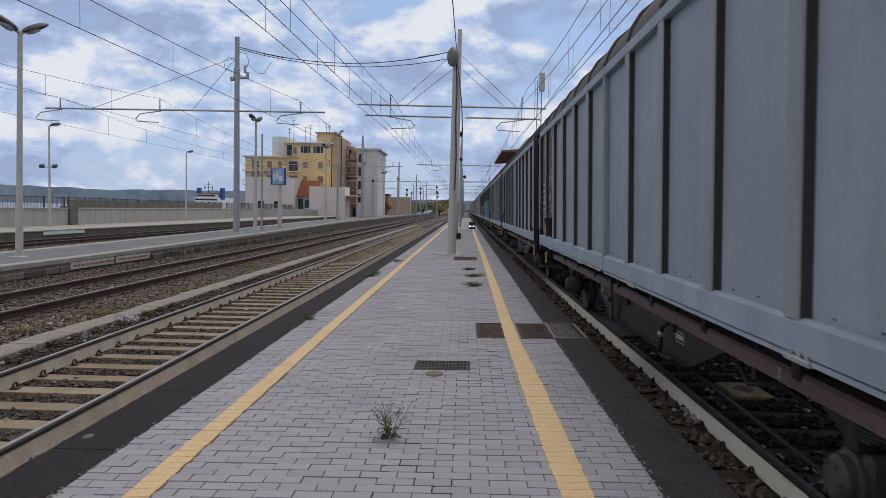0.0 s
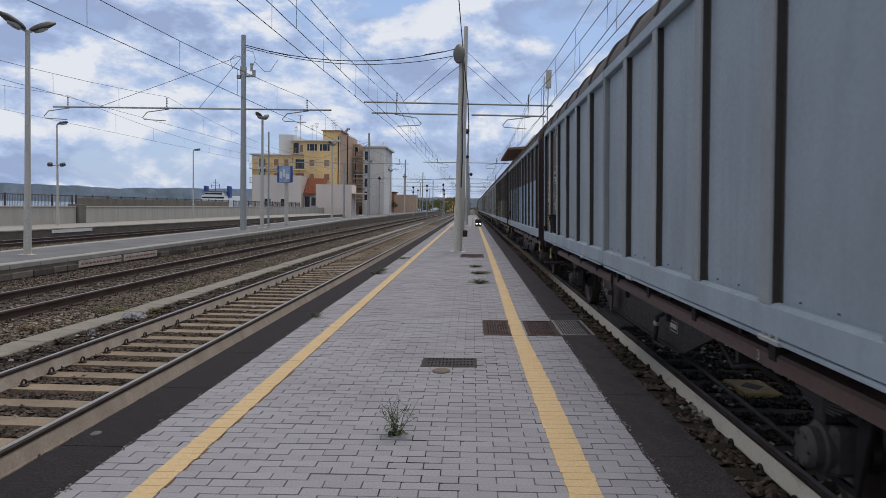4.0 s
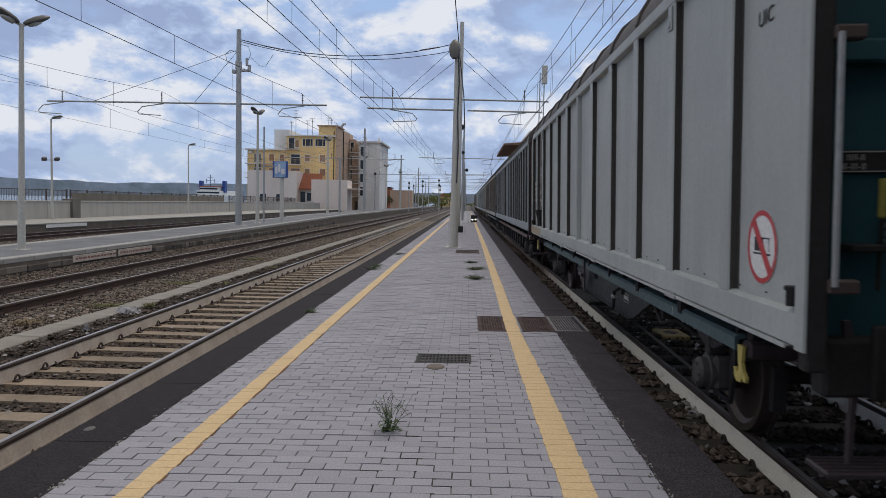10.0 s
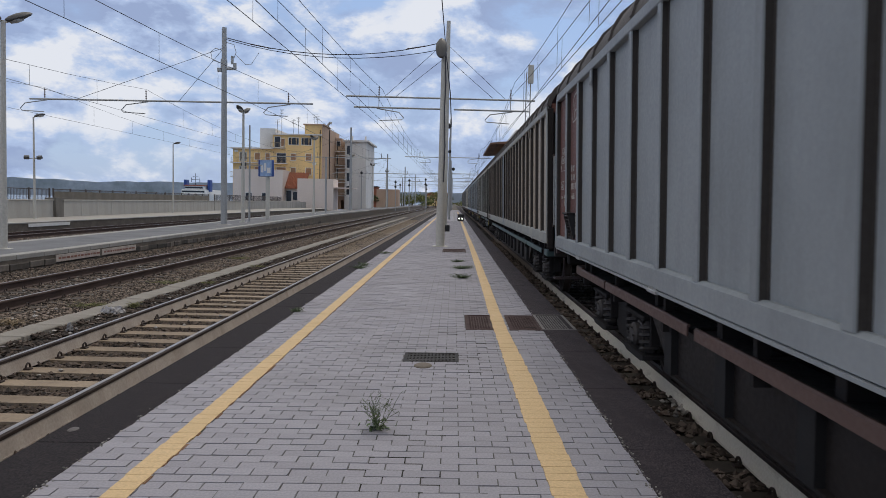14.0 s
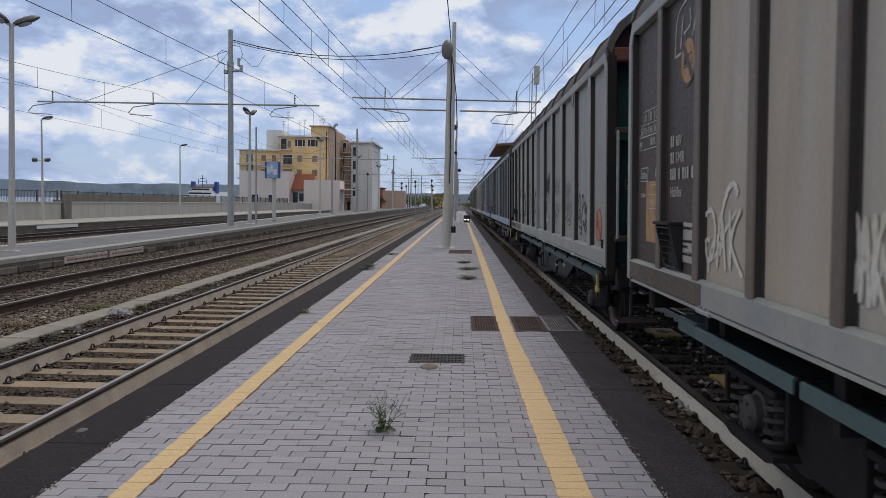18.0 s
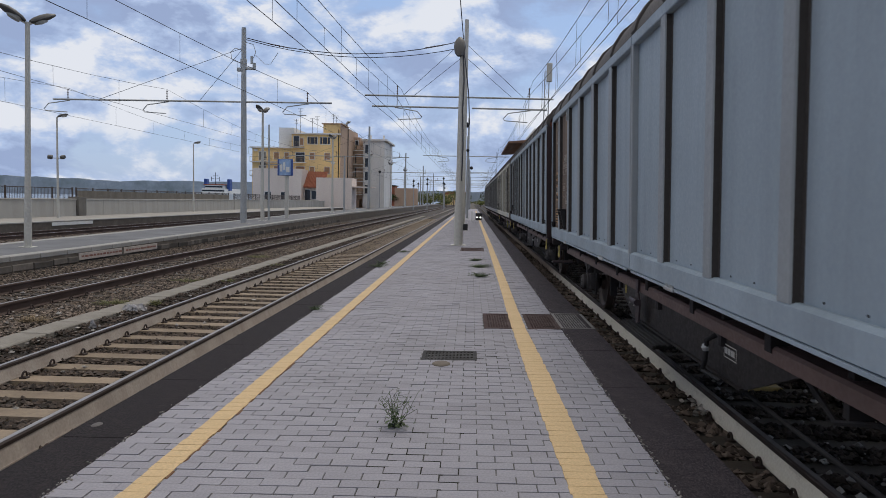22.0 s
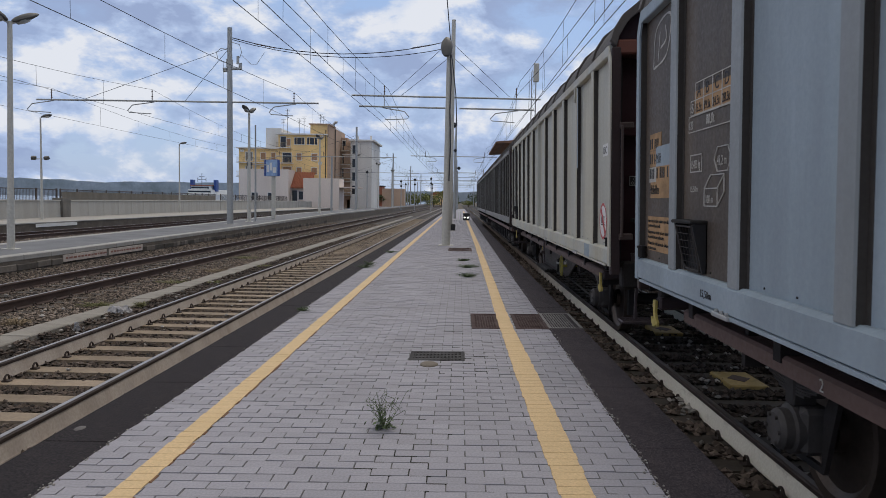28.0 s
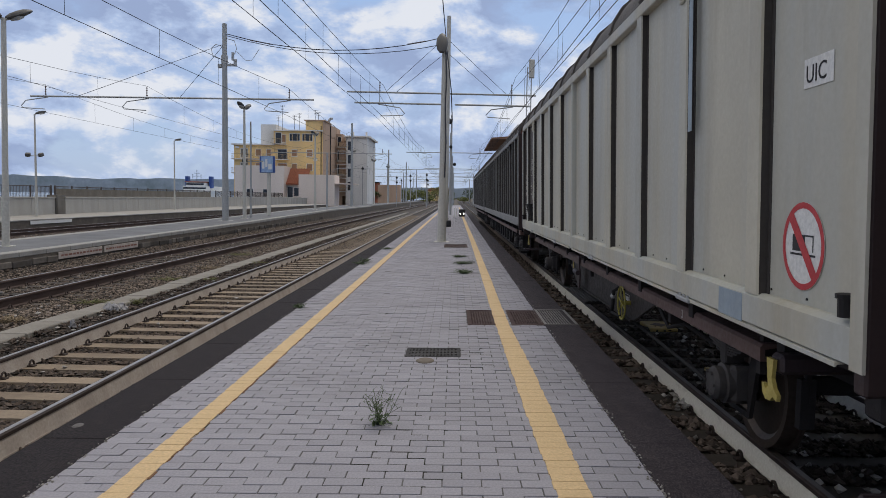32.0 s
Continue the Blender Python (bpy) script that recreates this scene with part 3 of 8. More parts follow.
BLUEGREY = wagon_paint("paint_blue_grey", (0.275, 0.325, 0.365))
PALEBLUE = wagon_paint("paint_pale_blue", (0.31, 0.37, 0.42), band=(0.26, 0.31, 0.35))
LOWBLUE = wagon_paint("paint_blue_over_brown", (0.27, 0.36, 0.44), (0.060, 0.050, 0.046), 2.56)
BEIGE_BROWN = wagon_paint("paint_beige_under_brown", (0.26, 0.235, 0.175), (0.048, 0.041, 0.039), 2.22, dark=(0.08, 0.07, 0.05))
PALEGREY = wagon_paint("paint_pale_grey", (0.38, 0.395, 0.375))
STEELGREY = wagon_paint("paint_steel_grey", (0.28, 0.30, 0.31))
SANDGREY = wagon_paint("paint_sand_grey", (0.43, 0.355, 0.265), dirt=0.6, dark=(0.27, 0.205, 0.145), band=(0.43, 0.40, 0.355))
TAUPE = wagon_paint("paint_taupe", (0.17, 0.14, 0.115), dirt=0.5)
GREENGREY = wagon_paint("paint_green_grey", (0.345, 0.345, 0.31), dirt=0.4, band=(0.27, 0.285, 0.285))
BEIGE = wagon_paint("paint_beige", (0.50, 0.47, 0.38), dark=(0.25, 0.20, 0.12), band=(0.45, 0.46, 0.43))
DARKGREY = wagon_paint("paint_dark_grey", (0.15, 0.15, 0.145))
GREYSILL = wagon_paint("paint_grey_sill", (0.24, 0.24, 0.235))
BROWN = wagon_paint("paint_brown", (0.072, 0.057, 0.049), dirt=0.3, dark=(0.11, 0.082, 0.06))
DULLBROWN = wagon_paint("paint_dull_brown", (0.105, 0.083, 0.068), dirt=0.5, dark=(0.17, 0.13, 0.09), band=(0.075, 0.06, 0.05))
GREYPATCH = surface("grey_repaint", (0.30, 0.29, 0.27), 0.4, grain=30, stain=1.5, dirt=0.6, dark=(0.19, 0.18, 0.165), streak=True)
SLATE = surface("slate_repaint", (0.062, 0.062, 0.066), 0.6, grain=30, stain=1.5, dirt=0.4)
FADEDBROWN = wagon_paint("paint_faded_brown", (0.205, 0.145, 0.1), dirt=0.7, dark=(0.32, 0.22, 0.14), rough=0.65, band=(0.095, 0.072, 0.056))
REDBROWN = wagon_paint("paint_red_brown", (0.135, 0.052, 0.038), dirt=0.3)
ENDBROWN = wagon_paint("paint_end_maroon", (0.034, 0.010, 0.013), dirt=0.4)
ENDTEAL = wagon_paint("paint_end_teal", (0.018, 0.065, 0.075), dirt=0.4)
SOLEBROWN = wagon_paint("paint_sole_brown", (0.135, 0.085, 0.072), dirt=0.4)
SOLETEAL = wagon_paint("paint_sole_teal", (0.095, 0.145, 0.145), dirt=0.4)
# dirty dark paint that also holds the shade on rib flanks and post insides
SHADE_GRIME = wagon_paint("rib_grime", (0.055, 0.049, 0.045), dirt=0.5, rough=0.8)
ROOF = wagon_paint("roof_paint", (0.085, 0.075, 0.070), dirt=0.5, dark=(0.14, 0.12, 0.105), rough=0.7)
UNDER = surface("underframe_grime", (0.030, 0.026, 0.025), 0.8, 0.0, grain=30, depth=0.5, spec=0.2)
AXLEBOX = surface("axle_box_grime", (0.075, 0.066, 0.062), 0.7, 0.0, grain=30, stain=4, depth=0.5, spec=0.3)
TYRE = surface("wheel_steel", (0.10, 0.075, 0.06), 0.55, 0.6, grain=30)
SPRINGM = surface("spring_steel", (0.055, 0.048, 0.045), 0.6, 0.4, grain=30)
LABELM = surface("label_orange", (0.44, 0.26, 0.12), 0.7, grain=40, stain=6, dirt=0.6, dark=(0.18, 0.12, 0.07))
LABELW = surface("label_white", (0.46, 0.44, 0.40), 0.7, grain=40, stain=6, dirt=0.6, dark=(0.26, 0.24, 0.2))
LABELY = surface("label_yellow", (0.62, 0.36, 0.04), 0.6, grain=40, dirt=0.2)
LETTERS = surface("letter_paint", (0.50, 0.48, 0.44), 0.7, grain=40, stain=8, dirt=0.5, dark=(0.2, 0.18, 0.16))
SILVER = surface("spray_silver", (0.46, 0.47, 0.50), 0.5, 0.1, grain=12, stain=2.0, dirt=0.5, dark=(0.22, 0.21, 0.19))
SPRAYDARK = surface("spray_dark", (0.035, 0.037, 0.042), 0.6, grain=20, stain=3)
SPRAYCREAM = surface("spray_cream", (0.66, 0.58, 0.40), 0.6, grain=20, stain=3, dirt=0.5, dark=(0.56, 0.43, 0.24))
SPRAYPALE = surface("spray_pale", (0.66, 0.63, 0.56), 0.6, grain=20, stain=3, dirt=0.6, dark=(0.52, 0.46, 0.33))
SILVERFADE = surface("spray_faded", (0.14, 0.14, 0.145), 0.6, grain=12, stain=8, dirt=0.8, dark=(0.06, 0.055, 0.055))
SPRAYFILL = surface("spray_fill", (0.40, 0.42, 0.42), 0.6, grain=14, stain=9, dirt=0.9, dark=(0.29, 0.30, 0.28))
SPRAYWHITE = surface("spray_white", (0.44, 0.46, 0.47), 0.6, grain=20, stain=3, dirt=0.4, dark=(0.33, 0.34, 0.33))

CACHE = {}
NOTICE = ("Carro deve circolare soltanto dopo chiusura", "pareti laterali scorrevoli.", "Wagon ne doit circuler qu'apres fermeture", "des parois laterales coulissantes.", "Wahrend der Fahrt mussen die Schiebewande", "geschlossen sein.")


def shared(key, make, smooth=False):
    if key not in CACHE:
        CACHE[key] = make().mesh(key[0], smooth)
    return CACHE[key]


FACE = pose(0, 0, 0, 90, 0, -90)      # lies on the near side, reads towards the leading end
XP, XR = -1.388, -1.448               # face of the panels, face of the ribs


def writing(parent, name, words, y, z, size, material, x=XP - 0.004, wide=1.0):
    c = bpy.data.curves.new(name, "FONT")
    c.body, c.size, c.extrude, c.resolution_u, c.space_character = words, size, 0.0008, 3, 1.02
    tmp = bpy.data.objects.new(name, c)
    me = bpy.data.meshes.new_from_object(tmp)
    bpy.data.objects.remove(tmp)
    me.materials.clear()
    return part(name, me, material, parent, at=pose(x, y, z) @ FACE @ Matrix.Diagonal((wide, 1, 1, 1)))


def bars(parent, name, y, z, widths, h, material, x=XP - 0.004, gap=0.35):
    """Writing that cannot be read: bars of its size, from y towards the leading end."""
    k = Kit()
    for w in widths:
        k.box(x - 0.001, x + 0.001, y - w, y, z, z + h)
        y -= w + h * gap
    return part(name, k, material, parent)


def plate(parent, name, y0, y1, z0, z1, material, x=XP - 0.003, label=""):
    return part(name, Kit().cbox(x - 0.0015, x + 0.0015, y0, y1, z0, z1, 0.001), material, parent, label)


def outline(parent, name, y0, y1, z0, z1, t, material, x=XP - 0.004):
    k = Kit()
    for a, b, c, d in ((y0, y1, z0, z0 + t), (y0, y1, z1 - t, z1), (y0, y0 + t, z0, z1), (y1 - t, y1, z0, z1)):
        k.box(x - 0.001, x + 0.001, a, b, c, d)
    return part(name, k, material, parent)


def strokes(parent, name, paths, width, material, x=XP - 0.0045, label=""):
    """Sprayed strokes: ribbons along paths of (y, z)."""
    k = Kit()
    for path in paths:
        fine = []
        for i in range(len(path) - 1):
            p0, p1, p2, p3 = path[max(i - 1, 0)], path[i], path[i + 1], path[min(i + 2, len(path) - 1)]
            for s in range(6):
                t = s / 6
                fine.append([0.5 * (2 * b + (c - a) * t + (2 * a - 5 * b + 4 * c - d) * t * t + (3 * b - a - 3 * c + d) * t ** 3) for a, b, c, d in zip(p0, p1, p2, p3)])
        fine.append(list(path[-1]))
        left, right = [], []
        for i, (y, z) in enumerate(fine):
            a, b = fine[max(i - 1, 0)], fine[min(i + 1, len(fine) - 1)]
            dy, dz = b[0] - a[0], b[1] - a[1]
            q = math.hypot(dy, dz) or 1
            w = width * (0.8 + 0.2 * math.sin(i * 1.7)) * (0.55 if i in (0, len(fine) - 1) else 1)
            left.append((x, y - dz / q * w, z + dy / q * w))
            right.append((x, y + dz / q * w, z - dy / q * w))
        m = len(left)
        x -= 0.0004
        k.add(left + right, [(i, i + 1, m + i + 1, m + i) for i in range(m - 1)])
    return part(name, k, material, parent, label)


def no_entry_disc(parent, y, z, r, ground=WHITE, x=XP - 0.004, ink=RED):
    """Round white sign with a red ring, a slash and a small black wagon sign."""
    disc = part("warning_disc", Kit().cyl((x + 0.001, y, z), (x - 0.001, y, z), r, n=36), ground, parent, "round warning sign with a red ring")
    ring = Kit()
    n = 36
    v = []
    for rr in (r, r * 0.86):
        v += [(x - 0.003, y + rr * math.cos(2 * math.pi * j / n), z + rr * math.sin(2 * math.pi * j / n)) for j in range(n)]
    ring.add(v, [(j, (j + 1) % n, n + (j + 1) % n, n + j) for j in range(n)])
    s = r * 0.62
    ring.add([(x - 0.0032, y + s + 0.02, z + s), (x - 0.0032, y + s - 0.03, z + s + 0.03), (x - 0.0032, y - s - 0.02, z - s), (x - 0.0032, y - s + 0.03, z - s - 0.03)], [(0, 1, 2, 3)])
    part("ring", ring, ink, disc, "ring and slash")
    w = Kit().box(x - 0.0024, x - 0.002, y - 0.02 * r / 0.2, y + 0.5 * r, z - 0.12 * r, z + 0.26 * r)
    for a, b, c, d in ((-0.5, 0.5, 0.22, 0.26), (-0.5, -0.46, -0.12, 0.26), (-0.6, 0.6, -0.22, -0.17)):
        w.box(x - 0.0024, x - 0.002, y + a * r, y + b * r, z + c * r, z + d * r)
    part("pictogram", w, BLACK, disc, "black wagon sign")


def rib_kit(z0, z1, w):
    """The flat cap of a pressed hat-shaped rib."""
    return Kit().prism([(XR + 0.012, -w), (XR, -w * 0.9), (XR, w * 0.9), (XR + 0.012, w)], z0, z1, "z")


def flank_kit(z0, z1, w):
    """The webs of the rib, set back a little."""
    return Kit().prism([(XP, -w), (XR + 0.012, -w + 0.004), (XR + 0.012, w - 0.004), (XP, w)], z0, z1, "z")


def wheelset_kit():
    k = Kit()
    k.cyl((-1.02, 0, 0), (1.02, 0, 0), 0.075, n=12)
    return k


def wheel_kit(sx):
    prof = [(0.075, -0.09), (0.12, -0.09), (0.13, -0.035), (0.36, -0.015), (0.40, -0.05), (0.458, -0.055), (0.462, 0.055), (0.49, 0.06), (0.485, 0.085), (0.40, 0.075), (0.36, 0.035), (0.13, 0.05), (0.12, 0.09), (0.075, 0.09)]
    return Kit().lathe([(r, sx * 0.7525 - sx * h) for r, h in prof], axis="x", n=32)


WHEELS = []


def wheelset(wagon, y, r):
    ws = part("wheelset", shared(("axle",), wheelset_kit), UNDER, wagon, "greasy steel axle with two wheels", at=pose(0, y, r))
    for sx in (-1, 1):
        wh = part("wheel", shared(("wheel", sx), lambda: wheel_kit(sx), True), TYRE, ws, "worn steel wheel with a bright rim")
    WHEELS.append((ws, wagon, y, r))
    return ws


def leaf_spring_kit():
    k = Kit()
    for j in range(7):
        h = 0.62 - 0.075 * j
        pts = [(-h + 2 * h * i / 8, 0.10 * ((-1 + i / 4) ** 2) * (h / 0.62) ** 2 - 0.018 * j) for i in range(9)]
        k.prism(pts + [(u, w - 0.014) for u, w in pts[::-1]], -0.06, 0.06, "x")
    k.cbox(-0.07, 0.07, -0.06, 0.06, -0.19, 0.03, 0.01)
    return k


def axle_box_kit():
    k = Kit()
    k.cbox(-0.09, 0.10, -0.15, 0.15, -0.13, 0.15, 0.03)
    k.lathe([(0.0, -0.20), (0.10, -0.20), (0.125, -0.17), (0.125, -0.12), (0.15, -0.11), (0.15, -0.05)], axis="x", n=20)
    for j in range(6):
        a = math.pi * j / 3
        k.cyl((-0.19, 0.09 * math.cos(a), 0.09 * math.sin(a)), (-0.215, 0.09 * math.cos(a), 0.09 * math.sin(a)), 0.014, n=6)
    return k


def guard_kit():
    k = Kit()
    for s in (-1, 1):
        k.prism([(s * 0.17, 0.25), (s * 0.20, 0.25), (s * 0.42, 0.95), (s * 0.36, 0.95), (s * 0.18, 0.60)], -0.99, -0.96, "x")
    k.box(-0.99, -0.96, -0.19, 0.19, 0.24, 0.28)
    for s in (-1, 1):
        k.tube([(-1.06, s * 0.60, 0.80), (-1.06, s * 0.66, 0.92), (-1.06, s * 0.62, 1.0)], 0.018, 6)
        k.cbox(-1.12, -1.0, s * 0.66 - 0.05, s * 0.66 + 0.05, 0.86, 1.02, 0.01)
    return k


def coil_kit():
    k = Kit()
    pts = [(0.088 * math.cos(a), 0.088 * math.sin(a), 0.0735 * a / 6.283) for a in [j * math.pi / 5 for j in range(46)]]
    return k.tube(pts, 0.023, 5).cyl((0, 0, 0), (0, 0, 0.33), 0.05, n=8)


def brake_block_kit(s):
    k = Kit()
    k.prism([(s * 0.50, 0.28), (s * 0.57, 0.28), (s * 0.59, 0.62), (s * 0.52, 0.62)], -0.80, -0.70, "x")
    k.tube([(-0.75, s * 0.56, 0.45), (-0.75, s * 0.60, 0.85)], 0.022, 6)
    return k


def buffer_kit():
    k = Kit()
    k.lathe([(0.0, -0.60), (0.16, -0.595), (0.235, -0.575), (0.235, -0.555), (0.09, -0.52), (0.09, -0.30), (0.13, -0.30), (0.15, 0.05), (0.0, 0.05)], axis="y", n=24)
    k.cbox(-0.19, 0.19, 0.02, 0.07, -0.19, 0.19, 0.01)
    return k


def hook_kit():
    """Shunting hook: a strap with a curled lower end."""
    return Kit().prism([(-0.05, 0.24), (0.06, 0.24), (0.045, 0.10), (0.03, 0.03), (0.075, 0.0), (0.10, 0.035), (0.135, 0.035), (0.125, -0.035), (0.07, -0.075), (0.0, -0.07), (-0.045, -0.03), (-0.105, -0.05), (-0.115, -0.005), (-0.06, 0.035), (-0.025, 0.10)], -0.016, 0.016, "x")


def step_kit():
    k = Kit()
    k.prism([(0.10, 1.25), (0.14, 1.25), (0.16, 1.05), (0.20, 0.95), (0.17, 0.75), (0.165, 0.50), (0.14, 0.50), (0.145, 0.75), (0.16, 0.95), (0.12, 1.05)], -0.02, 0.02, 'y')
    k.cbox(-0.02, 0.44, -0.13, 0.11, 0.465, 0.50, 0.01)
    for j in range(5):
        k.box(-0.01, 0.43, -0.12 + 0.048 * j, -0.10 + 0.048 * j, 0.50, 0.51)
    return k


def handrail_kit():
    return Kit().tube([(-1.325, 0.06, 1.43), (-1.325, -0.03, 1.45), (-1.325, -0.03, 2.65), (-1.325, 0.06, 2.67)], 0.017, 8)


STEPM = wagon_paint("step_purple_grey", (0.055, 0.04, 0.042), dirt=0.5)
WEBM = wagon_paint("web_dark_brown", (0.026, 0.021, 0.019), dirt=0.5)
WEBTEAL = wagon_paint("web_dark_grey", (0.024, 0.026, 0.027), dirt=0.5)
HANDRAIL = wagon_paint("handrail_brown", (0.075, 0.054, 0.048), dirt=0.4)
PLATEM = surface("worn_plate_paint", (0.32, 0.30, 0.28), 0.7, grain=40)
DARKPOST = wagon_paint("paint_post_brown", (0.040, 0.026, 0.026), dirt=0.5)
YDULL = surface("dull_yellow", (0.30, 0.26, 0.05), 0.6, grain=40)


def short_web(w, spec):
    """Middle of a two-axle underframe: deep web, figures, slatted footboard, brake levers."""
    paint = WEBTEAL if spec["sole"] == SOLETEAL else WEBM
    k = Kit().prism([(3.95, 0.86), (5.0, 0.50), (8.62, 0.48), (9.66, 0.86)], -1.17, -1.14, "x")
    k.prism([(5.0, 0.49), (8.62, 0.47), (8.62, 0.49), (5.0, 0.51)], -1.20, -1.14, "x")
    web = part("centre_web", k, paint, w, "deep slant-ended web under the beam")
    a, b = ("17", "28") if spec["sole"] == SOLETEAL else ("16", "29")
    writing(web, "lettering", a, 8.80, 0.60, 0.09, LETTERS, -1.175)
    writing(web, "lettering", b, 8.58, 0.60, 0.09, LETTERS, -1.175)
    if spec["sole"] == SOLEBROWN:
        ring = [(-1.178, 8.97 + 0.04 * math.cos(t), 0.75 + 0.05 * math.sin(t)) for t in [math.pi * j / 8 for j in range(17)]]
        part("mark", Kit().tube(ring, 0.006, 4), YHOOK, web, "yellow ringed letter")
        writing(web, "lettering", "E", 8.99, 0.725, 0.065, YHOOK, -1.178)
    outline(web, "weight_frame", 5.14, 5.40, 0.66, 0.76, 0.006, LETTERS, -1.175)
    bars(web, "figures", 5.38, 0.69, [0.05, 0.05, 0.07], 0.045, LETTERS, -1.175)
    fb = part("footboard", Kit().cbox(-1.36, -1.33, 6.85, 8.45, 0.41, 0.45, 0.005), UNDER, w, "slatted black footboard")
    for j in range(4):
        part("slat", shared(("footslat",), lambda: Kit().cbox(0, 0.045, 6.86, 8.44, 0.435, 0.455, 0.004)), IRON, fb, at=pose(-1.325 + 0.055 * j, 0, 0))
    for y in (7.0, 8.3):
        part("arm", shared(("footarm",), lambda: Kit().cbox(-1.34, -1.10, -0.02, 0.02, 0.39, 0.43, 0.006)), UNDER, fb, at=pose(0, y, 0))
    lv = Kit().prism([(8.02, 0.98), (7.90, 0.98), (7.93, 0.84), (7.84, 0.74), (7.88, 0.52), (7.98, 0.48), (8.04, 0.56), (8.06, 0.74), (8.02, 0.84)], -1.27, -1.25, "x")
    lv.cyl((-1.30, 7.80, 0.74), (-1.30, 8.10, 0.74), 0.035, n=10)
    part("brake_lever", lv, STEPM, w, "worn change-over lever")
    h = Kit().tube([(-1.20, 5.52, 0.80), (-1.27, 5.52, 0.76), (-1.27, 5.55, 0.60), (-1.27, 5.62, 0.50)], 0.020, 8)
    h.cyl((-1.27, 5.62, 0.50), (-1.27, 5.18, 0.52), 0.016, n=8)
    part("handle", h, IRON, w, "black cranked handle")
    part("knob", Kit().lathe([(0, -0.035), (0.025, -0.025), (0.035, 0), (0.025, 0.025), (0, 0.035)], n=10), GALV, w, at=pose(-1.27, 5.54, 0.70))
    writing(w, "lettering", "2", 11.9, 0.855, 0.10, LETTERS, -1.246)
    writing(w, "lettering", "3", 3.05, 0.855, 0.10, LETTERS, -1.246)
    part("hose", Kit().tube([(-1.14, 4.1, 0.8), (-1.16, 3.7, 0.66), (-1.1, 3.4, 0.74), (-0.95, 3.1, 0.62)], 0.018, 6), UNDER, w)


def body_end(w, y, s, endpaint, L):
    """Everything at one end. s: -1 at the leading end, 1 at the trailing one."""
    ye = y - s * 0.30
    part("end_wall", Kit().box(-1.30, 1.30, min(ye, ye - s * 0.05), max(ye, ye - s * 0.05), 1.12, 3.50), endpaint, w, "dark recessed end wall")
    for x in (-0.62, 0.0, 0.62):
        part("end_wall_post", Kit().cbox(x - 0.06, x + 0.06, min(ye, ye + s * 0.09), max(ye, ye + s * 0.09), 1.17, 3.41, 0.015), endpaint, w)
    part("end_wall_rail", Kit().cbox(-1.32, 1.32, min(ye, ye + s * 0.12), max(ye, ye + s * 0.12), 2.55, 2.67, 0.015), endpaint, w)
    part("end_post", Kit().cbox(XR + 0.012, XR + 0.115, min(y - s * 0.002, y - s * 0.10), max(y - s * 0.002, y - s * 0.10), 1.02, 3.50, 0.012), DARKPOST if endpaint == ENDBROWN else UNDER, w)
    part("end_return", Kit().box(-1.33, -1.30, min(y - s * 0.1, ye), max(y - s * 0.1, ye), 1.10, 3.45), UNDER, w)
    part("end_beam", Kit().cbox(-1.38, 1.38, min(y - s * 0.01, ye), max(y - s * 0.01, ye), 3.42, 3.58, 0.02), REDBROWN, w, "red-brown beam over the open end")
    part("headstock", Kit().cbox(-1.28, 1.28, min(ye, ye + s * 0.16), max(ye, ye + s * 0.16), 0.86, 1.16, 0.02), UNDER, w)
    flip = Matrix.Identity(4) if s < 0 else pose(0, 0, 0, 0, 0, 180)
    for x in (-0.875, 0.875):
        part("buffer", shared(("buffer",), buffer_kit, True), UNDER, w, "black steel buffer", at=pose(x, ye + s * 0.18 + s * 0.06, 1.05) @ flip)
    c = Kit()
    c.cbox(-0.05, 0.05, min(ye, ye + s * 0.52), max(ye, ye + s * 0.52), 0.98, 1.10, 0.02)
    c.tube([(0, ye + s * 0.5, 1.02), (0, ye + s * 0.62, 0.80), (0, ye + s * 0.80, 0.84)], 0.028, 6)
    c.tube([(-0.3, ye + s * 0.1, 0.95), (-0.3, ye + s * 0.35, 0.62), (-0.26, ye + s * 0.62, 0.52), (-0.22, ye + s * 0.8, 0.62)], 0.026, 6)
    part("coupling", c, IRON, w, "screw coupling and brake hose")
    part("handrail", shared(("handrail", s), handrail_kit), HANDRAIL if endpaint == ENDBROWN else GALV, w, at=pose(0, y, 0) if s < 0 else pose(0, y, 0) @ Matrix.Diagonal((1, -1, 1, 1)))
    for z in (1.41, 2.62):
        part("rail_bracket", Kit().cbox(-1.35, -1.20, min(y - s * 0.05, y + s * 0.03), max(y - s * 0.05, y + s * 0.03), z, z + 0.07, 0.01), HANDRAIL, w)
    if s < 0:
        part("step", shared(("step",), step_kit), STEPM, w, "hanging grated step", at=pose(-1.27, ye + s * 0.10, 0.0))
    part("end_ledge", Kit().cbox(-1.16, -0.98, min(ye, ye + s * 0.16), max(ye, ye + s * 0.16), 1.60, 1.64, 0.008), IRON, w)
    part("brake_hose", Kit().tube([(-0.72, ye + s * 0.1, 2.0), (-0.74, ye + s * 0.13, 1.7), (-0.78, ye + s * 0.14, 1.45), (-0.72, ye + s * 0.15, 1.2)], 0.022, 6), IRON, w)


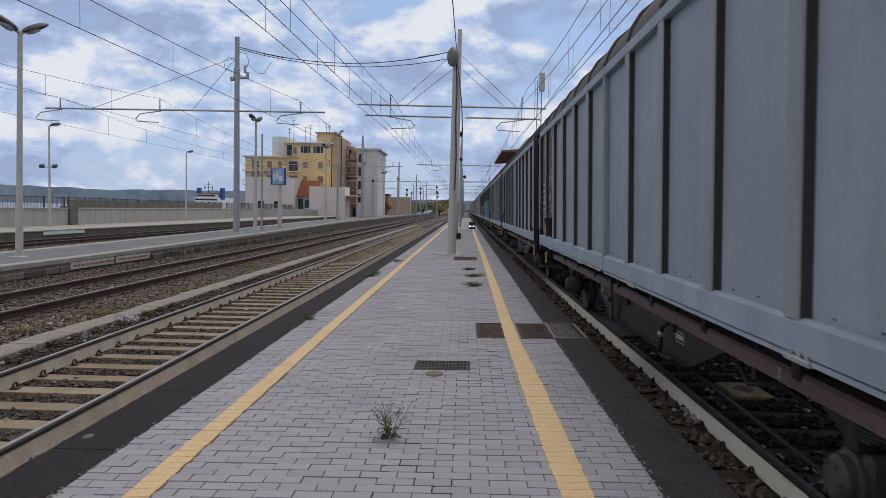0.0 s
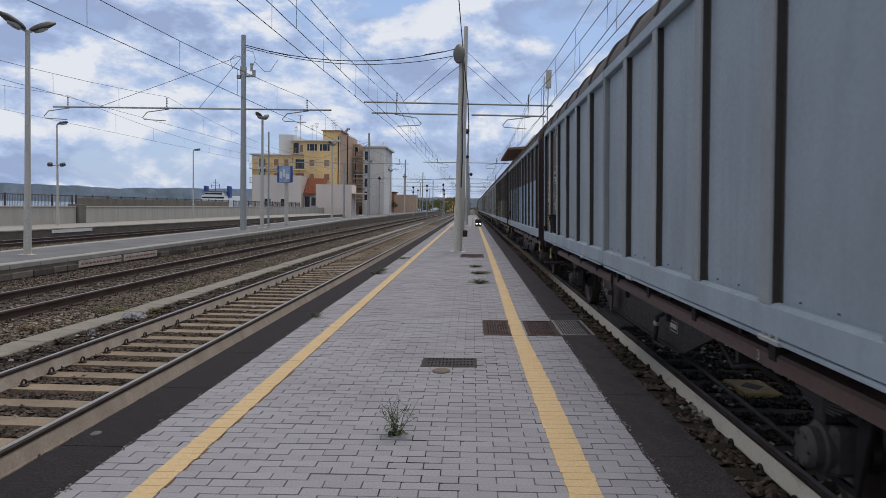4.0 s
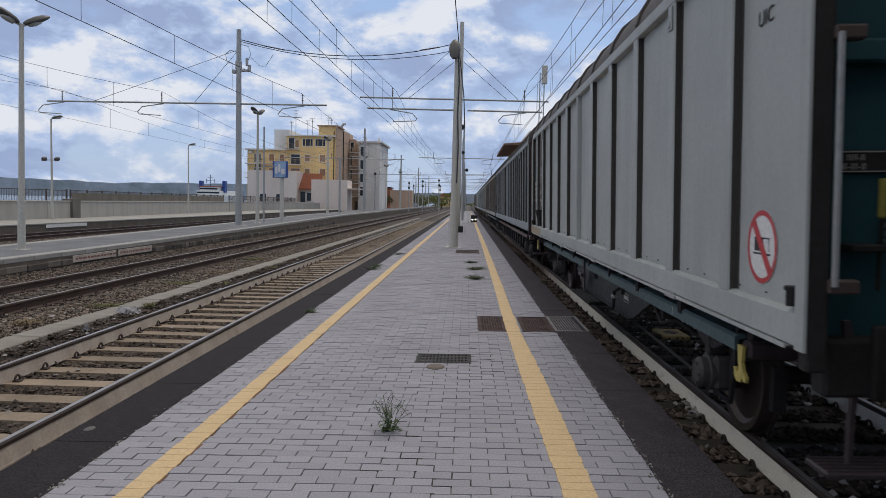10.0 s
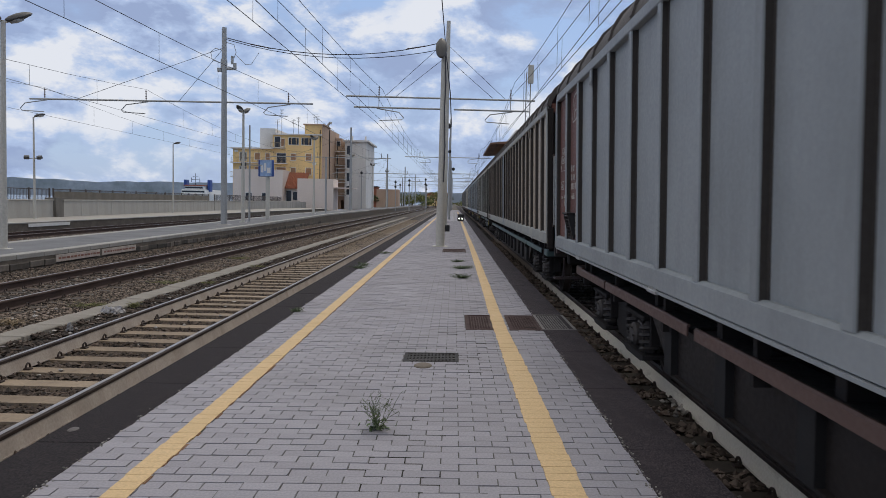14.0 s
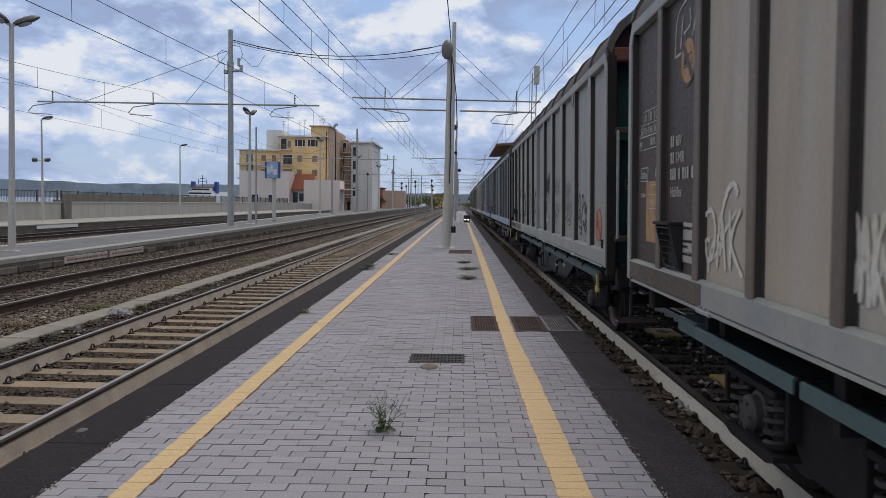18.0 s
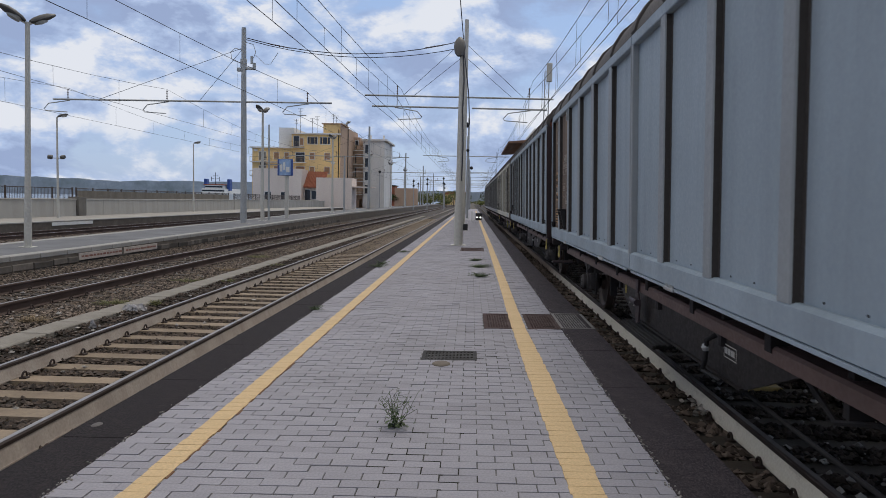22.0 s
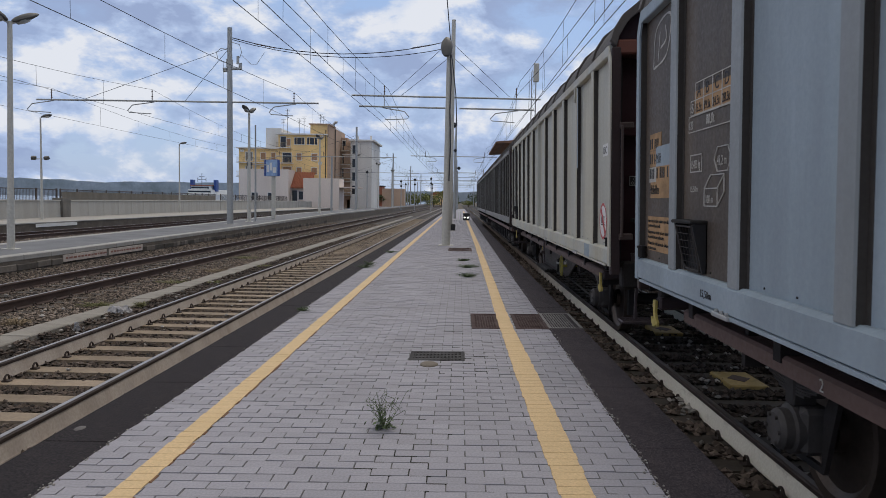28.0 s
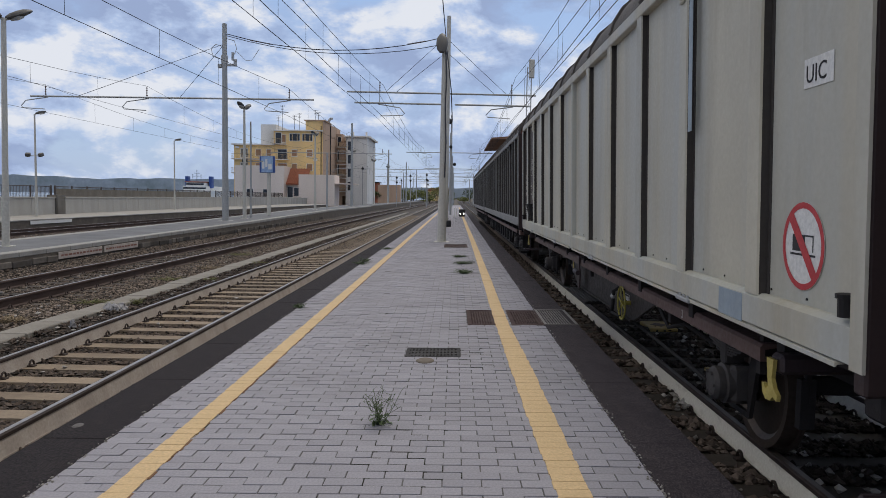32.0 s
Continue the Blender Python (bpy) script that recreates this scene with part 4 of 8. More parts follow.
def build_wagon(spec):
    """A covered freight wagon with two sliding side walls. y = 0 is the leading end of the body, z = 0 the rail's top."""
    L, bog, wall, tail, ends, sole, ribm, sill = (spec[q] for q in ("L", "bogie", "wall", "tail", "ends", "sole", "rib", "sill"))
    w = thing("freight_wagon", spec["label"], "freight wagon", pose(TRACK_R, 0, RZ), "wagons of the freight train")
    half = spec.get("half", L / 2)
    if bog:
        lead = [1.17 + 0.975 * j for j in range(10)] if not spec.get("half") else [1.0 + 0.945 * j for j in range(11)]
        ribs = lead + [12.62 + 0.975 * j for j in range(10)]
    else:
        ribs = [1.15 + 1.285 * j for j in range(5)]
        ribs = ribs + [L - r for r in ribs[::-1]]
    edges = sorted([0.06] + ribs + [half, L - 0.06])
    zb, zt = 1.315, 3.43
    rw = 0.055 if bog else 0.085
    # panels between the ribs
    for j, (a, b) in enumerate(zip(edges, edges[1:])):
        d = round(b - a, 3)

        def make():
            return Kit().box(XP, XP + 0.04, 0, d, zb - 0.02, zt + 0.02)
        mt = spec["front"] if j == 0 and spec.get("front") else tail if b > L - (1.5 if bog else 2.0) and tail else wall
        part("wall_panel", shared(("wall_panel", d), make), mt, w, at=pose(0, a, 0))
    for y in ribs:
        rb = part("wall_rib", shared(("wall_rib", bog), lambda: rib_kit(zb - 0.01, zt + 0.01, rw)), spec.get("tailrib", ribm) if y > L - 2.8 else ribm, w, at=pose(0, y, 0))
        # the web is darker than its cap: shade of the flank put into the paint
        part("rib_web", shared(("rib_web", bog), lambda: flank_kit(zb - 0.008, zt + 0.008, rw)), SHADE_GRIME, rb, "grimy brown-grey web of the rib")
        part("seam", shared(("seam", bog), lambda: Kit().cbox(XP - 0.006, XP + 0.002, -rw - 0.03, rw + 0.03, zb, zt, 0.002)), SHADE_GRIME, rb, "dark seam strip beside the rib")
    for a, b, nm in ((0.1, half - 0.012, "sill_beam"), (half + 0.012, L - 0.1, "sill_beam")):
        k = Kit().prism([(XR + 0.004, 1.135), (XR - 0.004, 1.14), (XR - 0.004, 1.295), (XR + 0.03, 1.315), (XP + 0.03, 1.315), (XP + 0.03, 1.135)], a, b)
        part(nm, k, sill, w, "long lower beam of a sliding wall")
        part("guide_rail", Kit().prism([(XR - 0.014, 1.108), (XR - 0.014, 1.128), (XR + 0.05, 1.132), (XR + 0.05, 1.122), (XR - 0.004, 1.118), (XR - 0.004, 1.108)], a + 0.1, b - 0.1), sill, w)
        part("top_beam", Kit().prism([(XR, 3.43), (XR - 0.006, 3.44), (XR - 0.006, 3.53), (XR + 0.02, 3.555), (XP + 0.05, 3.555), (XP + 0.05, 3.43)], a + (0.03 if a < 1 else 0), b - (0.03 if b > L - 1 else 0)), sill, w)
        part("door_post", Kit().cbox(XR - 0.004, XP + 0.03, half - 0.058 if a < 1 else half + 0.012, half - 0.012 if a < 1 else half + 0.058, 1.12, 3.5, 0.008), ribm, w)
    for y, s in ((0, 1), (L, -1)):
        # dark strip painted for the shade on the inner face of the post
        part("post_seam", Kit().box(XR + 0.011, XP - 0.001, min(y + s * 0.101, y + s * 0.115), max(y + s * 0.101, y + s * 0.115), 1.316, 3.42), SHADE_GRIME, w)
        # corner post with its upper corner cut off
        a, b = (y, y + s * 0.10)
        prof = [(a, 1.12), (a, 3.33), (a + s * 0.02, 3.40), (a + s * 0.13, 3.535), (a + s * 0.30, 3.535), (a + s * 0.30, 3.44), (b + s * 0.06, 3.43), (b, 3.32), (b, 1.12)]
        part("corner_post", Kit().prism(prof, XR - 0.006, XR + 0.010, "x"), spec.get("post", sill), w)
    # far side, roof
    fk = Kit().box(1.36, 1.40, 0, L, 1.12, 3.52)
    for y in ribs:
        fk.box(1.40, 1.45, y - rw, y + rw, 1.3, 3.5)
    part("far_side_wall", fk, wall, w)
    prof = [(-1.43, 3.55), (-1.40, 3.66), (-1.30, 3.82), (-1.08, 4.0), (-0.72, 4.15), (-0.3, 4.23), (0, 4.25)]
    prof = prof + [(-u, v) for u, v in prof[-2::-1]]
    inner = [(u * 0.97, v - 0.04) for u, v in prof[::-1]]
    rk = Kit().prism(prof + inner, 0.02, L - 0.02)
    for y in [0.05] + ribs + [half - 0.04, half + 0.04, L - 0.05]:
        sw = 0.05
        rk.prism([(u * 1.012, v + 0.028) for u, v in prof] + inner, y - sw, y + sw)
    part("roof", rk, ROOF, w, "dark ribbed barrel roof", smooth=True)
    part("roof_end", Kit().prism(prof[:], 0.26, 0.30), ENDBROWN, w)
    part("roof_end", Kit().prism(prof[:], L - 0.30, L - 0.26), ENDBROWN, w)
    part("floor", Kit().box(-1.33, 1.33, 0.3, L - 0.3, 1.06, 1.14), UNDER, w)
    body_end(w, 0, -1, ends, L)
    body_end(w, L, 1, ends, L)
    # underframe
    fr = Kit()
    for x in (-0.85, 0.85):
        fr.box(x - 0.06, x + 0.06, 0.35, L - 0.35, 0.80, 1.06)
    y = 1.2
    while y < L - 1:
        fr.box(-1.25, 1.25, y - 0.05, y + 0.05, 0.9, 1.07)
        y += 1.6
    part("underframe", fr, UNDER, w, "dark steel underframe")
    segs = [(1.5, L - 0.82)] if not bog else [(1.73, 4.67), (4.75, 10.2), (10.28, 15.87), (16.04, 19.02), (19.1, L - 1.73)]
    sx = -1.24 if not bog else -1.34
    for a, b in segs:
        if bog:
            k = Kit().prism([(sx, 0.835), (sx, 0.915), (sx + 0.012, 0.927), (sx + 0.028, 0.927), (sx + 0.028, 0.912), (sx + 0.014, 0.905), (sx + 0.014, 0.835)], a, b)
            sb_ = part("sole_bar", k, sole, w, "long beam under the wall with a painted lip")
            part("top_flange", Kit().box(sx + 0.0145, sx + 0.27, a + 0.004, b - 0.004, 0.893, 0.905), WEBTEAL, sb_, "wide dark top flange")
            continue
        s0, s1 = 0.838, 0.945
        k = Kit().prism([(sx, s0), (sx, s1 - 0.02), (sx + 0.02, s1), (sx + 0.13, s1), (sx + 0.13, s1 - 0.02), (sx + 0.03, s1 - 0.035), (sx + 0.03, s0 + 0.015), (sx + 0.13, s0 + 0.015), (sx + 0.13, s0)], a, b)
        part("sole_bar", k, sole, w, "long channel beam under the wall")
    y = 1.6
    while y < L - 1:
        part("bracket", shared(("bracket", bog), lambda: Kit().prism([(sx + 0.03, 0.74), (-0.8, 0.74), (-0.8, 0.92), (sx + 0.13, 0.92), (sx + 0.13, 1.1), (sx + 0.05, 1.1), (sx + 0.05, 0.92), (sx + 0.03, 0.92)], -0.03, 0.03)), UNDER, w, at=pose(0, y, 0))
        y += 1.9
    hk = shared(("hook",), hook_kit)
    for y in (0.62, L - 0.62) if bog else (1.12, L - 0.27):
        if bog:
            stub = Kit().cbox(-1.30, -1.0, y + (0.55 if y < 5 else -1.0), y + (1.0 if y < 5 else -0.55), 0.80, 0.93, 0.015)
            part("beam_stub", stub, sole, w, "short end of the sole beam")
            continue
        part("hook", hk, spec.get("hook", YHOOK), w, "shunting hook", at=pose(-1.33, y, 0.757) @ Matrix.Diagonal((0.7, 0.8, 0.77, 1)))
        part("hook_bracket", Kit().cbox(-1.31, -0.9, y - 0.07, y + 0.07, 0.86, 0.97, 0.02), STEPM, w)
    if not bog:
        for y in (2.48, L - 2.48):
            wheelset(w, y, 0.46)
            for sxx in (-1, 1):
                fl = Matrix.Identity(4) if sxx < 0 else pose(0, 0, 0, 0, 0, 180)
                part("axle_box", shared(("axle_box",), axle_box_kit, True), AXLEBOX, w, "round-capped axle box", at=pose(sxx * 1.0, y, 0.46) @ fl)
                part("leaf_spring", shared(("leaf_spring",), leaf_spring_kit), SPRINGM, w, "leaf spring", at=pose(sxx * 1.04, y, 0.80))
                part("axle_guard", shared(("axle_guard",), guard_kit), UNDER, w, at=pose(0, y, 0) @ fl)
                for sb in (-1, 1):
                    part("brake_block", shared(("brake_block", sb), lambda: brake_block_kit(sb)), UNDER, w, at=pose(0, y, 0) @ fl)
    else:
        for yc in (3.3, L - 3.3):
            for yo in (-0.9, 0.9):
                wheelset(w, yc + yo, 0.46)
            fk = Kit()
            for sxx in (-1, 1):
                fk.prism([(-1.52, 0.46), (-1.52, 0.76), (-1.36, 0.82), (-0.5, 0.80), (-0.3, 0.85), (0.3, 0.85), (0.5, 0.80), (1.36, 0.82), (1.52, 0.76), (1.52, 0.46), (1.40, 0.40), (1.33, 0.44), (1.30, 0.66), (0.52, 0.66), (0.47, 0.36), (0.32, 0.26), (-0.32, 0.26), (-0.47, 0.36), (-0.52, 0.66), (-1.30, 0.66), (-1.33, 0.44), (-1.40, 0.40)], sxx * 1.0 - 0.07, sxx * 1.0 + 0.07, "x")
                for u in (-1.42, -0.42, 0.42, 1.42):
                    fk.cbox(sxx * 1.11 - 0.05, sxx * 1.11 + 0.05, u - 0.02, u + 0.02, 0.42, 0.80, 0.008)
            fk.cbox(-1.0, 1.0, -0.2, 0.2, 0.5, 0.82, 0.03)
            part("bogie_frame", fk, UNDER, w, "cast bogie frame", at=pose(0, yc, 0))
            for yo in (-0.9, 0.9):
                for sxx in (-1, 1):
                    fl = Matrix.Identity(4) if sxx < 0 else pose(0, 0, 0, 0, 0, 180)
                    part("axle_box", shared(("axle_box",), axle_box_kit, True), AXLEBOX, w, "round-capped axle box", at=pose(sxx * 1.02, yc + yo, 0.46) @ fl)
                    part("spring_seat", shared(("spring_seat",), lambda: Kit().prism([(-0.40, 0.30), (-0.40, 0.265), (-0.30, 0.235), (0.30, 0.235), (0.40, 0.265), (0.40, 0.30)], -0.12, 0.12, "x")), UNDER, w, at=pose(sxx * 1.08, yc + yo, 0))
                    part("spring_cap", shared(("spring_cap",), lambda: Kit().cbox(-0.12, 0.12, -0.40, 0.40, 0.655, 0.70, 0.012)), UNDER, w, at=pose(sxx * 1.08, yc + yo, 0))
                    for o in (-0.28, 0.28):
                        part("coil_spring", shared(("coil_spring",), coil_kit), SPRINGM, w, "coil spring", at=pose(sxx * 1.10, yc + yo + o, 0.315))
        tk = Kit().prism([(4.87, 0.80), (5.55, 0.36), (L - 5.55, 0.36), (L - 4.87, 0.80)], -1.20, -1.14, "x")
        tk.prism([(5.5, 0.36), (L - 5.5, 0.36), (L - 5.5, 0.385), (5.5, 0.385)], -1.25, -1.14, "x")
        tw = part("truss_web", tk, WEBM, w, "deep dark centre web of the underframe")
        for j in range(10):
            part("stiffener", shared(("stiffener",), lambda: Kit().box(-1.26, -1.2, -0.1, 0.1, 0.38, 0.8)), IRON, tw, at=pose(0, 5.65 + 1.238 * j, 0))
    # brake gear between the axles
    g = Kit()
    c = L / 2 - 1.2
    g.cyl((-0.3, c, 0.62), (-0.3, c + 0.7, 0.62), 0.19, n=16)
    part("brake_cylinder", g, UNDER, w, "black brake cylinder", True)
    part("air_tank", Kit().cyl((-0.62, c + 1.6, 0.70), (-0.62, c + 2.9, 0.70), 0.15, n=16), UNDER, w, "black air tank", True)
    part("brake_rod", Kit().tube([(-0.45, 2.6, 0.55), (-0.45, c, 0.62), (-0.35, L - 2.6, 0.55)], 0.022, 6), UNDER, w)
    part("brake_rod", Kit().tube([(-1.05, 2.9, 0.35), (-1.05, c - 0.4, 0.42)], 0.016, 6), UNDER, w)
    if not bog:
        short_web(w, spec)
    part("equipment_box", Kit().cbox(-1.0, -0.75, c + 0.3, c + 1.1, 0.42, 0.86, 0.03), IRON, w, "black equipment box")
    hw = Kit()
    pts = [(-1.27, c - 1.2 + 0.18 * math.cos(a), 0.68 + 0.18 * math.sin(a)) for a in [2 * math.pi * j / 20 for j in range(21)]]
    hw.tube(pts, 0.010, 6)
    for a in (0.3, 1.35, 2.4):
        hw.tube([(-1.27, c - 1.2 + 0.18 * math.cos(a), 0.68 + 0.18 * math.sin(a)), (-1.27, c - 1.2 - 0.18 * math.cos(a), 0.68 - 0.18 * math.sin(a))], 0.006, 5)
    hw.cyl((-1.27, c - 1.2, 0.68), (-0.8, c - 1.2, 0.68), 0.025, n=8)
    if spec.get("wheelpaint"):
        part("hand_wheel", hw, spec.get("wheelpaint", IRON), w, "spoked hand brake wheel")
    # small fittings on the wall
    def fitting():
        ft = Kit().cbox(XR - 0.03, XR, -0.14, 0.14, 1.10, 1.13, 0.005)
        for o in (-0.09, 0, 0.09):
            ft.cyl((XR - 0.012, o, 1.115), (XR - 0.012, o, 1.15), 0.013, n=6)
        return ft
    for y in (2.3, 5.9, L - 5.9, L - 2.3):
        part("roller_fitting", shared(("roller_fitting",), fitting), GALV, w, "bolted roller fitting", at=pose(0, y, 0))
    for y in () if bog else (0.17, L - 0.17):
        part("stop", shared(("stop",), lambda: Kit().cyl((XP - 0.045, 0, 1.33), (XP - 0.045, 0, 1.41), 0.035, n=10).cyl((XP - 0.045, 0, 1.41), (XP - 0.045, 0, 1.43), 0.045, n=10)), IRON, w, "black rubber stop", at=pose(0, y, 0))
    rv = Kit()
    for a, b in zip(edges, edges[1:]):
        y = a + 0.15
        while y < b - 0.1:
            rv.cyl((XP, y, 1.345), (XP - 0.006, y, 1.345), 0.007, n=5)
            y += 0.4
    if not bog:
        tagged(part("rivet_row", rv, IRON, w), kind="stuff")
    part("end_plate", Kit().cbox(-1.18, -0.905, -0.01, 0.0, 2.0, 2.12, 0.004), UNDER, w, "small inspection plate", at=pose(0, 0.29, 0))
    k = Kit()
    for a, b, c0, d in ((-1.176, -0.909, 2.008, 2.015), (-1.176, -0.909, 2.109, 2.116), (-1.176, -1.169, 2.008, 2.116), (-0.916, -0.909, 2.008, 2.116)):
        k.box(a, b, 0.276, 0.278, c0, d)
    part("plate_frame", k, PLATEM, w, "thin worn frame")
    def front_text(words, x, z, size, m_):
        o = writing(w, "lettering", words, 0, 0, size, m_, 0)
        o.matrix_local = pose(x, 0.276, z, 90, 0, 0)
    front_text("CERV-RI" if spec.get("wheelpaint") else "IIIII-II", -1.135, 2.068, 0.045, PLATEM)
    front_text("06-09-17" if spec.get("wheelpaint") else "II-III-II", -1.155, 2.021, 0.05, PLATEM)
    if not bog:
        ring = [(-0.836 + 0.04 * math.cos(t), 0.286, 2.07 + 0.04 * math.sin(t)) for t in [math.pi * j / 8 for j in range(17)]]
        part("mark", Kit().tube(ring, 0.004, 4), PLATEM, w, "ringed letters")
        front_text("TS", -0.862, 2.053, 0.045, PLATEM)
        for q, word in enumerate(("CHIUSO", "FERME", "GESCHLOSSEN")):
            front_text(word, -0.96, 1.72 - 0.04 * q, 0.036, PLATEM)
        lever = Kit().tube([(-0.975, 0.24, 1.40), (-0.975, 0.22, 1.77)], 0.012, 6)
        part("lever", lever, UNDER, w)
        part("lever_handle", Kit().cbox(-0.995, -0.955, 0.21, 0.235, 1.77, 1.975, 0.008), YDULL, w, "yellow handle of the brake cock")
    else:
        for z in (2.02, 2.33):
            part("end_bar", Kit().cbox(-1.30, 1.30, 0.02, 0.06, z, z + 0.07, 0.01), STEPM, w, "bar across the open end")
    # tail markings: emblem, running number, notice; rating table, weights, volume, grated box
    if tail and spec.get("marks", True):
        lm = spec.get("ink")
        LT = spec.get("lt", LETTERS)
        y0 = L - 0.14
        ys = L - 1.38 if not bog else L - 0.22
        y0 = y0 if not bog else L - 1.10
        k = [[(y0 - 0.22, 2.98), (y0 - 0.30, 3.30), (y0 - 0.72, 3.34), (y0 - 0.62, 3.04), (y0 - 0.22, 2.98)], [(y0 - 0.36, 3.02), (y0 - 0.42, 3.26)], [(y0 - 0.44, 3.12), (y0 - 0.60, 3.16), (y0 - 0.58, 3.28)]]
        strokes(w, "emblem", k, 0.012, LT, label="outlined slanted emblem")
        if spec.get("patch"):
            pa, pb_, pc, pd = spec.get("patchbox", (0.27, 0.98, 1.86, 2.42))
            if spec.get("patchbox"):
                plate(w, "number_patch", L - pb_, L - pa, pc, pd, spec["patch"], label="grey repainted patch")
            else:
                for u, v, z0, z1 in ((pa, pa + 0.36, 2.275, pd), (pa, pa + 0.24, 2.135, 2.272), (pa + 0.03, pb_, pc, 2.132)):
                    plate(w, "number_patch", L - v, L - u, z0, z1, spec["patch"], label="faded painted number patch")
                plate(w, "number_patch", L - pa - 0.21, L - pa + 0.01, 2.0, 2.13, LABELW, XP - 0.004, "paler repainted figures")
            if spec.get("pale"):
                plate(w, "code_patch", L - 0.90, L - 0.47, 2.13, 2.30, spec["pale"], XP - 0.005, "pale repainted patch")
        ink = BLACK if spec.get("patch") else LT
        for z, lead, words, rest in ((2.29, 2, "RIV", 0), (2.16, 2, "I-MIR", 0), (2.03, 3, "", 5)):
            bars(w, "running_number", y0 - 0.14, z, [0.030] * lead, 0.088, ink, XP - 0.007, 0.30)
            if words:
                writing(w, "lettering", words, y0 - 0.28, z - 0.002, 0.122, ink, XP - 0.007, 0.8)
            if rest:
                bars(w, "running_number", y0 - 0.36, z, [0.030], 0.088, ink, XP - 0.007, 0.30)
                bars(w, "running_number", y0 - 0.46, z, [0.030] * 3, 0.088, ink, XP - 0.007, 0.30)
                bars(w, "running_number", y0 - 0.68, z, [0.030], 0.088, ink, XP - 0.007, 0.30)
        writing(w, "lettering", spec.get("type", "Hbbillns"), y0 - 0.14, 1.895, 0.118, ink, XP - 0.007, 0.8)
        if spec.get("disc"):
            no_entry_disc(w, y0 - 0.47, 1.60, 0.20, LABELW)
        elif spec.get("notice", True):
            plate(w, "notice", y0 - 0.94, y0 - 0.08, 1.40, 1.70, spec.get("noticep", lm or LABELW), label="faded notice in three languages")
            for r, words in enumerate(NOTICE):
                writing(w, "lettering", words, y0 - 0.10, 1.648 - 0.042 * r - 0.014 * (r // 2), 0.045, BLACK, XP - 0.0062, 0.86)
        ink2 = BLACK if lm else LT
        ta, tb = ys - 0.14, ys - 0.86
        if lm:
            ga, gb_, gc, gd = spec.get("ground", (1.5, 2.28, 2.45, 2.62))
            plate(w, "table_ground", L - gb_, L - ga, gc, gd, lm)
        for q, ch in enumerate("ABCD"):
            writing(w, "lettering", ch, ta - 0.04 - 0.18 * q, 2.575, 0.12, ink2, XP - 0.007)
            writing(w, "lettering", ("15.5t", "19.5t", "24.5t", "28.5t")[q], ta - 0.005 - 0.18 * q, 2.47, 0.085, ink2, XP - 0.007, 0.75)
            outline(w, "table_cell", ta - 0.18 * (q + 1), ta - 0.18 * q, 2.45, 2.68, 0.007, LT, XP - 0.006)
        outline(w, "table_row", ta - 0.72, ta + 0.10, 2.45, 2.56, 0.007, LT, XP - 0.0065)
        outline(w, "table_row", ta - 0.72, ta + 0.14, 2.33, 2.45, 0.007, LT, XP - 0.0065)
        writing(w, "lettering", "S", ta + 0.08, 2.47, 0.10, LT, XP - 0.007)
        writing(w, "lettering", "120", ta + 0.13, 2.355, 0.085, LT, XP - 0.007, 0.7)
        writing(w, "lettering", "00,0t", ta - 0.24, 2.36, 0.10, LT, XP - 0.007, 0.8)
        outline(w, "weight_frame", ys - 0.30, ys - 0.04, 2.04, 2.17, 0.009, LT)
        writing(w, "lettering", "15420 kg" if not bog else "26500 kg", ys - 0.06, 2.07, 0.085, LT, wide=0.62)
        hexa = [(ys - 0.55, 2.11), (ys - 0.61, 2.19), (ys - 0.80, 2.19), (ys - 0.86, 2.11), (ys - 0.80, 2.03), (ys - 0.61, 2.03)]
        hk2 = Kit()
        for (a, b), (c0, d0) in zip(hexa, hexa[1:] + hexa[:1]):
            hk2.cyl((XP - 0.004, a, b), (XP - 0.004, c0, d0), 0.005, n=4)
        part("area_frame", hk2, LT, w)
        writing(w, "lettering", "41,2 m" if not bog else "60 m", ys - 0.60, 2.07, 0.09, LT, wide=0.7)
        cu = Kit()
        a, b, c0, d0 = ys - 0.36, ys - 0.62, 1.80, 1.92
        o = (-0.12, 0.09)
        box = [(a, c0), (b, c0), (b, d0), (a, d0), (a + o[0], d0 + o[1]), (b + o[0], d0 + o[1]), (b + o[0], c0 + o[1])]
        for p, q in ((0, 1), (1, 2), (2, 3), (3, 0), (3, 4), (4, 5), (5, 2), (5, 6), (6, 1)):
            cu.cyl((XP - 0.004, *box[p]), (XP - 0.004, *box[q]), 0.005, n=4)
        part("volume_sign", cu, LT, w, "outlined box sign")
        writing(w, "lettering", "108 m" if not bog else "153 m", a - 0.02, 1.82, 0.08, LT, wide=0.75)
        writing(w, "lettering", "15,50m" if not bog else "21,60m", ys - 0.04, 1.90, 0.06, LT)
    if tail:
        yb = (L - 1.30 if not bog else L - 1.08) - 0.06
        ya, yc = yb - 0.44, yb - 0.02
        k = Kit().box(XP - 0.008, XP, ya, yc, 1.33, 1.69)
        for q in (ya, yc - 0.02):
            k.prism([(XP, 1.33), (XP - 0.03, 1.33), (XP - 0.105, 1.67), (XP, 1.69)], q, q + 0.02)
        gb = part("document_box", k, BLACK, w, "black open document box")
        part("hood", Kit().cbox(XP - 0.12, XP, ya - 0.01, yc + 0.03, 1.675, 1.70, 0.006), IRON, gb, "sheet hood")
        lean = lambda z: XP - 0.03 - 0.07 * (z - 1.34) / 0.33
        p, q, z0, z1 = ya + 0.04, yc - 0.03, 1.345, 1.655
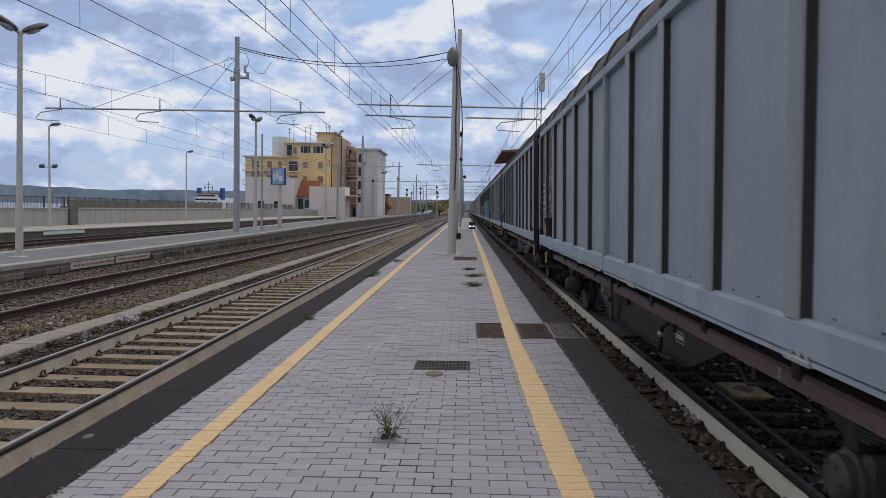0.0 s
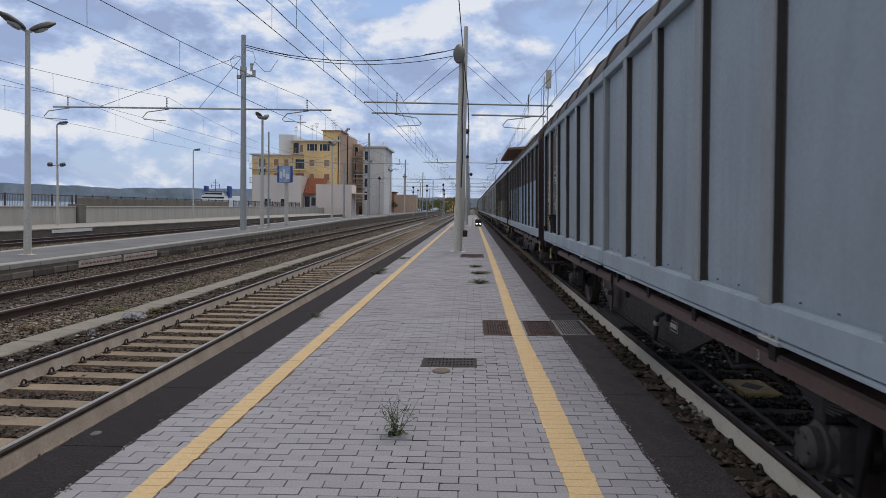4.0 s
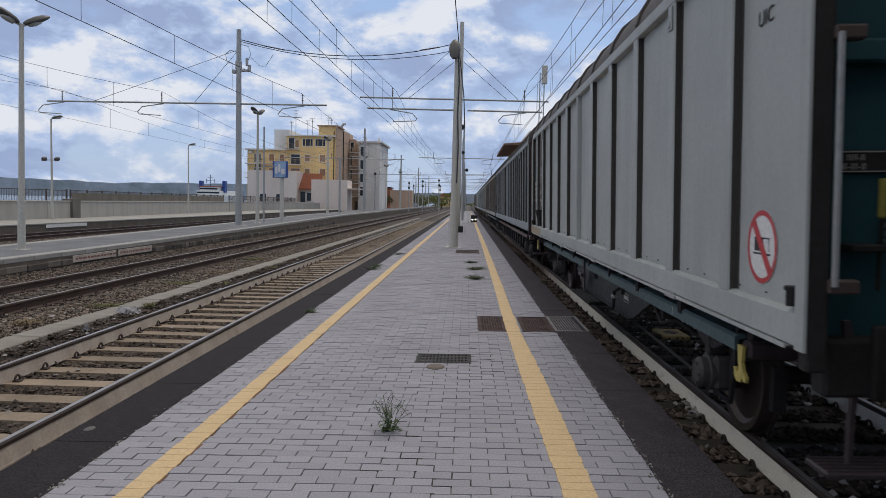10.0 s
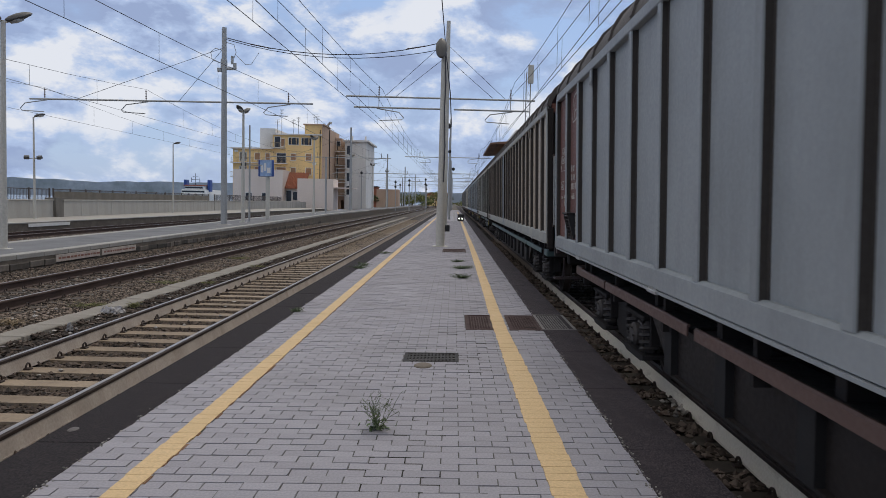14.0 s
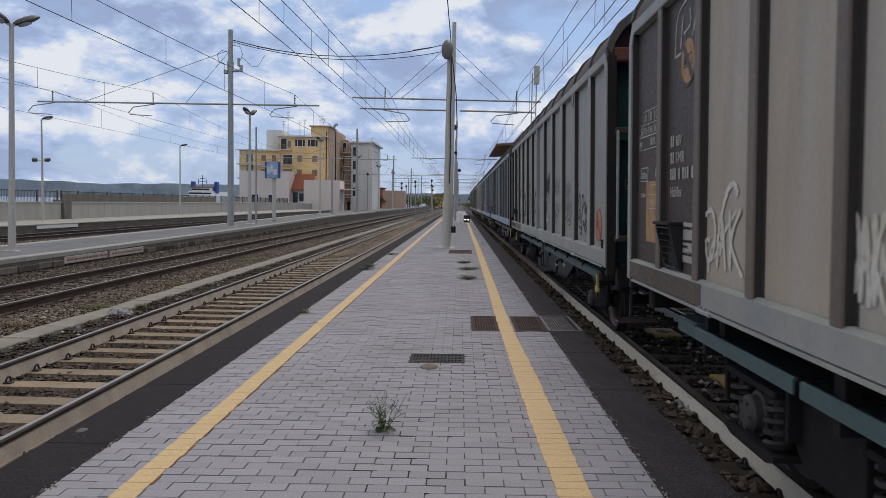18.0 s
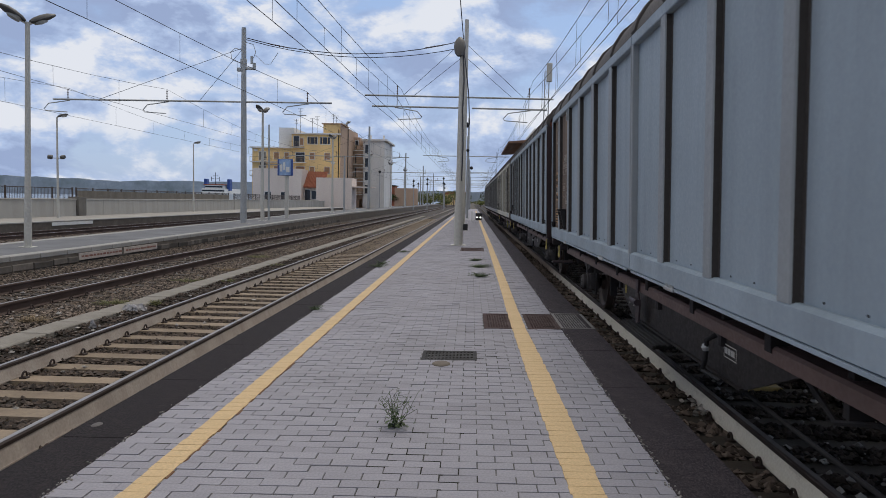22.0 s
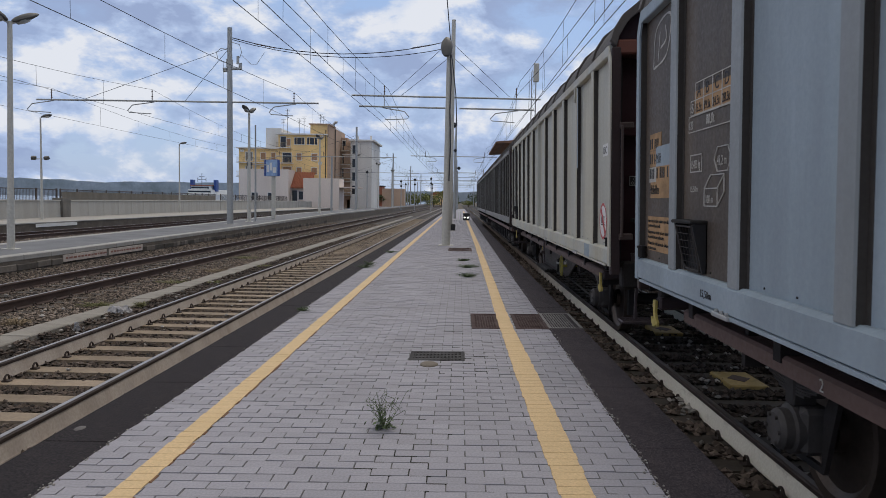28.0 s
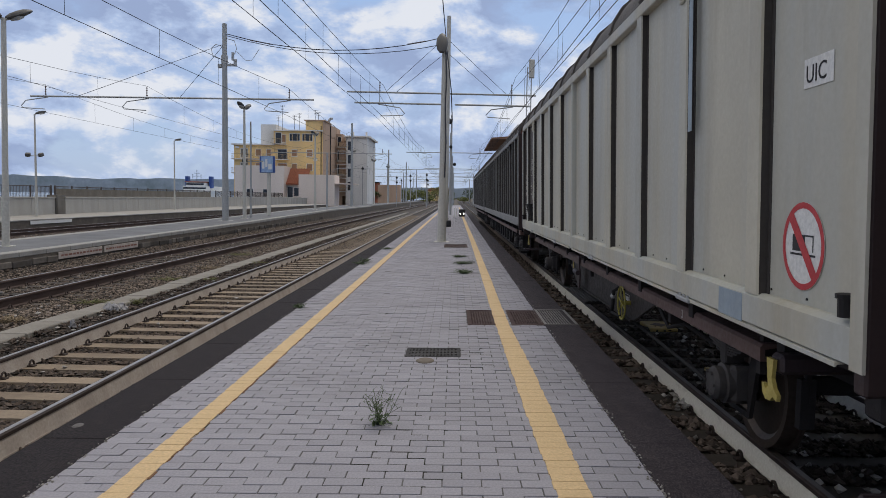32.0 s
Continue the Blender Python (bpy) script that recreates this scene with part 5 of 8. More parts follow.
        k = Kit().tube([(lean(z1), p, z1), (lean(z0 + 0.03), p, z0 + 0.03), (lean(z0), p + 0.03, z0), (lean(z0), q - 0.03, z0), (lean(z0 + 0.03), q, z0 + 0.03), (lean(z1), q, z1), (lean(z1), p, z1)], 0.008, 6)
        for j in range(1, 5):
            y = p + (q - p) * j / 5
            k.cyl((lean(z0), y, z0), (lean(z1), y, z1), 0.003, n=4)
        for j in range(1, 6):
            z = z0 + (z1 - z0) * j / 6
            k.cyl((lean(z), p, z), (lean(z), q, z), 0.003, n=4)
        part("grate", k, SPRINGM, gb, "hinged wire grate")
    return w


SANDTAN = wagon_paint("paint_tan", (0.33, 0.26, 0.17), dirt=0.5)
FAINT = surface("faded_letter_paint", (0.40, 0.35, 0.29), 0.7, grain=40, stain=8, dirt=0.6, dark=(0.17, 0.13, 0.10))
SHORT = dict(L=15.02, bogie=False, wall=BLUEGREY, tail=BROWN, ends=ENDBROWN, sole=SOLEBROWN, rib=STEELGREY, sill=PALEBLUE)
LONG = dict(SHORT, L=22.45, bogie=True)
SPECS = [
    dict(SHORT, label="blue-grey sliding-wall freight wagon with brown lettered end panels", patch=LABELW, post=PALEBLUE),
    dict(SHORT, label="blue-grey sliding-wall freight wagon with red-brown end panels", tail=REDBROWN, post=PALEBLUE, disc=True),
    dict(SHORT, label="blue-grey sliding-wall freight wagon with faded orange lettering", patch=LABELM, ink=LABELM, post=PALEBLUE, tail=DULLBROWN),
    dict(SHORT, label="sliding-wall freight wagon painted pale blue below dark brown", wall=LOWBLUE, front=BROWN, rib=LOWBLUE, sill=PALEBLUE, post=BROWN, disc=True),
    dict(SHORT, label="dark brown and beige sliding-wall freight wagon with silver graffiti", wall=BEIGE_BROWN, rib=BEIGE_BROWN, tailrib=DULLBROWN, post=DULLBROWN, tail=DULLBROWN, ends=ENDTEAL, sill=BLUEGREY, patch=GREYPATCH, ink=GREYPATCH, patchbox=(0.11, 1.08, 1.72, 2.59), ground=(1.40, 2.33, 2.19, 2.98), lt=IRON, noticep=LABELM),
    dict(SHORT, label="pale grey sliding-wall freight wagon with a teal sole bar", wall=PALEGREY, rib=PALEGREY, sill=PALEGREY, sole=SOLETEAL, ends=ENDTEAL, disc=True),
    dict(LONG, label="long steel-grey bogie freight wagon with a yellow label", wall=STEELGREY, rib=STEELGREY, sill=STEELGREY, tail=REDBROWN, type="Habillss"),
    dict(LONG, label="long sand-grey bogie freight wagon with pale graffiti and teal beams", wall=SANDGREY, rib=TAUPE, sill=GREENGREY, sole=SOLETEAL, ends=ENDTEAL, type="Habillss", notice=True, half=11.62),
    dict(SHORT, label="green-grey sliding-wall freight wagon with dark graffiti", wall=GREENGREY, rib=GREENGREY, sill=GREENGREY, sole=SOLETEAL, ends=ENDTEAL, disc=True),
    dict(SHORT, label="pale blue-grey sliding-wall freight wagon with faded tan-brown end panels", wall=PALEBLUE, rib=STEELGREY, tail=FADEDBROWN, patch=LABELM, lt=FAINT, noticep=LABELM),
    dict(SHORT, label="pale blue-grey sliding-wall freight wagon with dark orange-lettered end", wall=PALEBLUE, rib=STEELGREY, patch=LABELM, ink=LABELM, tail=DULLBROWN, pale=PALEBLUE),
    dict(SHORT, label="beige sliding-wall freight wagon with a round warning sign", wall=BEIGE, rib=BEIGE, sill=BEIGE, wheelpaint=YDULL),
    dict(LONG, label="long dark grey bogie freight wagon near the end of the train", wall=DARKGREY, rib=DARKGREY, sill=GREYSILL, marks=False),
    dict(LONG, label="last long dark grey bogie freight wagon of the train", wall=DARKGREY, rib=DARKGREY, sill=GREYSILL, marks=False),
]
WAGONS = [build_wagon(s) for s in SPECS]


# signs on the leading panels
for i, y, z, r in ((5, 0.68, 1.60, 0.21), (8, 0.72, 1.58, 0.20), (11, 0.66, 1.60, 0.215)):
    no_entry_disc(WAGONS[i], y, z, r, WHITE if i != 8 else LABELM)
no_entry_disc(WAGONS[3], 0.66, 1.66, 0.17, LABELW)
no_entry_disc(WAGONS[6], 0.66, 2.78, 0.19, LABELW, ink=BROWN)
plate(WAGONS[6], "label", 0.50, 0.86, 1.50, 2.05, LABELY, label="yellow printed label")
for r, widths in enumerate(([0.16, 0.06], [0.10, 0.08, 0.05], [0.20], [0.12, 0.10], [0.07, 0.14], [0.22], [0.09, 0.06, 0.08], [0.18], [0.12, 0.07], [0.21], [0.10, 0.09])):
    bars(WAGONS[6], "label_lines", 0.82, 1.99 - 0.04 * r, widths, 0.014 if r % 4 else 0.022, BROWN, XP - 0.006)
plate(WAGONS[4], "label", 0.46, 1.04, 1.39, 1.68, LABELM, label="faded orange notice in three languages")
for r, words in enumerate(("Carro deve circolare soltanto", "con pareti laterali scorrevoli", "Le wagon ne doit circuler", "que parois laterales coulissantes", "Wahrend der Fahrt mussen die", "Schiebewande geschlossen sein")):
    writing(WAGONS[4], "lettering", words, 1.03, 1.63 - 0.04 * r - 0.012 * (r // 2), 0.036, BROWN, XP - 0.0065)
plate(WAGONS[2], "label", 0.30, 0.75, 1.40, 1.66, LABELW, label="faded white notice")
plate(WAGONS[11], "uic_plate", 0.41, 0.69, 2.36, 2.50, WHITE, label="white plate with three letters")
writing(WAGONS[11], "lettering", "UIC", 0.67, 2.385, 0.12, IRON, XP - 0.006)
writing(WAGONS[5], "lettering", "UIC", 0.80, 2.86, 0.13, IRON, XP - 0.006)
writing(WAGONS[1], "lettering", "UIC", 0.62, 2.62, 0.11, LABELM, XP - 0.006)
plate(WAGONS[11], "paint_patch", 2.22, 2.30, 2.3, 3.4, PALEBLUE, XR + 0.001)
plate(WAGONS[11], "paint_patch", 1.25, 1.62, 1.13, 1.29, PALEBLUE, XR - 0.006)
plate(WAGONS[7], "paper", 21.55, 21.98, 1.50, 2.04, LABELM, label="torn yellowed paper notice")
plate(WAGONS[5], "paint_patch", 14.28, 14.80, 2.42, 2.78, ENDTEAL, label="fresh teal paint patch")
plate(WAGONS[5], "paint_patch", 12.9, 15.04, 1.13, 1.29, SANDTAN, XR - 0.006, "faded tan paint")
plate(WAGONS[5], "paint_patch", 15.055, 15.145, 1.12, 1.40, SANDTAN, XR - 0.008, "faded tan paint")
plate(WAGONS[5], "paint_patch", 15.055, 15.145, 1.75, 3.3, SANDGREY, XR - 0.008, "faded sand paint")
plate(WAGONS[5], "paint_patch", 15.055, 15.145, 1.40, 1.75, PALEBLUE, XR - 0.008, "faded pale blue paint")
plate(WAGONS[3], "paint_patch", 12.9, 15.1, 1.13, 1.29, BEIGE_BROWN, XR - 0.006)
plate(WAGONS[0], "faded_block", 14.25, 14.55, 1.36, 1.64, REDBROWN, XP - 0.0055)
for i, y in ((0, 5.2), (9, 10.4), (10, 9.0), (1, 12.45)):
    outline(WAGONS[i], "hatch_seam", y - 0.24, y, 1.33, 1.62, 0.008, IRON)
for i in range(len(WAGONS)):
    lw_ = SPECS[i]["L"]
    for y in ((2.435, lw_ - 2.435) if lw_ < 20 else (3.056, lw_ - 3.056)):
        lug = Kit().cbox(XR - 0.02, XR, -0.045, 0.045, 3.22, 3.42, 0.01)
        lug.cyl((XR - 0.03, 0, 3.27), (XR, 0, 3.27), 0.03, n=10)
        part("lifting_lug", lug, SPECS[i]["rib"], WAGONS[i], "small wall lug", at=pose(0, y, 0))

plate(WAGONS[1], "paint_patch", 15.02 - 2.34, 15.02 - 1.30, 1.30, 1.71, SLATE, XP - 0.002, "dark grey repaint over the red-brown panel")
for i in (1, 10):
    writing(WAGONS[i], "lettering", "15,50m", 15.02 - 1.86, 1.185, 0.075, IRON, XR - 0.006)
splash = [[(13.05, 1.62), (12.98, 1.56), (13.0, 1.49), (12.94, 1.44)], [(12.9, 1.60), (12.86, 1.57), (12.83, 1.60)], [(12.97, 1.38), (12.93, 1.36)]]
plate(WAGONS[8], "paint_patch", 11.6, 14.91, 1.142, 1.292, surface("dirty_tan", (0.185, 0.165, 0.13), 0.8, grain=30, stain=3, dirt=0.7, streak=True), XR - 0.0045, "dirt-stained tan sill")
strokes(WAGONS[8], "paint_splash", splash, 0.015, SPRAYWHITE, XP - 0.006, label="spilt white paint")
plate(WAGONS[8], "table_ground", 15.02 - 2.26, 15.02 - 1.52, 2.33, 2.60, WEBTEAL, label="dark teal table ground")

# sprayed writing
strokes(WAGONS[4], "graffiti", [[(12.34, 2.58), (12.25, 2.29), (12.02, 1.77), (11.92, 1.42), (11.83, 1.8)], [(11.24, 1.36), (11.36, 1.78), (10.83, 2.24), (10.42, 1.78), (10.34, 1.57)], [(10.04, 2.22), (9.58, 2.19), (9.2, 2.18)], [(9.27, 2.12), (9.51, 1.97), (9.84, 1.69)]], 0.05, SILVER, XP - 0.0045, label="silver sprayed letters")
strokes(WAGONS[4], "graffiti", [[(12.96, 2.08), (12.37, 2.12), (11.83, 2.18)], [(9.92, 1.67), (9.5, 1.54), (9.12, 1.49)]], 0.085, SILVER, XP - 0.0065, label="silver sprayed letters")
strokes(WAGONS[4], "graffiti", [[(10.01, 2.4), (10.03, 2.11), (9.9, 1.71), (9.96, 1.55), (9.72, 1.34)]], 0.075, SILVER, XP - 0.0085, label="silver sprayed letters")
strokes(WAGONS[4], "graffiti", [[(8.78, 2.33), (8.63, 2.19), (8.44, 1.95), (8.35, 1.75), (8.43, 1.59), (8.64, 1.49), (8.8, 1.47)]], 0.11, SILVER, XP - 0.010499999999999999, label="silver sprayed letters")
strokes(WAGONS[4], "graffiti", [[(6.24, 2.61), (6.29, 2.25), (5.96, 1.55)], [(5.2, 1.46), (5.32, 1.78), (4.9, 2.22), (4.43, 1.59)], [(5.41, 1.62), (5.24, 1.49)], [(4.47, 1.88), (4.26, 1.96)], [(5.96, 1.55), (5.88, 1.88)]], 0.045, SILVER, label="silver sprayed letters")
strokes(WAGONS[4], "graffiti", [[(6.78, 2.16), (5.77, 2.18)], [(3.43, 2.4), (3.58, 2.15), (3.97, 1.95)], [(3.97, 1.79), (3.68, 1.53), (3.31, 1.43), (3.08, 1.49), (3.03, 1.73)]], 0.08, SILVER, label="silver sprayed letters")
strokes(WAGONS[4], "graffiti", [[(3.82, 2.33), (3.62, 2.38), (3.41, 2.32)]], 0.1, SILVERFADE, label="silver sprayed letters")
tag = [[(0.05, 1.37), (-0.02, 1.58), (-0.12, 1.67), (-0.08, 1.53), (-0.18, 1.59), (-0.18, 1.73), (-0.25, 1.55), (-0.27, 1.75), (-0.33, 1.64)], [(-0.25, 1.77), (-0.31, 1.97), (-0.43, 2.12), (-0.55, 2.16), (-0.62, 2.11), (-0.62, 2.06)], [(-0.34, 1.74), (-0.41, 1.80), (-0.62, 1.94)]]
for y, big in ((13.45, 1.0), (14.40, 1.05), (15.40, 1.05), (16.43, 1.0), (17.4, 0.95), (18.38, 0.85), (20.25, 0.75)):
    sc = [[(y + u * big, 1.37 + (v - 1.37) * big) for u, v in path] for path in tag]
    strokes(WAGONS[7], "graffiti", sc, 0.019, SPRAYPALE, label="pale sprayed tag with a loop")
    strokes(WAGONS[7], "graffiti", [sc[1][1:]], 0.027, SPRAYPALE, XP - 0.007, label="broad loop of the sprayed tag")
strokes(WAGONS[7], "graffiti", [[(12.51, 2.02), (12.49, 1.72), (12.48, 1.48), (12.42, 1.66), (12.36, 1.80), (12.30, 1.66), (12.25, 1.57), (12.25, 1.84)], [(12.21, 1.80), (12.21, 1.66), (12.17, 1.64), (12.15, 1.72), (12.18, 1.82), (12.21, 1.80)], [(12.10, 1.80), (12.11, 1.60)], [(12.09, 1.93), (12.09, 1.85)], [(11.90, 1.71), (11.90, 1.63)], [(11.97, 2.03), (11.975, 1.76), (11.99, 1.51), (12.02, 1.33)], [(12.53, 1.40), (12.32, 1.46), (12.02, 1.46)]], 0.026, SPRAYCREAM, label="pale sprayed letters")
for y0, y1, mt in ((11.60, 11.73, PALEBLUE), (11.525, 11.575, UNDER), (11.385, 11.525, TAUPE), (11.345, 11.385, UNDER), (11.22, 11.345, PALEBLUE)):
    plate(WAGONS[7], "door_gap" if mt == UNDER else "meeting_strip", y0, y1, 1.14, 3.48, mt, XR - 0.008)
plate(WAGONS[7], "paint_patch", 20.25, 22.34, 1.142, 1.292, DULLBROWN, XR - 0.0055, "dark purple-brown sill end")
gak = [[(0.02, 1.76), (-0.10, 1.80), (-0.18, 1.68), (-0.14, 1.50), (-0.04, 1.46), (0.0, 1.58), (-0.08, 1.60)], [(-0.22, 1.42), (-0.28, 1.78), (-0.38, 1.41)], [(-0.24, 1.58), (-0.36, 1.57)], [(-0.44, 1.80), (-0.46, 1.42)], [(-0.62, 1.81), (-0.47, 1.60), (-0.66, 1.40)]]
for y, big in ((20.33, 1.0), (18.47, 0.45)):
    strokes(WAGONS[7], "graffiti", [[(y + u * big, v) for u, v in path] for path in gak], 0.022, SPRAYPALE, XP - 0.0075, label="three pale sprayed letters")
no_entry_disc(WAGONS[7], 20.8, 2.9, 0.19, LABELM, ink=BROWN)
strokes(WAGONS[7], "graffiti", [[(12.23, 2.06), (12.07, 2.065), (11.86, 2.045)]], 0.05, SPRAYCREAM, label="pale sprayed letters")


def scrawl(wagon, ya, yb, za, zb, n, width, material, seed):
    """A quick sprayed name: a row of looping letters with an underline."""
    r = random.Random(seed)
    paths = []
    for q in range(n):
        u = ya + (yb - ya) * (q + 0.5) / n
        d = abs(yb - ya) / n
        paths.append([(u + d * r.uniform(0.2, 0.6), zb - r.uniform(0, 0.05)), (u + d * r.uniform(-0.2, 0.4), za + (zb - za) * r.uniform(0.2, 0.5)), (u - d * r.uniform(0, 0.5), za + r.uniform(0, 0.08)), (u - d * r.uniform(0.2, 0.7), za + (zb - za) * r.uniform(0.5, 0.8)), (u + d * r.uniform(-0.2, 0.3), zb - (zb - za) * r.uniform(0.1, 0.4))])
    strokes(wagon, "graffiti", paths, width, material, label="scrawled sprayed name")


for a, b, c0, d0, n, m_, sd in ((9.95, 9.5, 2.14, 2.36, 4, SPRAYDARK, 10), (8.45, 8.1, 1.95, 2.15, 4, SPRAYDARK, 13)):
    scrawl(WAGONS[8], a, b, c0, d0, n, 0.013, m_, sd)
strokes(WAGONS[8], "graffiti", [[(2.22, 2.11), (2.3, 2.09), (2.34, 1.91), (2.31, 1.79), (2.24, 1.91), (2.15, 1.99)], [(2.07, 1.98), (2.11, 1.77), (2.22, 1.74), (2.23, 1.62), (2.11, 1.67), (2.14, 1.74)], [(1.97, 1.9), (1.94, 1.78), (1.83, 1.82), (1.82, 1.93), (1.91, 1.96), (1.97, 1.9)], [(2.02, 1.65), (2.06, 1.56), (1.98, 1.68), (1.89, 1.79), (1.7, 1.85), (1.75, 1.71), (1.59, 1.8), (1.68, 1.61)], [(2.22, 1.53), (2.0, 1.49), (1.96, 1.54), (1.99, 1.42), (2.12, 1.43)], [(1.87, 1.56), (1.8, 1.6), (1.7, 1.54), (1.56, 1.62), (1.54, 1.56), (1.66, 1.46), (1.8, 1.54), (1.88, 1.57)]], 0.02, SPRAYDARK, label="dark sprayed letters")
strokes(WAGONS[8], "graffiti", [[(3.55, 2.17), (3.42, 1.92), (3.29, 2.19), (3.22, 1.94), (3.07, 2.14), (3.11, 1.98)], [(3.63, 1.7), (3.65, 1.6), (3.35, 1.66), (3.58, 1.86), (3.36, 1.75), (3.28, 1.9), (3.16, 1.67), (3.09, 1.88), (2.99, 1.78), (2.84, 1.86), (2.93, 1.7), (3.09, 1.59)], [(3.37, 1.56), (3.18, 1.6), (3.05, 1.53), (3.23, 1.51)], [(4.93, 1.97), (4.93, 2.31), (4.72, 2.0), (4.61, 2.26), (4.47, 2.02), (4.32, 2.24), (4.19, 1.98)], [(4.91, 1.8), (4.72, 1.64), (4.65, 1.83), (4.38, 1.68), (4.45, 1.83)], [(4.7, 1.48), (4.77, 1.61), (4.51, 1.62), (4.7, 1.48)], [(6.2, 2.13), (6.16, 2.32), (5.9, 2.09), (5.8, 2.36), (5.61, 2.41)]], 0.014, SPRAYDARK, label="dark sprayed letters")
strokes(WAGONS[8], "graffiti_fill", [[(11.02, 1.87), (10.99, 1.63)], [(10.92, 1.9), (9.91, 1.93)], [(10.9, 1.75), (9.89, 1.79)], [(10.89, 1.62), (9.88, 1.66)]], 0.085, SPRAYFILL, label="pale blue-white sprayed fill")
strokes(WAGONS[8], "graffiti_fill", [[(12.33, 1.92), (11.76, 1.87)], [(12.3, 1.65), (11.86, 1.77)], [(12.2, 1.39), (11.45, 1.55)], [(8.96, 1.94), (8.68, 1.84)], [(9.11, 1.62), (8.15, 1.49)], [(11.12, 1.97), (11.08, 1.69)], [(10.2, 1.9), (10.03, 1.65)]], 0.12, SPRAYFILL, label="pale blue-white sprayed fill")
strokes(WAGONS[8], "graffiti", [[(6.11, 1.98), (6.19, 2.24), (6.02, 2.09), (6.08, 2.31)], [(5.98, 2.33), (6.0, 2.2), (5.95, 2.09), (5.88, 2.14), (5.88, 2.25), (5.94, 2.32), (5.98, 2.33)], [(5.81, 2.36), (5.82, 2.22), (5.82, 2.05), (5.69, 2.14), (5.68, 2.32), (5.81, 2.36)]], 0.035, SPRAYDARK, XP - 0.009, label="sprayed letters and figures")
strokes(WAGONS[8], "graffiti", [[(6.17, 1.9), (6.07, 1.93), (5.96, 1.9), (6.05, 1.78), (6.08, 1.77)], [(5.89, 1.71), (5.85, 1.98), (5.79, 1.71)], [(5.98, 1.82), (5.75, 1.81)], [(5.75, 1.92), (5.64, 1.89), (5.62, 1.78), (5.71, 1.69)], [(6.14, 1.64), (6.11, 1.46)], [(6.06, 1.58), (6.03, 1.67), (5.9, 1.62), (5.97, 1.55), (5.86, 1.48)], [(5.8, 1.68), (5.78, 1.45)], [(5.78, 1.68), (5.69, 1.52)], [(6.14, 1.52), (5.7, 1.55)], [(5.67, 1.42), (5.7, 1.61), (5.62, 1.66)]], 0.022, SPRAYWHITE, XP - 0.009, label="sprayed letters and figures")
strokes(WAGONS[8], "graffiti", [[(7.53, 1.94), (7.23, 1.67)], [(7.42, 1.94), (7.15, 1.65)], [(7.15, 2.01), (7.06, 2.09), (6.99, 2.05), (7.05, 2.0), (7.15, 2.01)], [(7.18, 1.9), (6.81, 1.84), (6.64, 1.76), (6.57, 1.76)], [(6.84, 1.89), (6.79, 1.99), (6.66, 1.91), (6.72, 1.77), (6.82, 1.86)], [(6.96, 2.02), (6.9, 1.87), (6.82, 1.7), (6.64, 1.68)], [(7.31, 1.68), (6.85, 1.59), (7.02, 1.69), (7.31, 1.92)], [(6.77, 2.01), (6.68, 2.09), (6.61, 2.09)], [(6.54, 1.99), (6.5, 2.09), (6.45, 2.13)]], 0.015, SPRAYWHITE, XP - 0.009, label="sprayed letters and figures")
strokes(WAGONS[8], "graffiti", [[(9.34, 1.39), (9.52, 1.49), (9.53, 1.95), (9.28, 2.08), (8.7, 2.01), (8.43, 1.84), (8.41, 1.72)], [(9.02, 1.7), (8.78, 1.61), (8.22, 1.7)], [(9.0, 1.52), (8.63, 1.54), (8.25, 1.7), (8.05, 1.57)], [(8.89, 1.42), (8.42, 1.53), (8.37, 1.41), (8.61, 1.34)], [(11.49, 2.05), (10.89, 2.07), (10.74, 1.63), (11.32, 1.58), (11.49, 2.05)], [(10.45, 2.12), (9.95, 1.98), (9.81, 1.83), (9.98, 1.35)]], 0.03, SPRAYDARK, XP - 0.009, label="sprayed letters and figures")
strokes(WAGONS[8], "graffiti", [[(12.67, 2.19), (12.58, 2.11), (12.38, 2.24), (12.43, 2.13), (12.24, 2.25), (12.19, 2.14), (12.09, 2.31), (12.03, 2.15), (11.93, 2.27), (11.88, 2.16), (11.79, 2.31), (11.74, 2.16)], [(12.32, 2.05), (12.19, 2.1), (11.84, 2.08), (11.94, 2.11)]], 0.012, SPRAYDARK, XP - 0.009, label="dark outlines of a sprayed picture")
strokes(WAGONS[8], "graffiti", [[(12.61, 2.04), (12.42, 2.05), (11.16, 2.0)], [(12.57, 2.04), (12.45, 1.74), (12.32, 1.52), (11.9, 1.56), (11.42, 1.66)], [(12.44, 1.32), (12.41, 1.41), (11.84, 1.59)], [(12.04, 1.7), (11.82, 1.69), (11.99, 1.58), (12.04, 1.7)], [(11.81, 1.36), (11.62, 1.6), (11.37, 1.63), (11.31, 1.41), (11.81, 1.37)], [(11.37, 1.69), (11.16, 1.83)], [(11.15, 2.02), (11.1, 1.54)], [(11.15, 2.03), (10.93, 2.0), (10.65, 2.04), (10.47, 2.12), (10.13, 2.11), (9.92, 2.06)], [(11.08, 1.55), (10.7, 1.57), (9.87, 1.59)], [(10.94, 1.53), (10.74, 1.31)], [(10.62, 1.31), (10.56, 1.55)], [(10.47, 1.55), (10.29, 1.34)], [(9.92, 1.38), (9.88, 1.54)]], 0.02, SPRAYDARK, XP - 0.009, label="dark outlines of a sprayed picture")
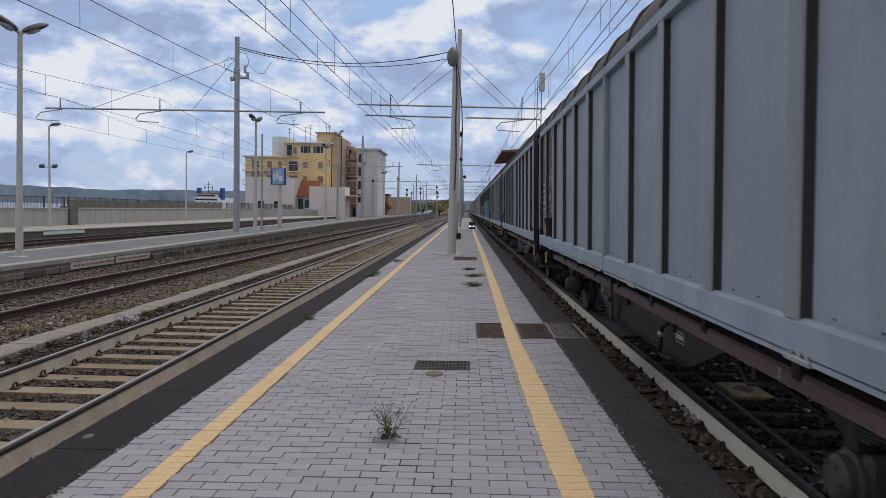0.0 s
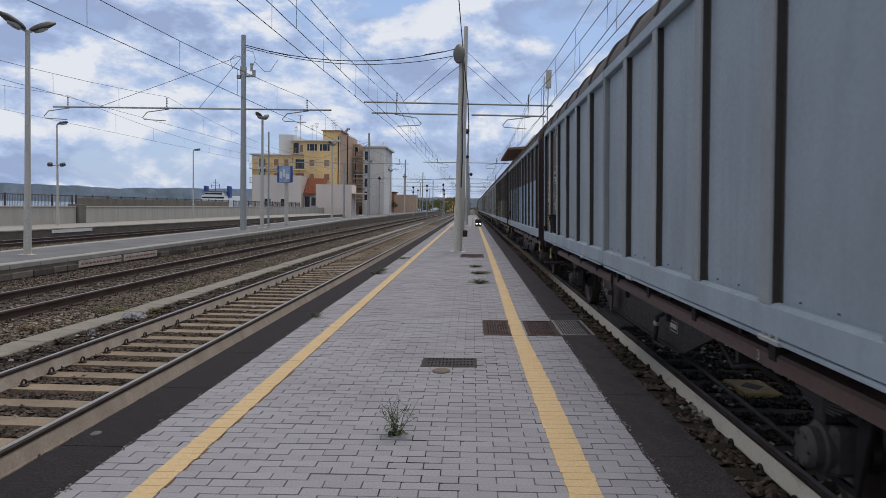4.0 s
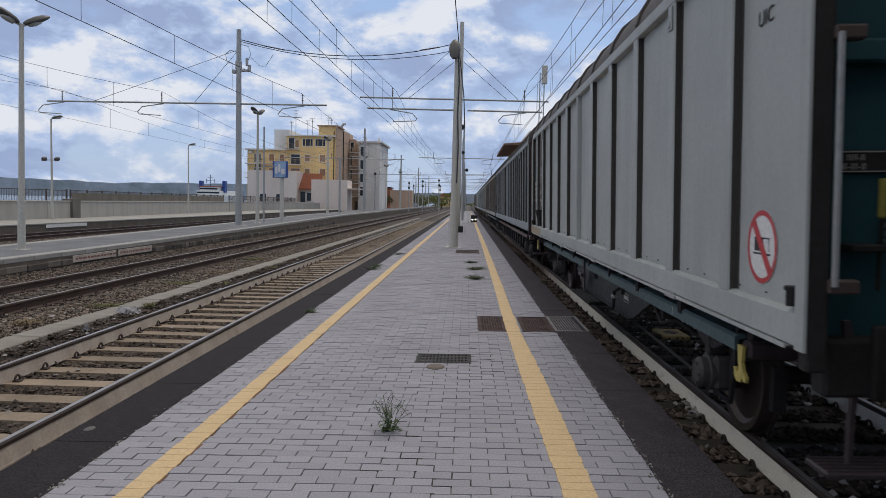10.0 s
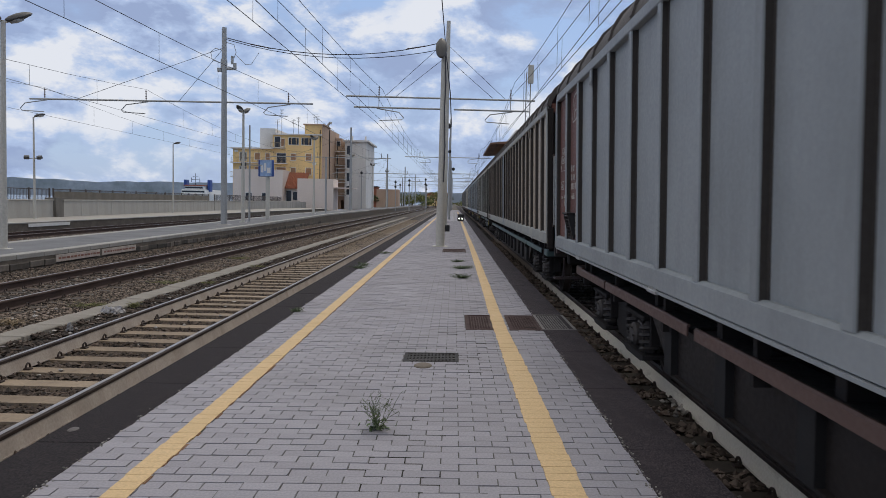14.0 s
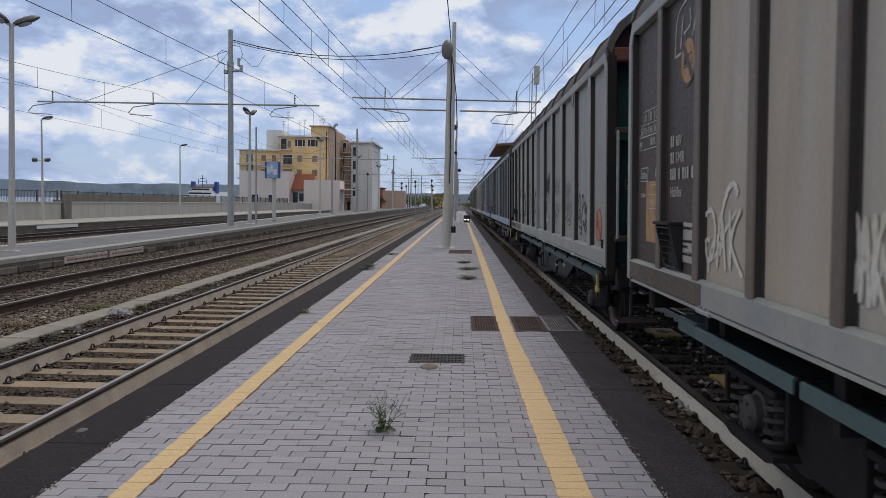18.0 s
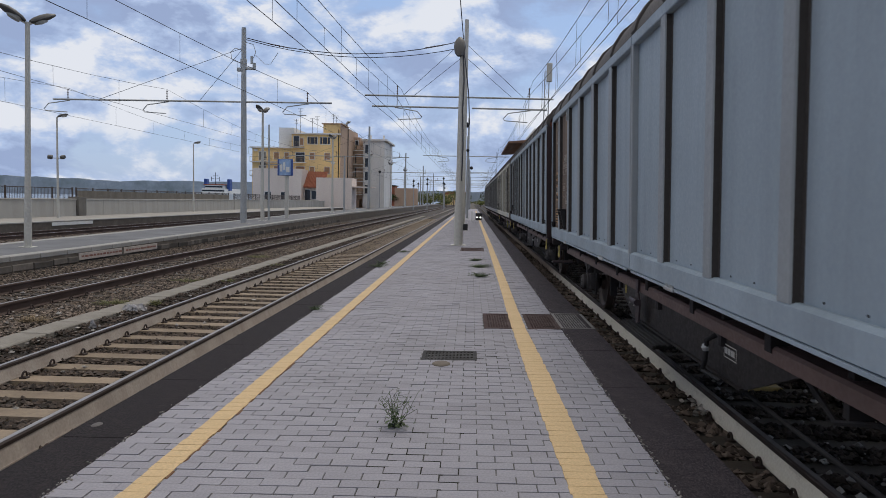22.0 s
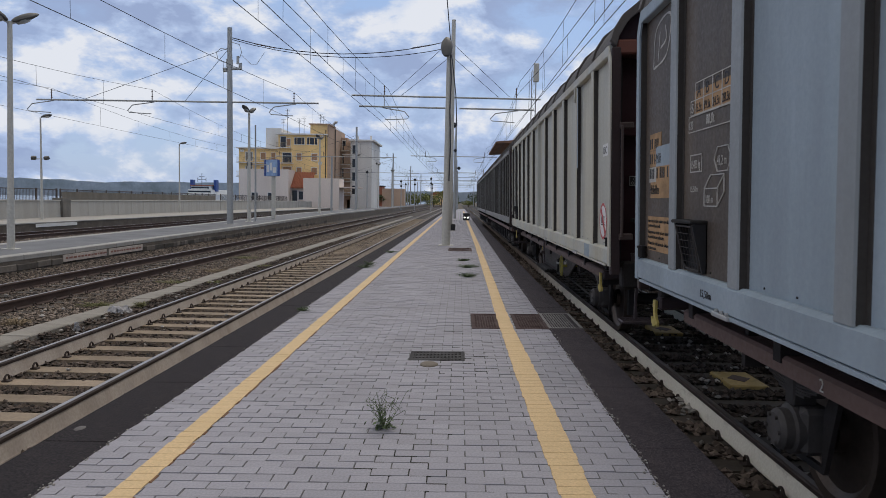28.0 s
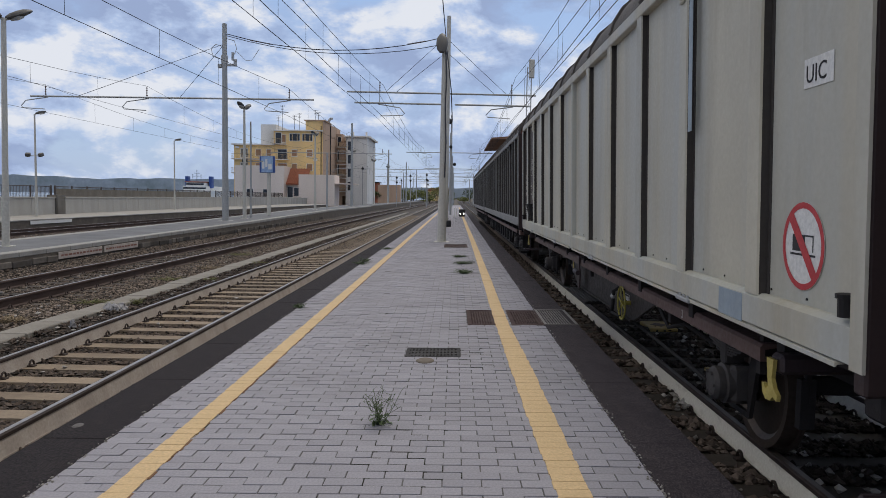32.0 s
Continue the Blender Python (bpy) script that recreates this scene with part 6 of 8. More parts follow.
strokes(WAGONS[8], "graffiti", [[(10.88, 1.92), (10.74, 1.9), (10.67, 1.79), (10.74, 1.66), (10.89, 1.64), (11.0, 1.73), (10.96, 1.87), (10.88, 1.92)], [(10.95, 1.82), (10.88, 1.87), (10.9, 1.75), (10.8, 1.84), (10.86, 1.74)], [(10.82, 1.67), (10.76, 1.77), (10.7, 1.74), (10.75, 1.69)]], 0.014, SPRAYDARK, XP - 0.009, label="dark outlines of a sprayed picture")
writing(WAGONS[8], "graffiti", "IN FONDO SIETE TUTTE", 14.90, 1.165, 0.155, SPRAYDARK, XR - 0.0075, 0.80)
scrawl(WAGONS[8], 13.22, 12.62, 1.15, 1.28, 5, 0.012, SPRAYDARK, 31)

# ---- other platforms, wall, fence ----
def ramp_z(y):
    """The neighbouring platform rises gently along its length."""
    for (a, za), (b, zb) in zip([(-60, 0.03), (20, 0.03), (38, 0.12), (63, 0.33)], [(20, 0.03), (38, 0.12), (63, 0.33), (400, 0.36)]):
        if y <= b:
            return za + (zb - za) * (y - a) / (b - a)
    return 0.36


def long_strip(x0, x1, zs0, zs1, ys):
    """A slab whose top follows the platform's rise."""
    k = Kit()
    for a, b in zip(ys, ys[1:]):
        v = [(x, y, z + (ramp_z(y) if z > -0.3 else 0)) for y in (a, b) for z in (zs0, zs1) for x in (x0, x1)]
        k.add(v, [(0, 1, 3, 2), (4, 6, 7, 5), (0, 2, 6, 4), (1, 5, 7, 3), (2, 3, 7, 6), (0, 4, 5, 1)])
    return k


YS2 = [-40, 0, 10, 20, 29, 38, 50, 63, 90, 140, 250]
def bank():
    """Ballast heaped against the face of the neighbouring platform."""
    k = Kit()
    for a, b in zip(YS2, YS2[1:]):
        v = [(x, y, z + 1.1 * ramp_z(y) * q) for y in (a, b) for x, z, q in ((-10.5, -0.375, 0.15), (-10.1, -0.42, 0.1), (-9.3, -0.505, 0))]
        k.add(v, [(0, 3, 4, 1), (1, 4, 5, 2)])
    structure("ballast_bank", k, BALLAST_BED, "brown ballast heaped against the platform face", "ballast")


bank()
p2 = structure("platform_beside", long_strip(-13.5, -10.55, -0.62, -0.055, YS2), OLDWALL, "neighbouring island platform with a weathered stone face", "platform")
part("paving", long_strip(-13.2, -10.85, -0.054, 0.0, YS2), surface("platform_asphalt", (0.155, 0.158, 0.168), 0.9, grain=30, stain=0.7, dirt=0.5), p2, "grey asphalt paving")
cop = Kit().cbox(0, 0.32, 0.005, 1.195, -0.13, 0.0, 0.015).mesh("coping_stone")
for j in range(70):
    y = 8 + 1.2 * j
    sl = math.degrees(math.atan((ramp_z(y + 1.2) - ramp_z(y)) / 1.2))
    part("coping_stone", cop, CONCRETE, p2, at=pose(-10.86, y, 0.012 + ramp_z(y), sl))
    part("coping_stone", cop, CONCRETE, p2, at=pose(-13.52, y, 0.012 + ramp_z(y), sl))
stn = [Kit().cbox(-0.03, 0.03, 0.008, d - 0.008, 0.008, 0.172, 0.018).mesh("stone_block") for d in (0.36, 0.52, 0.66, 0.84)]
STONEB = surface("platform_stone", (0.115, 0.10, 0.086), 0.92, grain=14, stain=2.2, rnd=0.6, dirt=0.6, dark=(0.06, 0.05, 0.042))
for row in range(2):
    y = 11.0
    while y < 58:
        q = random.randrange(4)
        part("stone_block", stn[q], STONEB, p2, at=pose(-10.545 + random.uniform(-0.022, 0.016), y, -0.53 + 0.19 * row + random.uniform(-0.008, 0.008), random.uniform(-0.7, 0.7), random.uniform(-3, 3), random.uniform(-1.5, 1.5)))
        y += (0.36, 0.52, 0.66, 0.84)[q]
NOTICEB = surface("notice_board", (0.50, 0.43, 0.38), 0.8, grain=30, stain=3, dirt=0.6)
NOTICER = surface("notice_red", (0.26, 0.12, 0.09), 0.8, grain=30)
for y0, y1 in ((19.3, 21.7), (21.85, 24.2)):
    s = thing("notice_strip", "narrow white warning strip on the platform face", "sign", pose(-10.52, y0, -0.26))
    part("board", Kit().cbox(0, 0.02, 0, y1 - y0, -0.02, 0.17, 0.004), NOTICEB, s, "worn pale board")
    k = Kit()
    y = 0.12
    while y < y1 - y0 - 0.15:
        d = random.uniform(0.08, 0.22)
        k.box(0.0202, 0.022, y, y + d, 0.05, 0.10)
        y += d + 0.05
    tagged(part("small_writing", k, NOTICER, s, "faded red line of small writing"), kind="stuff")
s = thing("notice_strip", "narrow white warning strip on the far platform face", "sign", pose(-22.43, 38.5, -0.24))
part("board", Kit().cbox(0, 0.02, 0, 4.2, 0, 0.18, 0.004), WHITE, s)

p3 = structure("platform_far", Kit().box(-31, -22.45, -40, 130, -0.62, -0.05), OLDWALL, "outer platform of pale worn concrete beside the wall", "platform")
part("coping", Kit().cbox(-22.75, -22.42, -40, 130, -0.049, 0.018, 0.01), CONCRETE, p3, "pale coping edge")
part("top", Kit().box(-30.9, -22.751, -40, 130, -0.049, 0.016), surface("pale_paving", (0.34, 0.32, 0.29), 0.9, grain=20, stain=0.6, dirt=0.4), p3, "pale worn paving")

wall = thing("boundary_wall", "grey concrete boundary wall in cast bays with stains", "wall", None, "", "structure")


def wall_run(xa, ya, xb, yb, bays, h):
    d = Vector((xb - xa, yb - ya, 0))
    ln = d.length / bays
    ang = math.degrees(math.atan2(-d.x, d.y))
    me = Kit().cbox(-0.14, 0.14, 0.012, ln - 0.012, 0, h - 0.08, 0.015).mesh("wall_bay")
    cap = Kit().cbox(-0.19, 0.19, 0, ln - 0.003, h - 0.08, h, 0.015).mesh("wall_cap")
    for j in range(bays):
        m = pose(xa + d.x * j / bays, ya + d.y * j / bays, 0.0, 0, 0, ang)
        b = part("wall_bay", me, WALLC, wall, at=m)
        part("wall_cap", cap, WALLC, b)


wall_run(-26.75, 16, -26.75, 48.6, 12, 1.17)
wall_run(-26.6, 49.6, -27.9, 85, 14, 1.17)
wall_run(-27.9, 85.2, -29.5, 140, 18, 1.17)
part("pilaster", Kit().cbox(-27.2, -26.45, 48.62, 49.6, 0, 1.3, 0.02), surface("dark_pilaster", (0.17, 0.155, 0.135), 0.9, grain=12, stain=1.5, dirt=0.7), wall, "dark stained return of the wall")

FENCE = surface("fence_paint", (0.085, 0.066, 0.054), 0.6, grain=20)
FENCEWOOD = surface("reed_screen", (0.20, 0.175, 0.14), 0.9, grain=8, stain=0.8, dirt=0.6, streak=True)


def fence_run(xa, ya, xb, yb, n, z0, h, screen):
    fe = thing("railing", "dark iron railing with posts on the harbour wall", "railing", pose(xa, ya, z0, 0, 0, math.degrees(math.atan2(-(xb - xa), yb - ya))), "railings")
    ln = math.hypot(xb - xa, yb - ya)
    post = Kit().cbox(-0.05, 0.05, -0.05, 0.05, 0, h + 0.05, 0.01).mesh("post")
    bar = Kit().cyl((0, 0, 0.08), (0, 0, h - 0.04), 0.012, n=5).mesh("bar")
    for j in range(n + 1):
        part("post", post, FENCE, fe, at=pose(0, ln * j / n, 0))
    part("rail", Kit().cbox(-0.03, 0.03, 0, ln, h - 0.05, h, 0.008), FENCE, fe)
    part("rail", Kit().cbox(-0.03, 0.03, 0, ln, 0.06, 0.11, 0.008), FENCE, fe)
    m = int(ln / 0.16)
    if m < 260:
        for j in range(m):
            part("bar", bar, FENCE, fe, at=pose(0, 0.16 * (j + 0.5), 0))
    if screen:
        part("screen", Kit().box(0.05, 0.07, 0.05, ln - 0.05, 0.05, h * 0.8), FENCEWOOD, fe, "brown weathered screen behind the bars")


structure("terrace", Kit().box(-34.4, -27.0, -40, 49.7, -0.6, 1.05), CONCRETE, "raised concrete terrace behind the wall", "terrace")
structure("terrace_beyond", Kit().box(-34.4, -28.2, 49.7, 140, -0.6, 1.05), CONCRETE, "raised concrete terrace behind the wall", "terrace")
fence_run(-28.2, 16, -28.2, 51, 14, 1.05, 0.85, False)
structure("terrace_wall", Kit().box(-34.4, -34.1, -40, 51, 1.05, 1.75), FENCEWOOD, "low pale wall on the far side of the terrace", "wall")
fence_run(-28.2, 51.5, -29.4, 88, 15, 1.05, 0.85, True)
fence_run(-29.4, 90, -30.6, 130, 12, 1.05, 0.85, False)

# ---- poles and lamps ----


def lamp_head(parent, m, big=1.0):
    k = Kit()
    k.lathe([(0.0, -0.36), (0.07, -0.34), (0.13, -0.24), (0.16, -0.05), (0.15, 0.12), (0.08, 0.26), (0.045, 0.30), (0.0, 0.30)], axis="y", n=16)
    k.v = [(x * big, y * big, (z * 0.62 if z > 0 else z * 0.45) * big) for x, y, z in k.v]
    h = part("lamp_head", k, LAMPGREY, parent, "grey lamp housing", True, m)
    g = Kit().lathe([(0.0, -0.09), (0.10, -0.07), (0.135, 0.0)], axis="z", n=14)
    g.v = [(x * big, (y * 1.5 - 0.10) * big, (z - 0.03) * big) for x, y, z in g.v]
    part("lens", g, surface_glass, h, "clouded lens", True)


surface_glass = surface("lamp_lens", (0.45, 0.45, 0.43), 0.25, grain=20, dirt=0.3)


def street_lamp(x, y, z, h, heads, r0, r1, label, turn=0, lean=0.0, extras=None, big=1.0):
    la = thing("street_lamp", label, "lamp post", pose(x, y, z, 0, lean, 0), "platform lamps")
    k = Kit()
    k.cyl((0, 0, 0), (0, 0, h * 0.22), r0, r0 * 0.97, n=14)
    k.cyl((0, 0, h * 0.22), (0, 0, h), r0 * 0.82, r1, n=14)
    part("pole", k, POLEP, la, "pale painted tapered pole", True)
    part("base_plate", Kit().cbox(-r0 * 1.7, r0 * 1.7, -r0 * 1.7, r0 * 1.7, -0.05, 0.02, 0.006), POLEP, la)
    if heads == 2:
        for s in (-1, 1):
            part("arm", Kit().cyl((0, 0, h - 0.05), (s * 0.16, 0, h + 0.02), 0.035, n=8), POLEP, la, at=pose(0, 0, 0, 0, 0, turn))
            lamp_head(la, pose(0, 0, 0, 0, 0, turn) @ pose(s * 0.37 * big, 0, h + 0.16 * big) @ pose(0, 0, 0, 0, 0, s * -90) @ pose(0, 0, 0, 26, 0, 0), big)
    elif heads == 1:
        part("arm", Kit().cyl((0, 0, h - 0.05), (0.12, 0, h + 0.03), 0.03, n=8), POLEP, la)
        lamp_head(la, pose(0.34 * big, 0, h + 0.09, 0, 0, turn) @ pose(0, 0, 0, 0, 0, 90) @ pose(0, 0, 0, -12, 0, 0), big)
    return la


street_lamp(-12.0, 19.45, 0.03, 6.0, 2, 0.10, 0.062, "tall pale lamp post with two dark lamp heads", 52, 0.9, None, 1.1)
street_lamp(-12.0, 41.8, ramp_z(41.8), 6.2, 2, 0.11, 0.06, "pale lamp post with two lamp heads on the platform", 76, 0, None, 1.05)
street_lamp(-12.0, 62.9, ramp_z(62.9), 6.3, 2, 0.11, 0.06, "pale lamp post with two lamp heads on the platform", 76, 0, None, 1.05)
street_lamp(-12.0, 86.0, ramp_z(86), 6.3, 2, 0.11, 0.06, "pale lamp post with two lamp heads on the platform", 65)
street_lamp(-12.0, 108.0, ramp_z(108), 6.3, 2, 0.11, 0.06, "pale lamp post with two lamp heads on the platform", 65)
street_lamp(-12.0, 131.0, ramp_z(131), 6.3, 2, 0.11, 0.06, "pale lamp post with two lamp heads on the platform", 65)
sl2 = street_lamp(-25.0, 43.6, 0.02, 6.05, 1, 0.085, 0.045, "slim pale lamp post with floodlights halfway up", 0)
fk = Kit().cyl((-0.35, 0, 3.6), (0.35, 0, 3.6), 0.025, n=6)
part("cross_bar", fk, GALV, sl2)
for xx, rr in ((-0.42, 20), (0.36, -20)):
    part("floodlight", Kit().cbox(-0.14, 0.14, -0.12, 0.12, -0.10, 0.10, 0.03), LAMPGREY, sl2, "small floodlight", at=pose(xx, -0.05, 3.66, 25, 0, rr))
street_lamp(-26.0, 67.9, 0.02, 6.35, 1, 0.085, 0.045, "slim pale lamp post beside the wall", 0)
street_lamp(-26.6, 92.0, 0.02, 6.35, 1, 0.085, 0.045, "slim pale lamp post beside the wall", 0)

# lamp on our platform
fl = street_lamp(-0.45, 25.26, -0.006, 6.7, 0, 0.15, 0.075, "pale lamp post on the platform with one dark lamp head")
lamp_head(fl, pose(-0.08, -0.1, 6.72, 60, 0, 0), 1.25)
part("cable", Kit().tube([(0.05, -0.06, 6.5), (0.09, -0.09, 5.6), (0.06, -0.11, 4.6), (0.10, -0.12, 3.4), (0.07, -0.13, 2.2)], 0.022, 6), WIRE, fl, "black cable along the pole")


def insulator(k, p, q, r=0.05, n=4):
    p, q = Vector(p), Vector(q)
    for j in range(n):
        c = p.lerp(q, (j + 0.5) / n)
        d = (q - p).normalized() * 0.018
        k.cyl(c - d, c + d, r, r * 0.6, n=10)
    k.cyl(p, q, r * 0.4, n=6)
    return k


INSUL = surface("insulator_glaze", (0.09, 0.05, 0.04), 0.25, grain=20)


def catenary_mast(x, y, z, h, beams, label, r0=0.16, r1=0.11, steel=True, lean=0.0, double=False, az=6.46):
    """A mast with cross beams; beams: (x0, x1, [(support x, side)])."""
    ma = thing("catenary_mast", label, "catenary mast", pose(x, y, z, 0, lean, 0), "catenary masts")
    k = Kit().cyl((0, 0, 0), (0, 0, h), r0, r1, n=16)
    part("pole", k, GALV if steel else POLEP, ma, "tapered mast", True)
    part("base", Kit().cbox(-0.35, 0.35, -0.35, 0.35, -0.3, 0.02, 0.03), CONCRETE, ma)
    zz = az - z
    for x0, x1, sup in beams:
        b = part("cross_beam", Kit().cyl((x0 - x, 0, zz), (x1 - x, 0, zz), 0.045, n=8), GALV, ma, "thin steel cross beam")
        if double:
            part("cross_beam", Kit().cyl((x0 - x + 0.4, 0, zz - 0.55), (x1 - x - 0.3, 0, zz - 0.55), 0.045, n=8), GALV, ma, "thin steel cross beam")
        for u in ((x0 + 2.4 - x, x0 + 7.8 - x) if x0 < -20 else ()):
            part("stay", Kit().cyl((0, 0, h * 0.9), (u, 0, zz), 0.012, n=5), WIRE, ma)
        for xs, side in sup:
            u = xs - x
            ins = Kit()
            insulator(ins, (u, 0, zz + 0.05), (u, 0, zz + 0.55), 0.055, 4)
            part("insulator", ins, INSUL, ma, "brown insulator")
            lo = zz - 0.55 if double else zz
            arm = Kit().tube([(u + side * 0.1, 0, lo - 0.05), (u - side * 1.05, 0, lo - 0.22), (u - side * 1.30, 0, lo - 0.50), (u - side * 1.20, 0, lo - 0.60), (u - side * 0.05, 0, lo - 0.66)], 0.026, 6)
            part("steady_arm", arm, GALV, ma, "bent steady arm of tube")
            part("hanger", Kit().cyl((u, 0, zz), (u, 0, lo - 0.08), 0.02, n=6), GALV, ma)
    return ma


XWIRE = [(2.75, 7.45), (-4.12, 7.45), (-8.68, 7.05), (-16.1, 7.05), (-21.4, 7.05)]
CZ = 5.62
GY = [38.4, 85.5, 132.5, 180.0, 228.0]
m1 = catenary_mast(-12.03, GY[0], ramp_z(38), 10.15, [(-22.2, -7.4, [(-8.68, 1), (-16.1, 1), (-21.4, 1)])], "grey steel catenary mast with a long cross beam", 0.17, 0.12)
sw = Kit()
sw.cbox(-0.16, 0.14, -0.12, 0.12, 8.1, 8.55, 0.03)
sw.cbox(0.1, 0.62, -0.08, 0.08, 8.0, 8.12, 0.02)
sw.cyl((0.55, 0, 8.0), (0.55, 0, 8.35), 0.09, n=10)
sw.cyl((0.42, 0, 8.3), (0.42, 0, 8.7), 0.07, n=10)
sw.cbox(-0.35, -0.15, -0.08, 0.08, 7.9, 8.1, 0.02)
sw.tube([(-0.1, 0, 9.0), (-0.45, 0, 9.1), (-0.7, 0, 8.9), (-0.62, 0, 8.5), (-0.2, 0, 8.35)], 0.018, 6)
sw.tube([(0.1, 0, 9.4), (0.5, 0, 9.3), (0.62, 0, 8.9), (0.5, 0, 8.6)], 0.018, 6)
sw.tube([(0.62, 0, 8.75), (1.1, 0, 8.3), (1.4, 0, 8.3), (1.8, 0, 8.9)], 0.014, 6)
part("switch_gear", sw, GALV, m1, "grey line switch with insulators")
m0 = catenary_mast(-0.56, GY[0], -0.007, 10.8, [(-5.75, -0.56, [(-4.05, -1)]), (-0.56, 4.0, [(2.75, 1)])], "tapered pale concrete catenary mast with two beams", 0.20, 0.10, False, 0.5, True, 6.86)
part("cable_box", Kit().cbox(0.12, 0.36, -0.28, -0.05, 0.0, 0.35, 0.03), BLACK, m0, "black box at the foot")
for y in GY[1:]:
    catenary_mast(-12.05, y, ramp_z(y), 9.6, [(-21.5, -7.4, [(-8.5, 1), (-15.9, 1), (-21.0, 1)])], "grey steel catenary mast with a cross beam", 0.16, 0.11)
    catenary_mast(-0.62, y, -0.007, 9.0, [(-5.75, -0.62, [(-4.05, -1)]), (-0.62, 4.2, [(2.75, 1)])], "grey catenary mast with a cross beam", 0.15, 0.10, True, 0, False, 6.7)

# the overhead line of each track: contact wire, carrying wire, droppers; the two platform tracks have two each
for xm, drift, mz, low in ((2.90, 0.016, 7.10, 6.50), (3.00, 0.001, 7.75, 6.90), (-4.15, -0.029, 7.0, 6.65), (-3.80, -0.018, 7.25, 6.65), (-8.75, -0.02, 7.05, 6.40), (-16.1, 0, 7.05, 6.05), (-21.4, 0, 7.05, 6.17)):
    ol = thing("overhead_line", "contact wire and carrying wire with droppers above a track", "overhead wire", None, "overhead lines")
    sup = [-9.0] + GY
    at_x = lambda y: xm + drift * (38.4 - y) if y < 38.4 else xm
    rw_ = 0.010 if drift else 0.008
    part("contact_wire", Kit().tube([(at_x(y), y, CZ) for y in (-30, 38.4, 240)], rw_, 5), WIRE, ol)
    mw = Kit()
    line = [(at_x(-30), -30, mz - 0.8)]
    for a, b in zip(sup, sup[1:]):
        for j in range(12):
            t = j / 12
            y = a + (b - a) * t
            line.append((at_x(y), y, mz - 4 * (mz - low) * t * (1 - t)))
        for j in range(1, 9):
            t = j / 9
            y = a + (b - a) * t
            part("dropper", Kit().cyl((at_x(y), y, CZ), (at_x(y), y, mz - 4 * (mz - low) * t * (1 - t)), 0.006, n=4), WIRE, ol)
    mw.tube(line, rw_, 5)
    part("carrying_wire", mw, WIRE, ol)


def cable(label, pts, r=0.014, beads=()):
    c = thing("overhead_cable", label, "cable", None, "overhead cables")
    k = Kit()
    for (a, b) in zip(pts, pts[1:]):
        q = []
        for j in range(11):
            t = j / 10
            p = Vector(a[:3]).lerp(Vector(b[:3]), t)
            p.z -= 4 * a[3] * t * (1 - t)
            q.append(p)
        k.tube(q, r, 5)
    part("wire", k, WIRE, c)
    if beads:
        kk = Kit()
        for p, q in beads:
            insulator(kk, p, q, 0.05, 5)
        part("insulators", kk, INSUL, c, "strings of insulators")


cable("sagging feeder cable between two masts", [(-11.9, 38.4, 9.75, 0.75), (-0.6, 38.4, 9.75, 0)], 0.022, [((-10.7, 38.4, 9.45), (-9.6, 38.4, 9.25)), ((-2.6, 38.4, 9.35), (-1.6, 38.4, 9.52))])
cable("sagging feeder cable between two masts", [(-11.9, 38.4, 9.66, 0.70), (-0.6, 38.4, 9.40, 0)], 0.018)
cable("feeder wire from the mast over the platform", [(-0.6, 38.2, 9.55, 0.3), (-0.9, -8, 10.6, 0)], 0.022)
cable("black cable running down the mast", [(-0.62, 38.2, 9.5, 0.0), (-0.50, 38.14, 8.6, 0.0), (-0.30, 38.1, 7.0, 0.0), (-0.22, 38.1, 5.4, 0)], 0.028)
cable("stay wire of the mast", [(-0.6, 38.4, 9.75, 0.0), (-3.7, 38.4, 6.9, 0)], 0.012)
cable("stay wire of the mast", [(-0.6, 38.4, 8.95, 0.0), (-3.2, 38.4, 6.85, 0)], 0.012)
cable("stay wire of the mast", [(-0.6, 38.4, 9.7, 0.0), (2.5, 38.4, 6.9, 0)], 0.012)
cable("stay wire of the mast", [(-0.6, 38.4, 9.0, 0.0), (1.9, 38.4, 6.9, 0)], 0.012)

# thin post and blue station sign on the neighbouring platform
tp = thing("signal_post", "slim grey post on the neighbouring platform", "post", pose(-12.0, 43.1, ramp_z(43)))
part("pole", Kit().cyl((0, 0, 0), (0, 0, 5.6), 0.06, 0.045, n=10), GALV, tp)
part("bracket", Kit().cyl((-0.3, 0, 3.3), (0.7, 0, 3.3), 0.03, n=6), GALV, tp)
part("floodlight", Kit().cbox(-0.16, 0.16, -0.1, 0.1, -0.1, 0.1, 0.03), LAMPGREY, tp, at=pose(-0.35, 0, 3.35, 20))
bs = thing("station_sign", "blue and white illuminated station sign on a stout post", "sign", pose(-12.0, 47.3, ramp_z(47)))
part("post", Kit().cbox(-0.12, 0.12, -0.08, 0.08, 0, 2.80, 0.03), POLEP, bs, "stout pale post")
part("box", Kit().cbox(-0.52, 0.52, -0.14, 0.14, 2.74, 3.80, 0.03), BLUE, bs, "blue sign box", at=pose(-0.1, 0, 0.0, 0, 0, -20))
part("face", Kit().box(-0.36, 0.50, -0.148, -0.143, 2.76, 3.78), surface("sign_pale_blue", (0.30, 0.42, 0.62), 0.4, grain=6, stain=2.0, dirt=0.5, dark=(0.08, 0.18, 0.45)), bs, "pale blue sign face", at=pose(-0.1, 0, 0.0, 0, 0, -20))
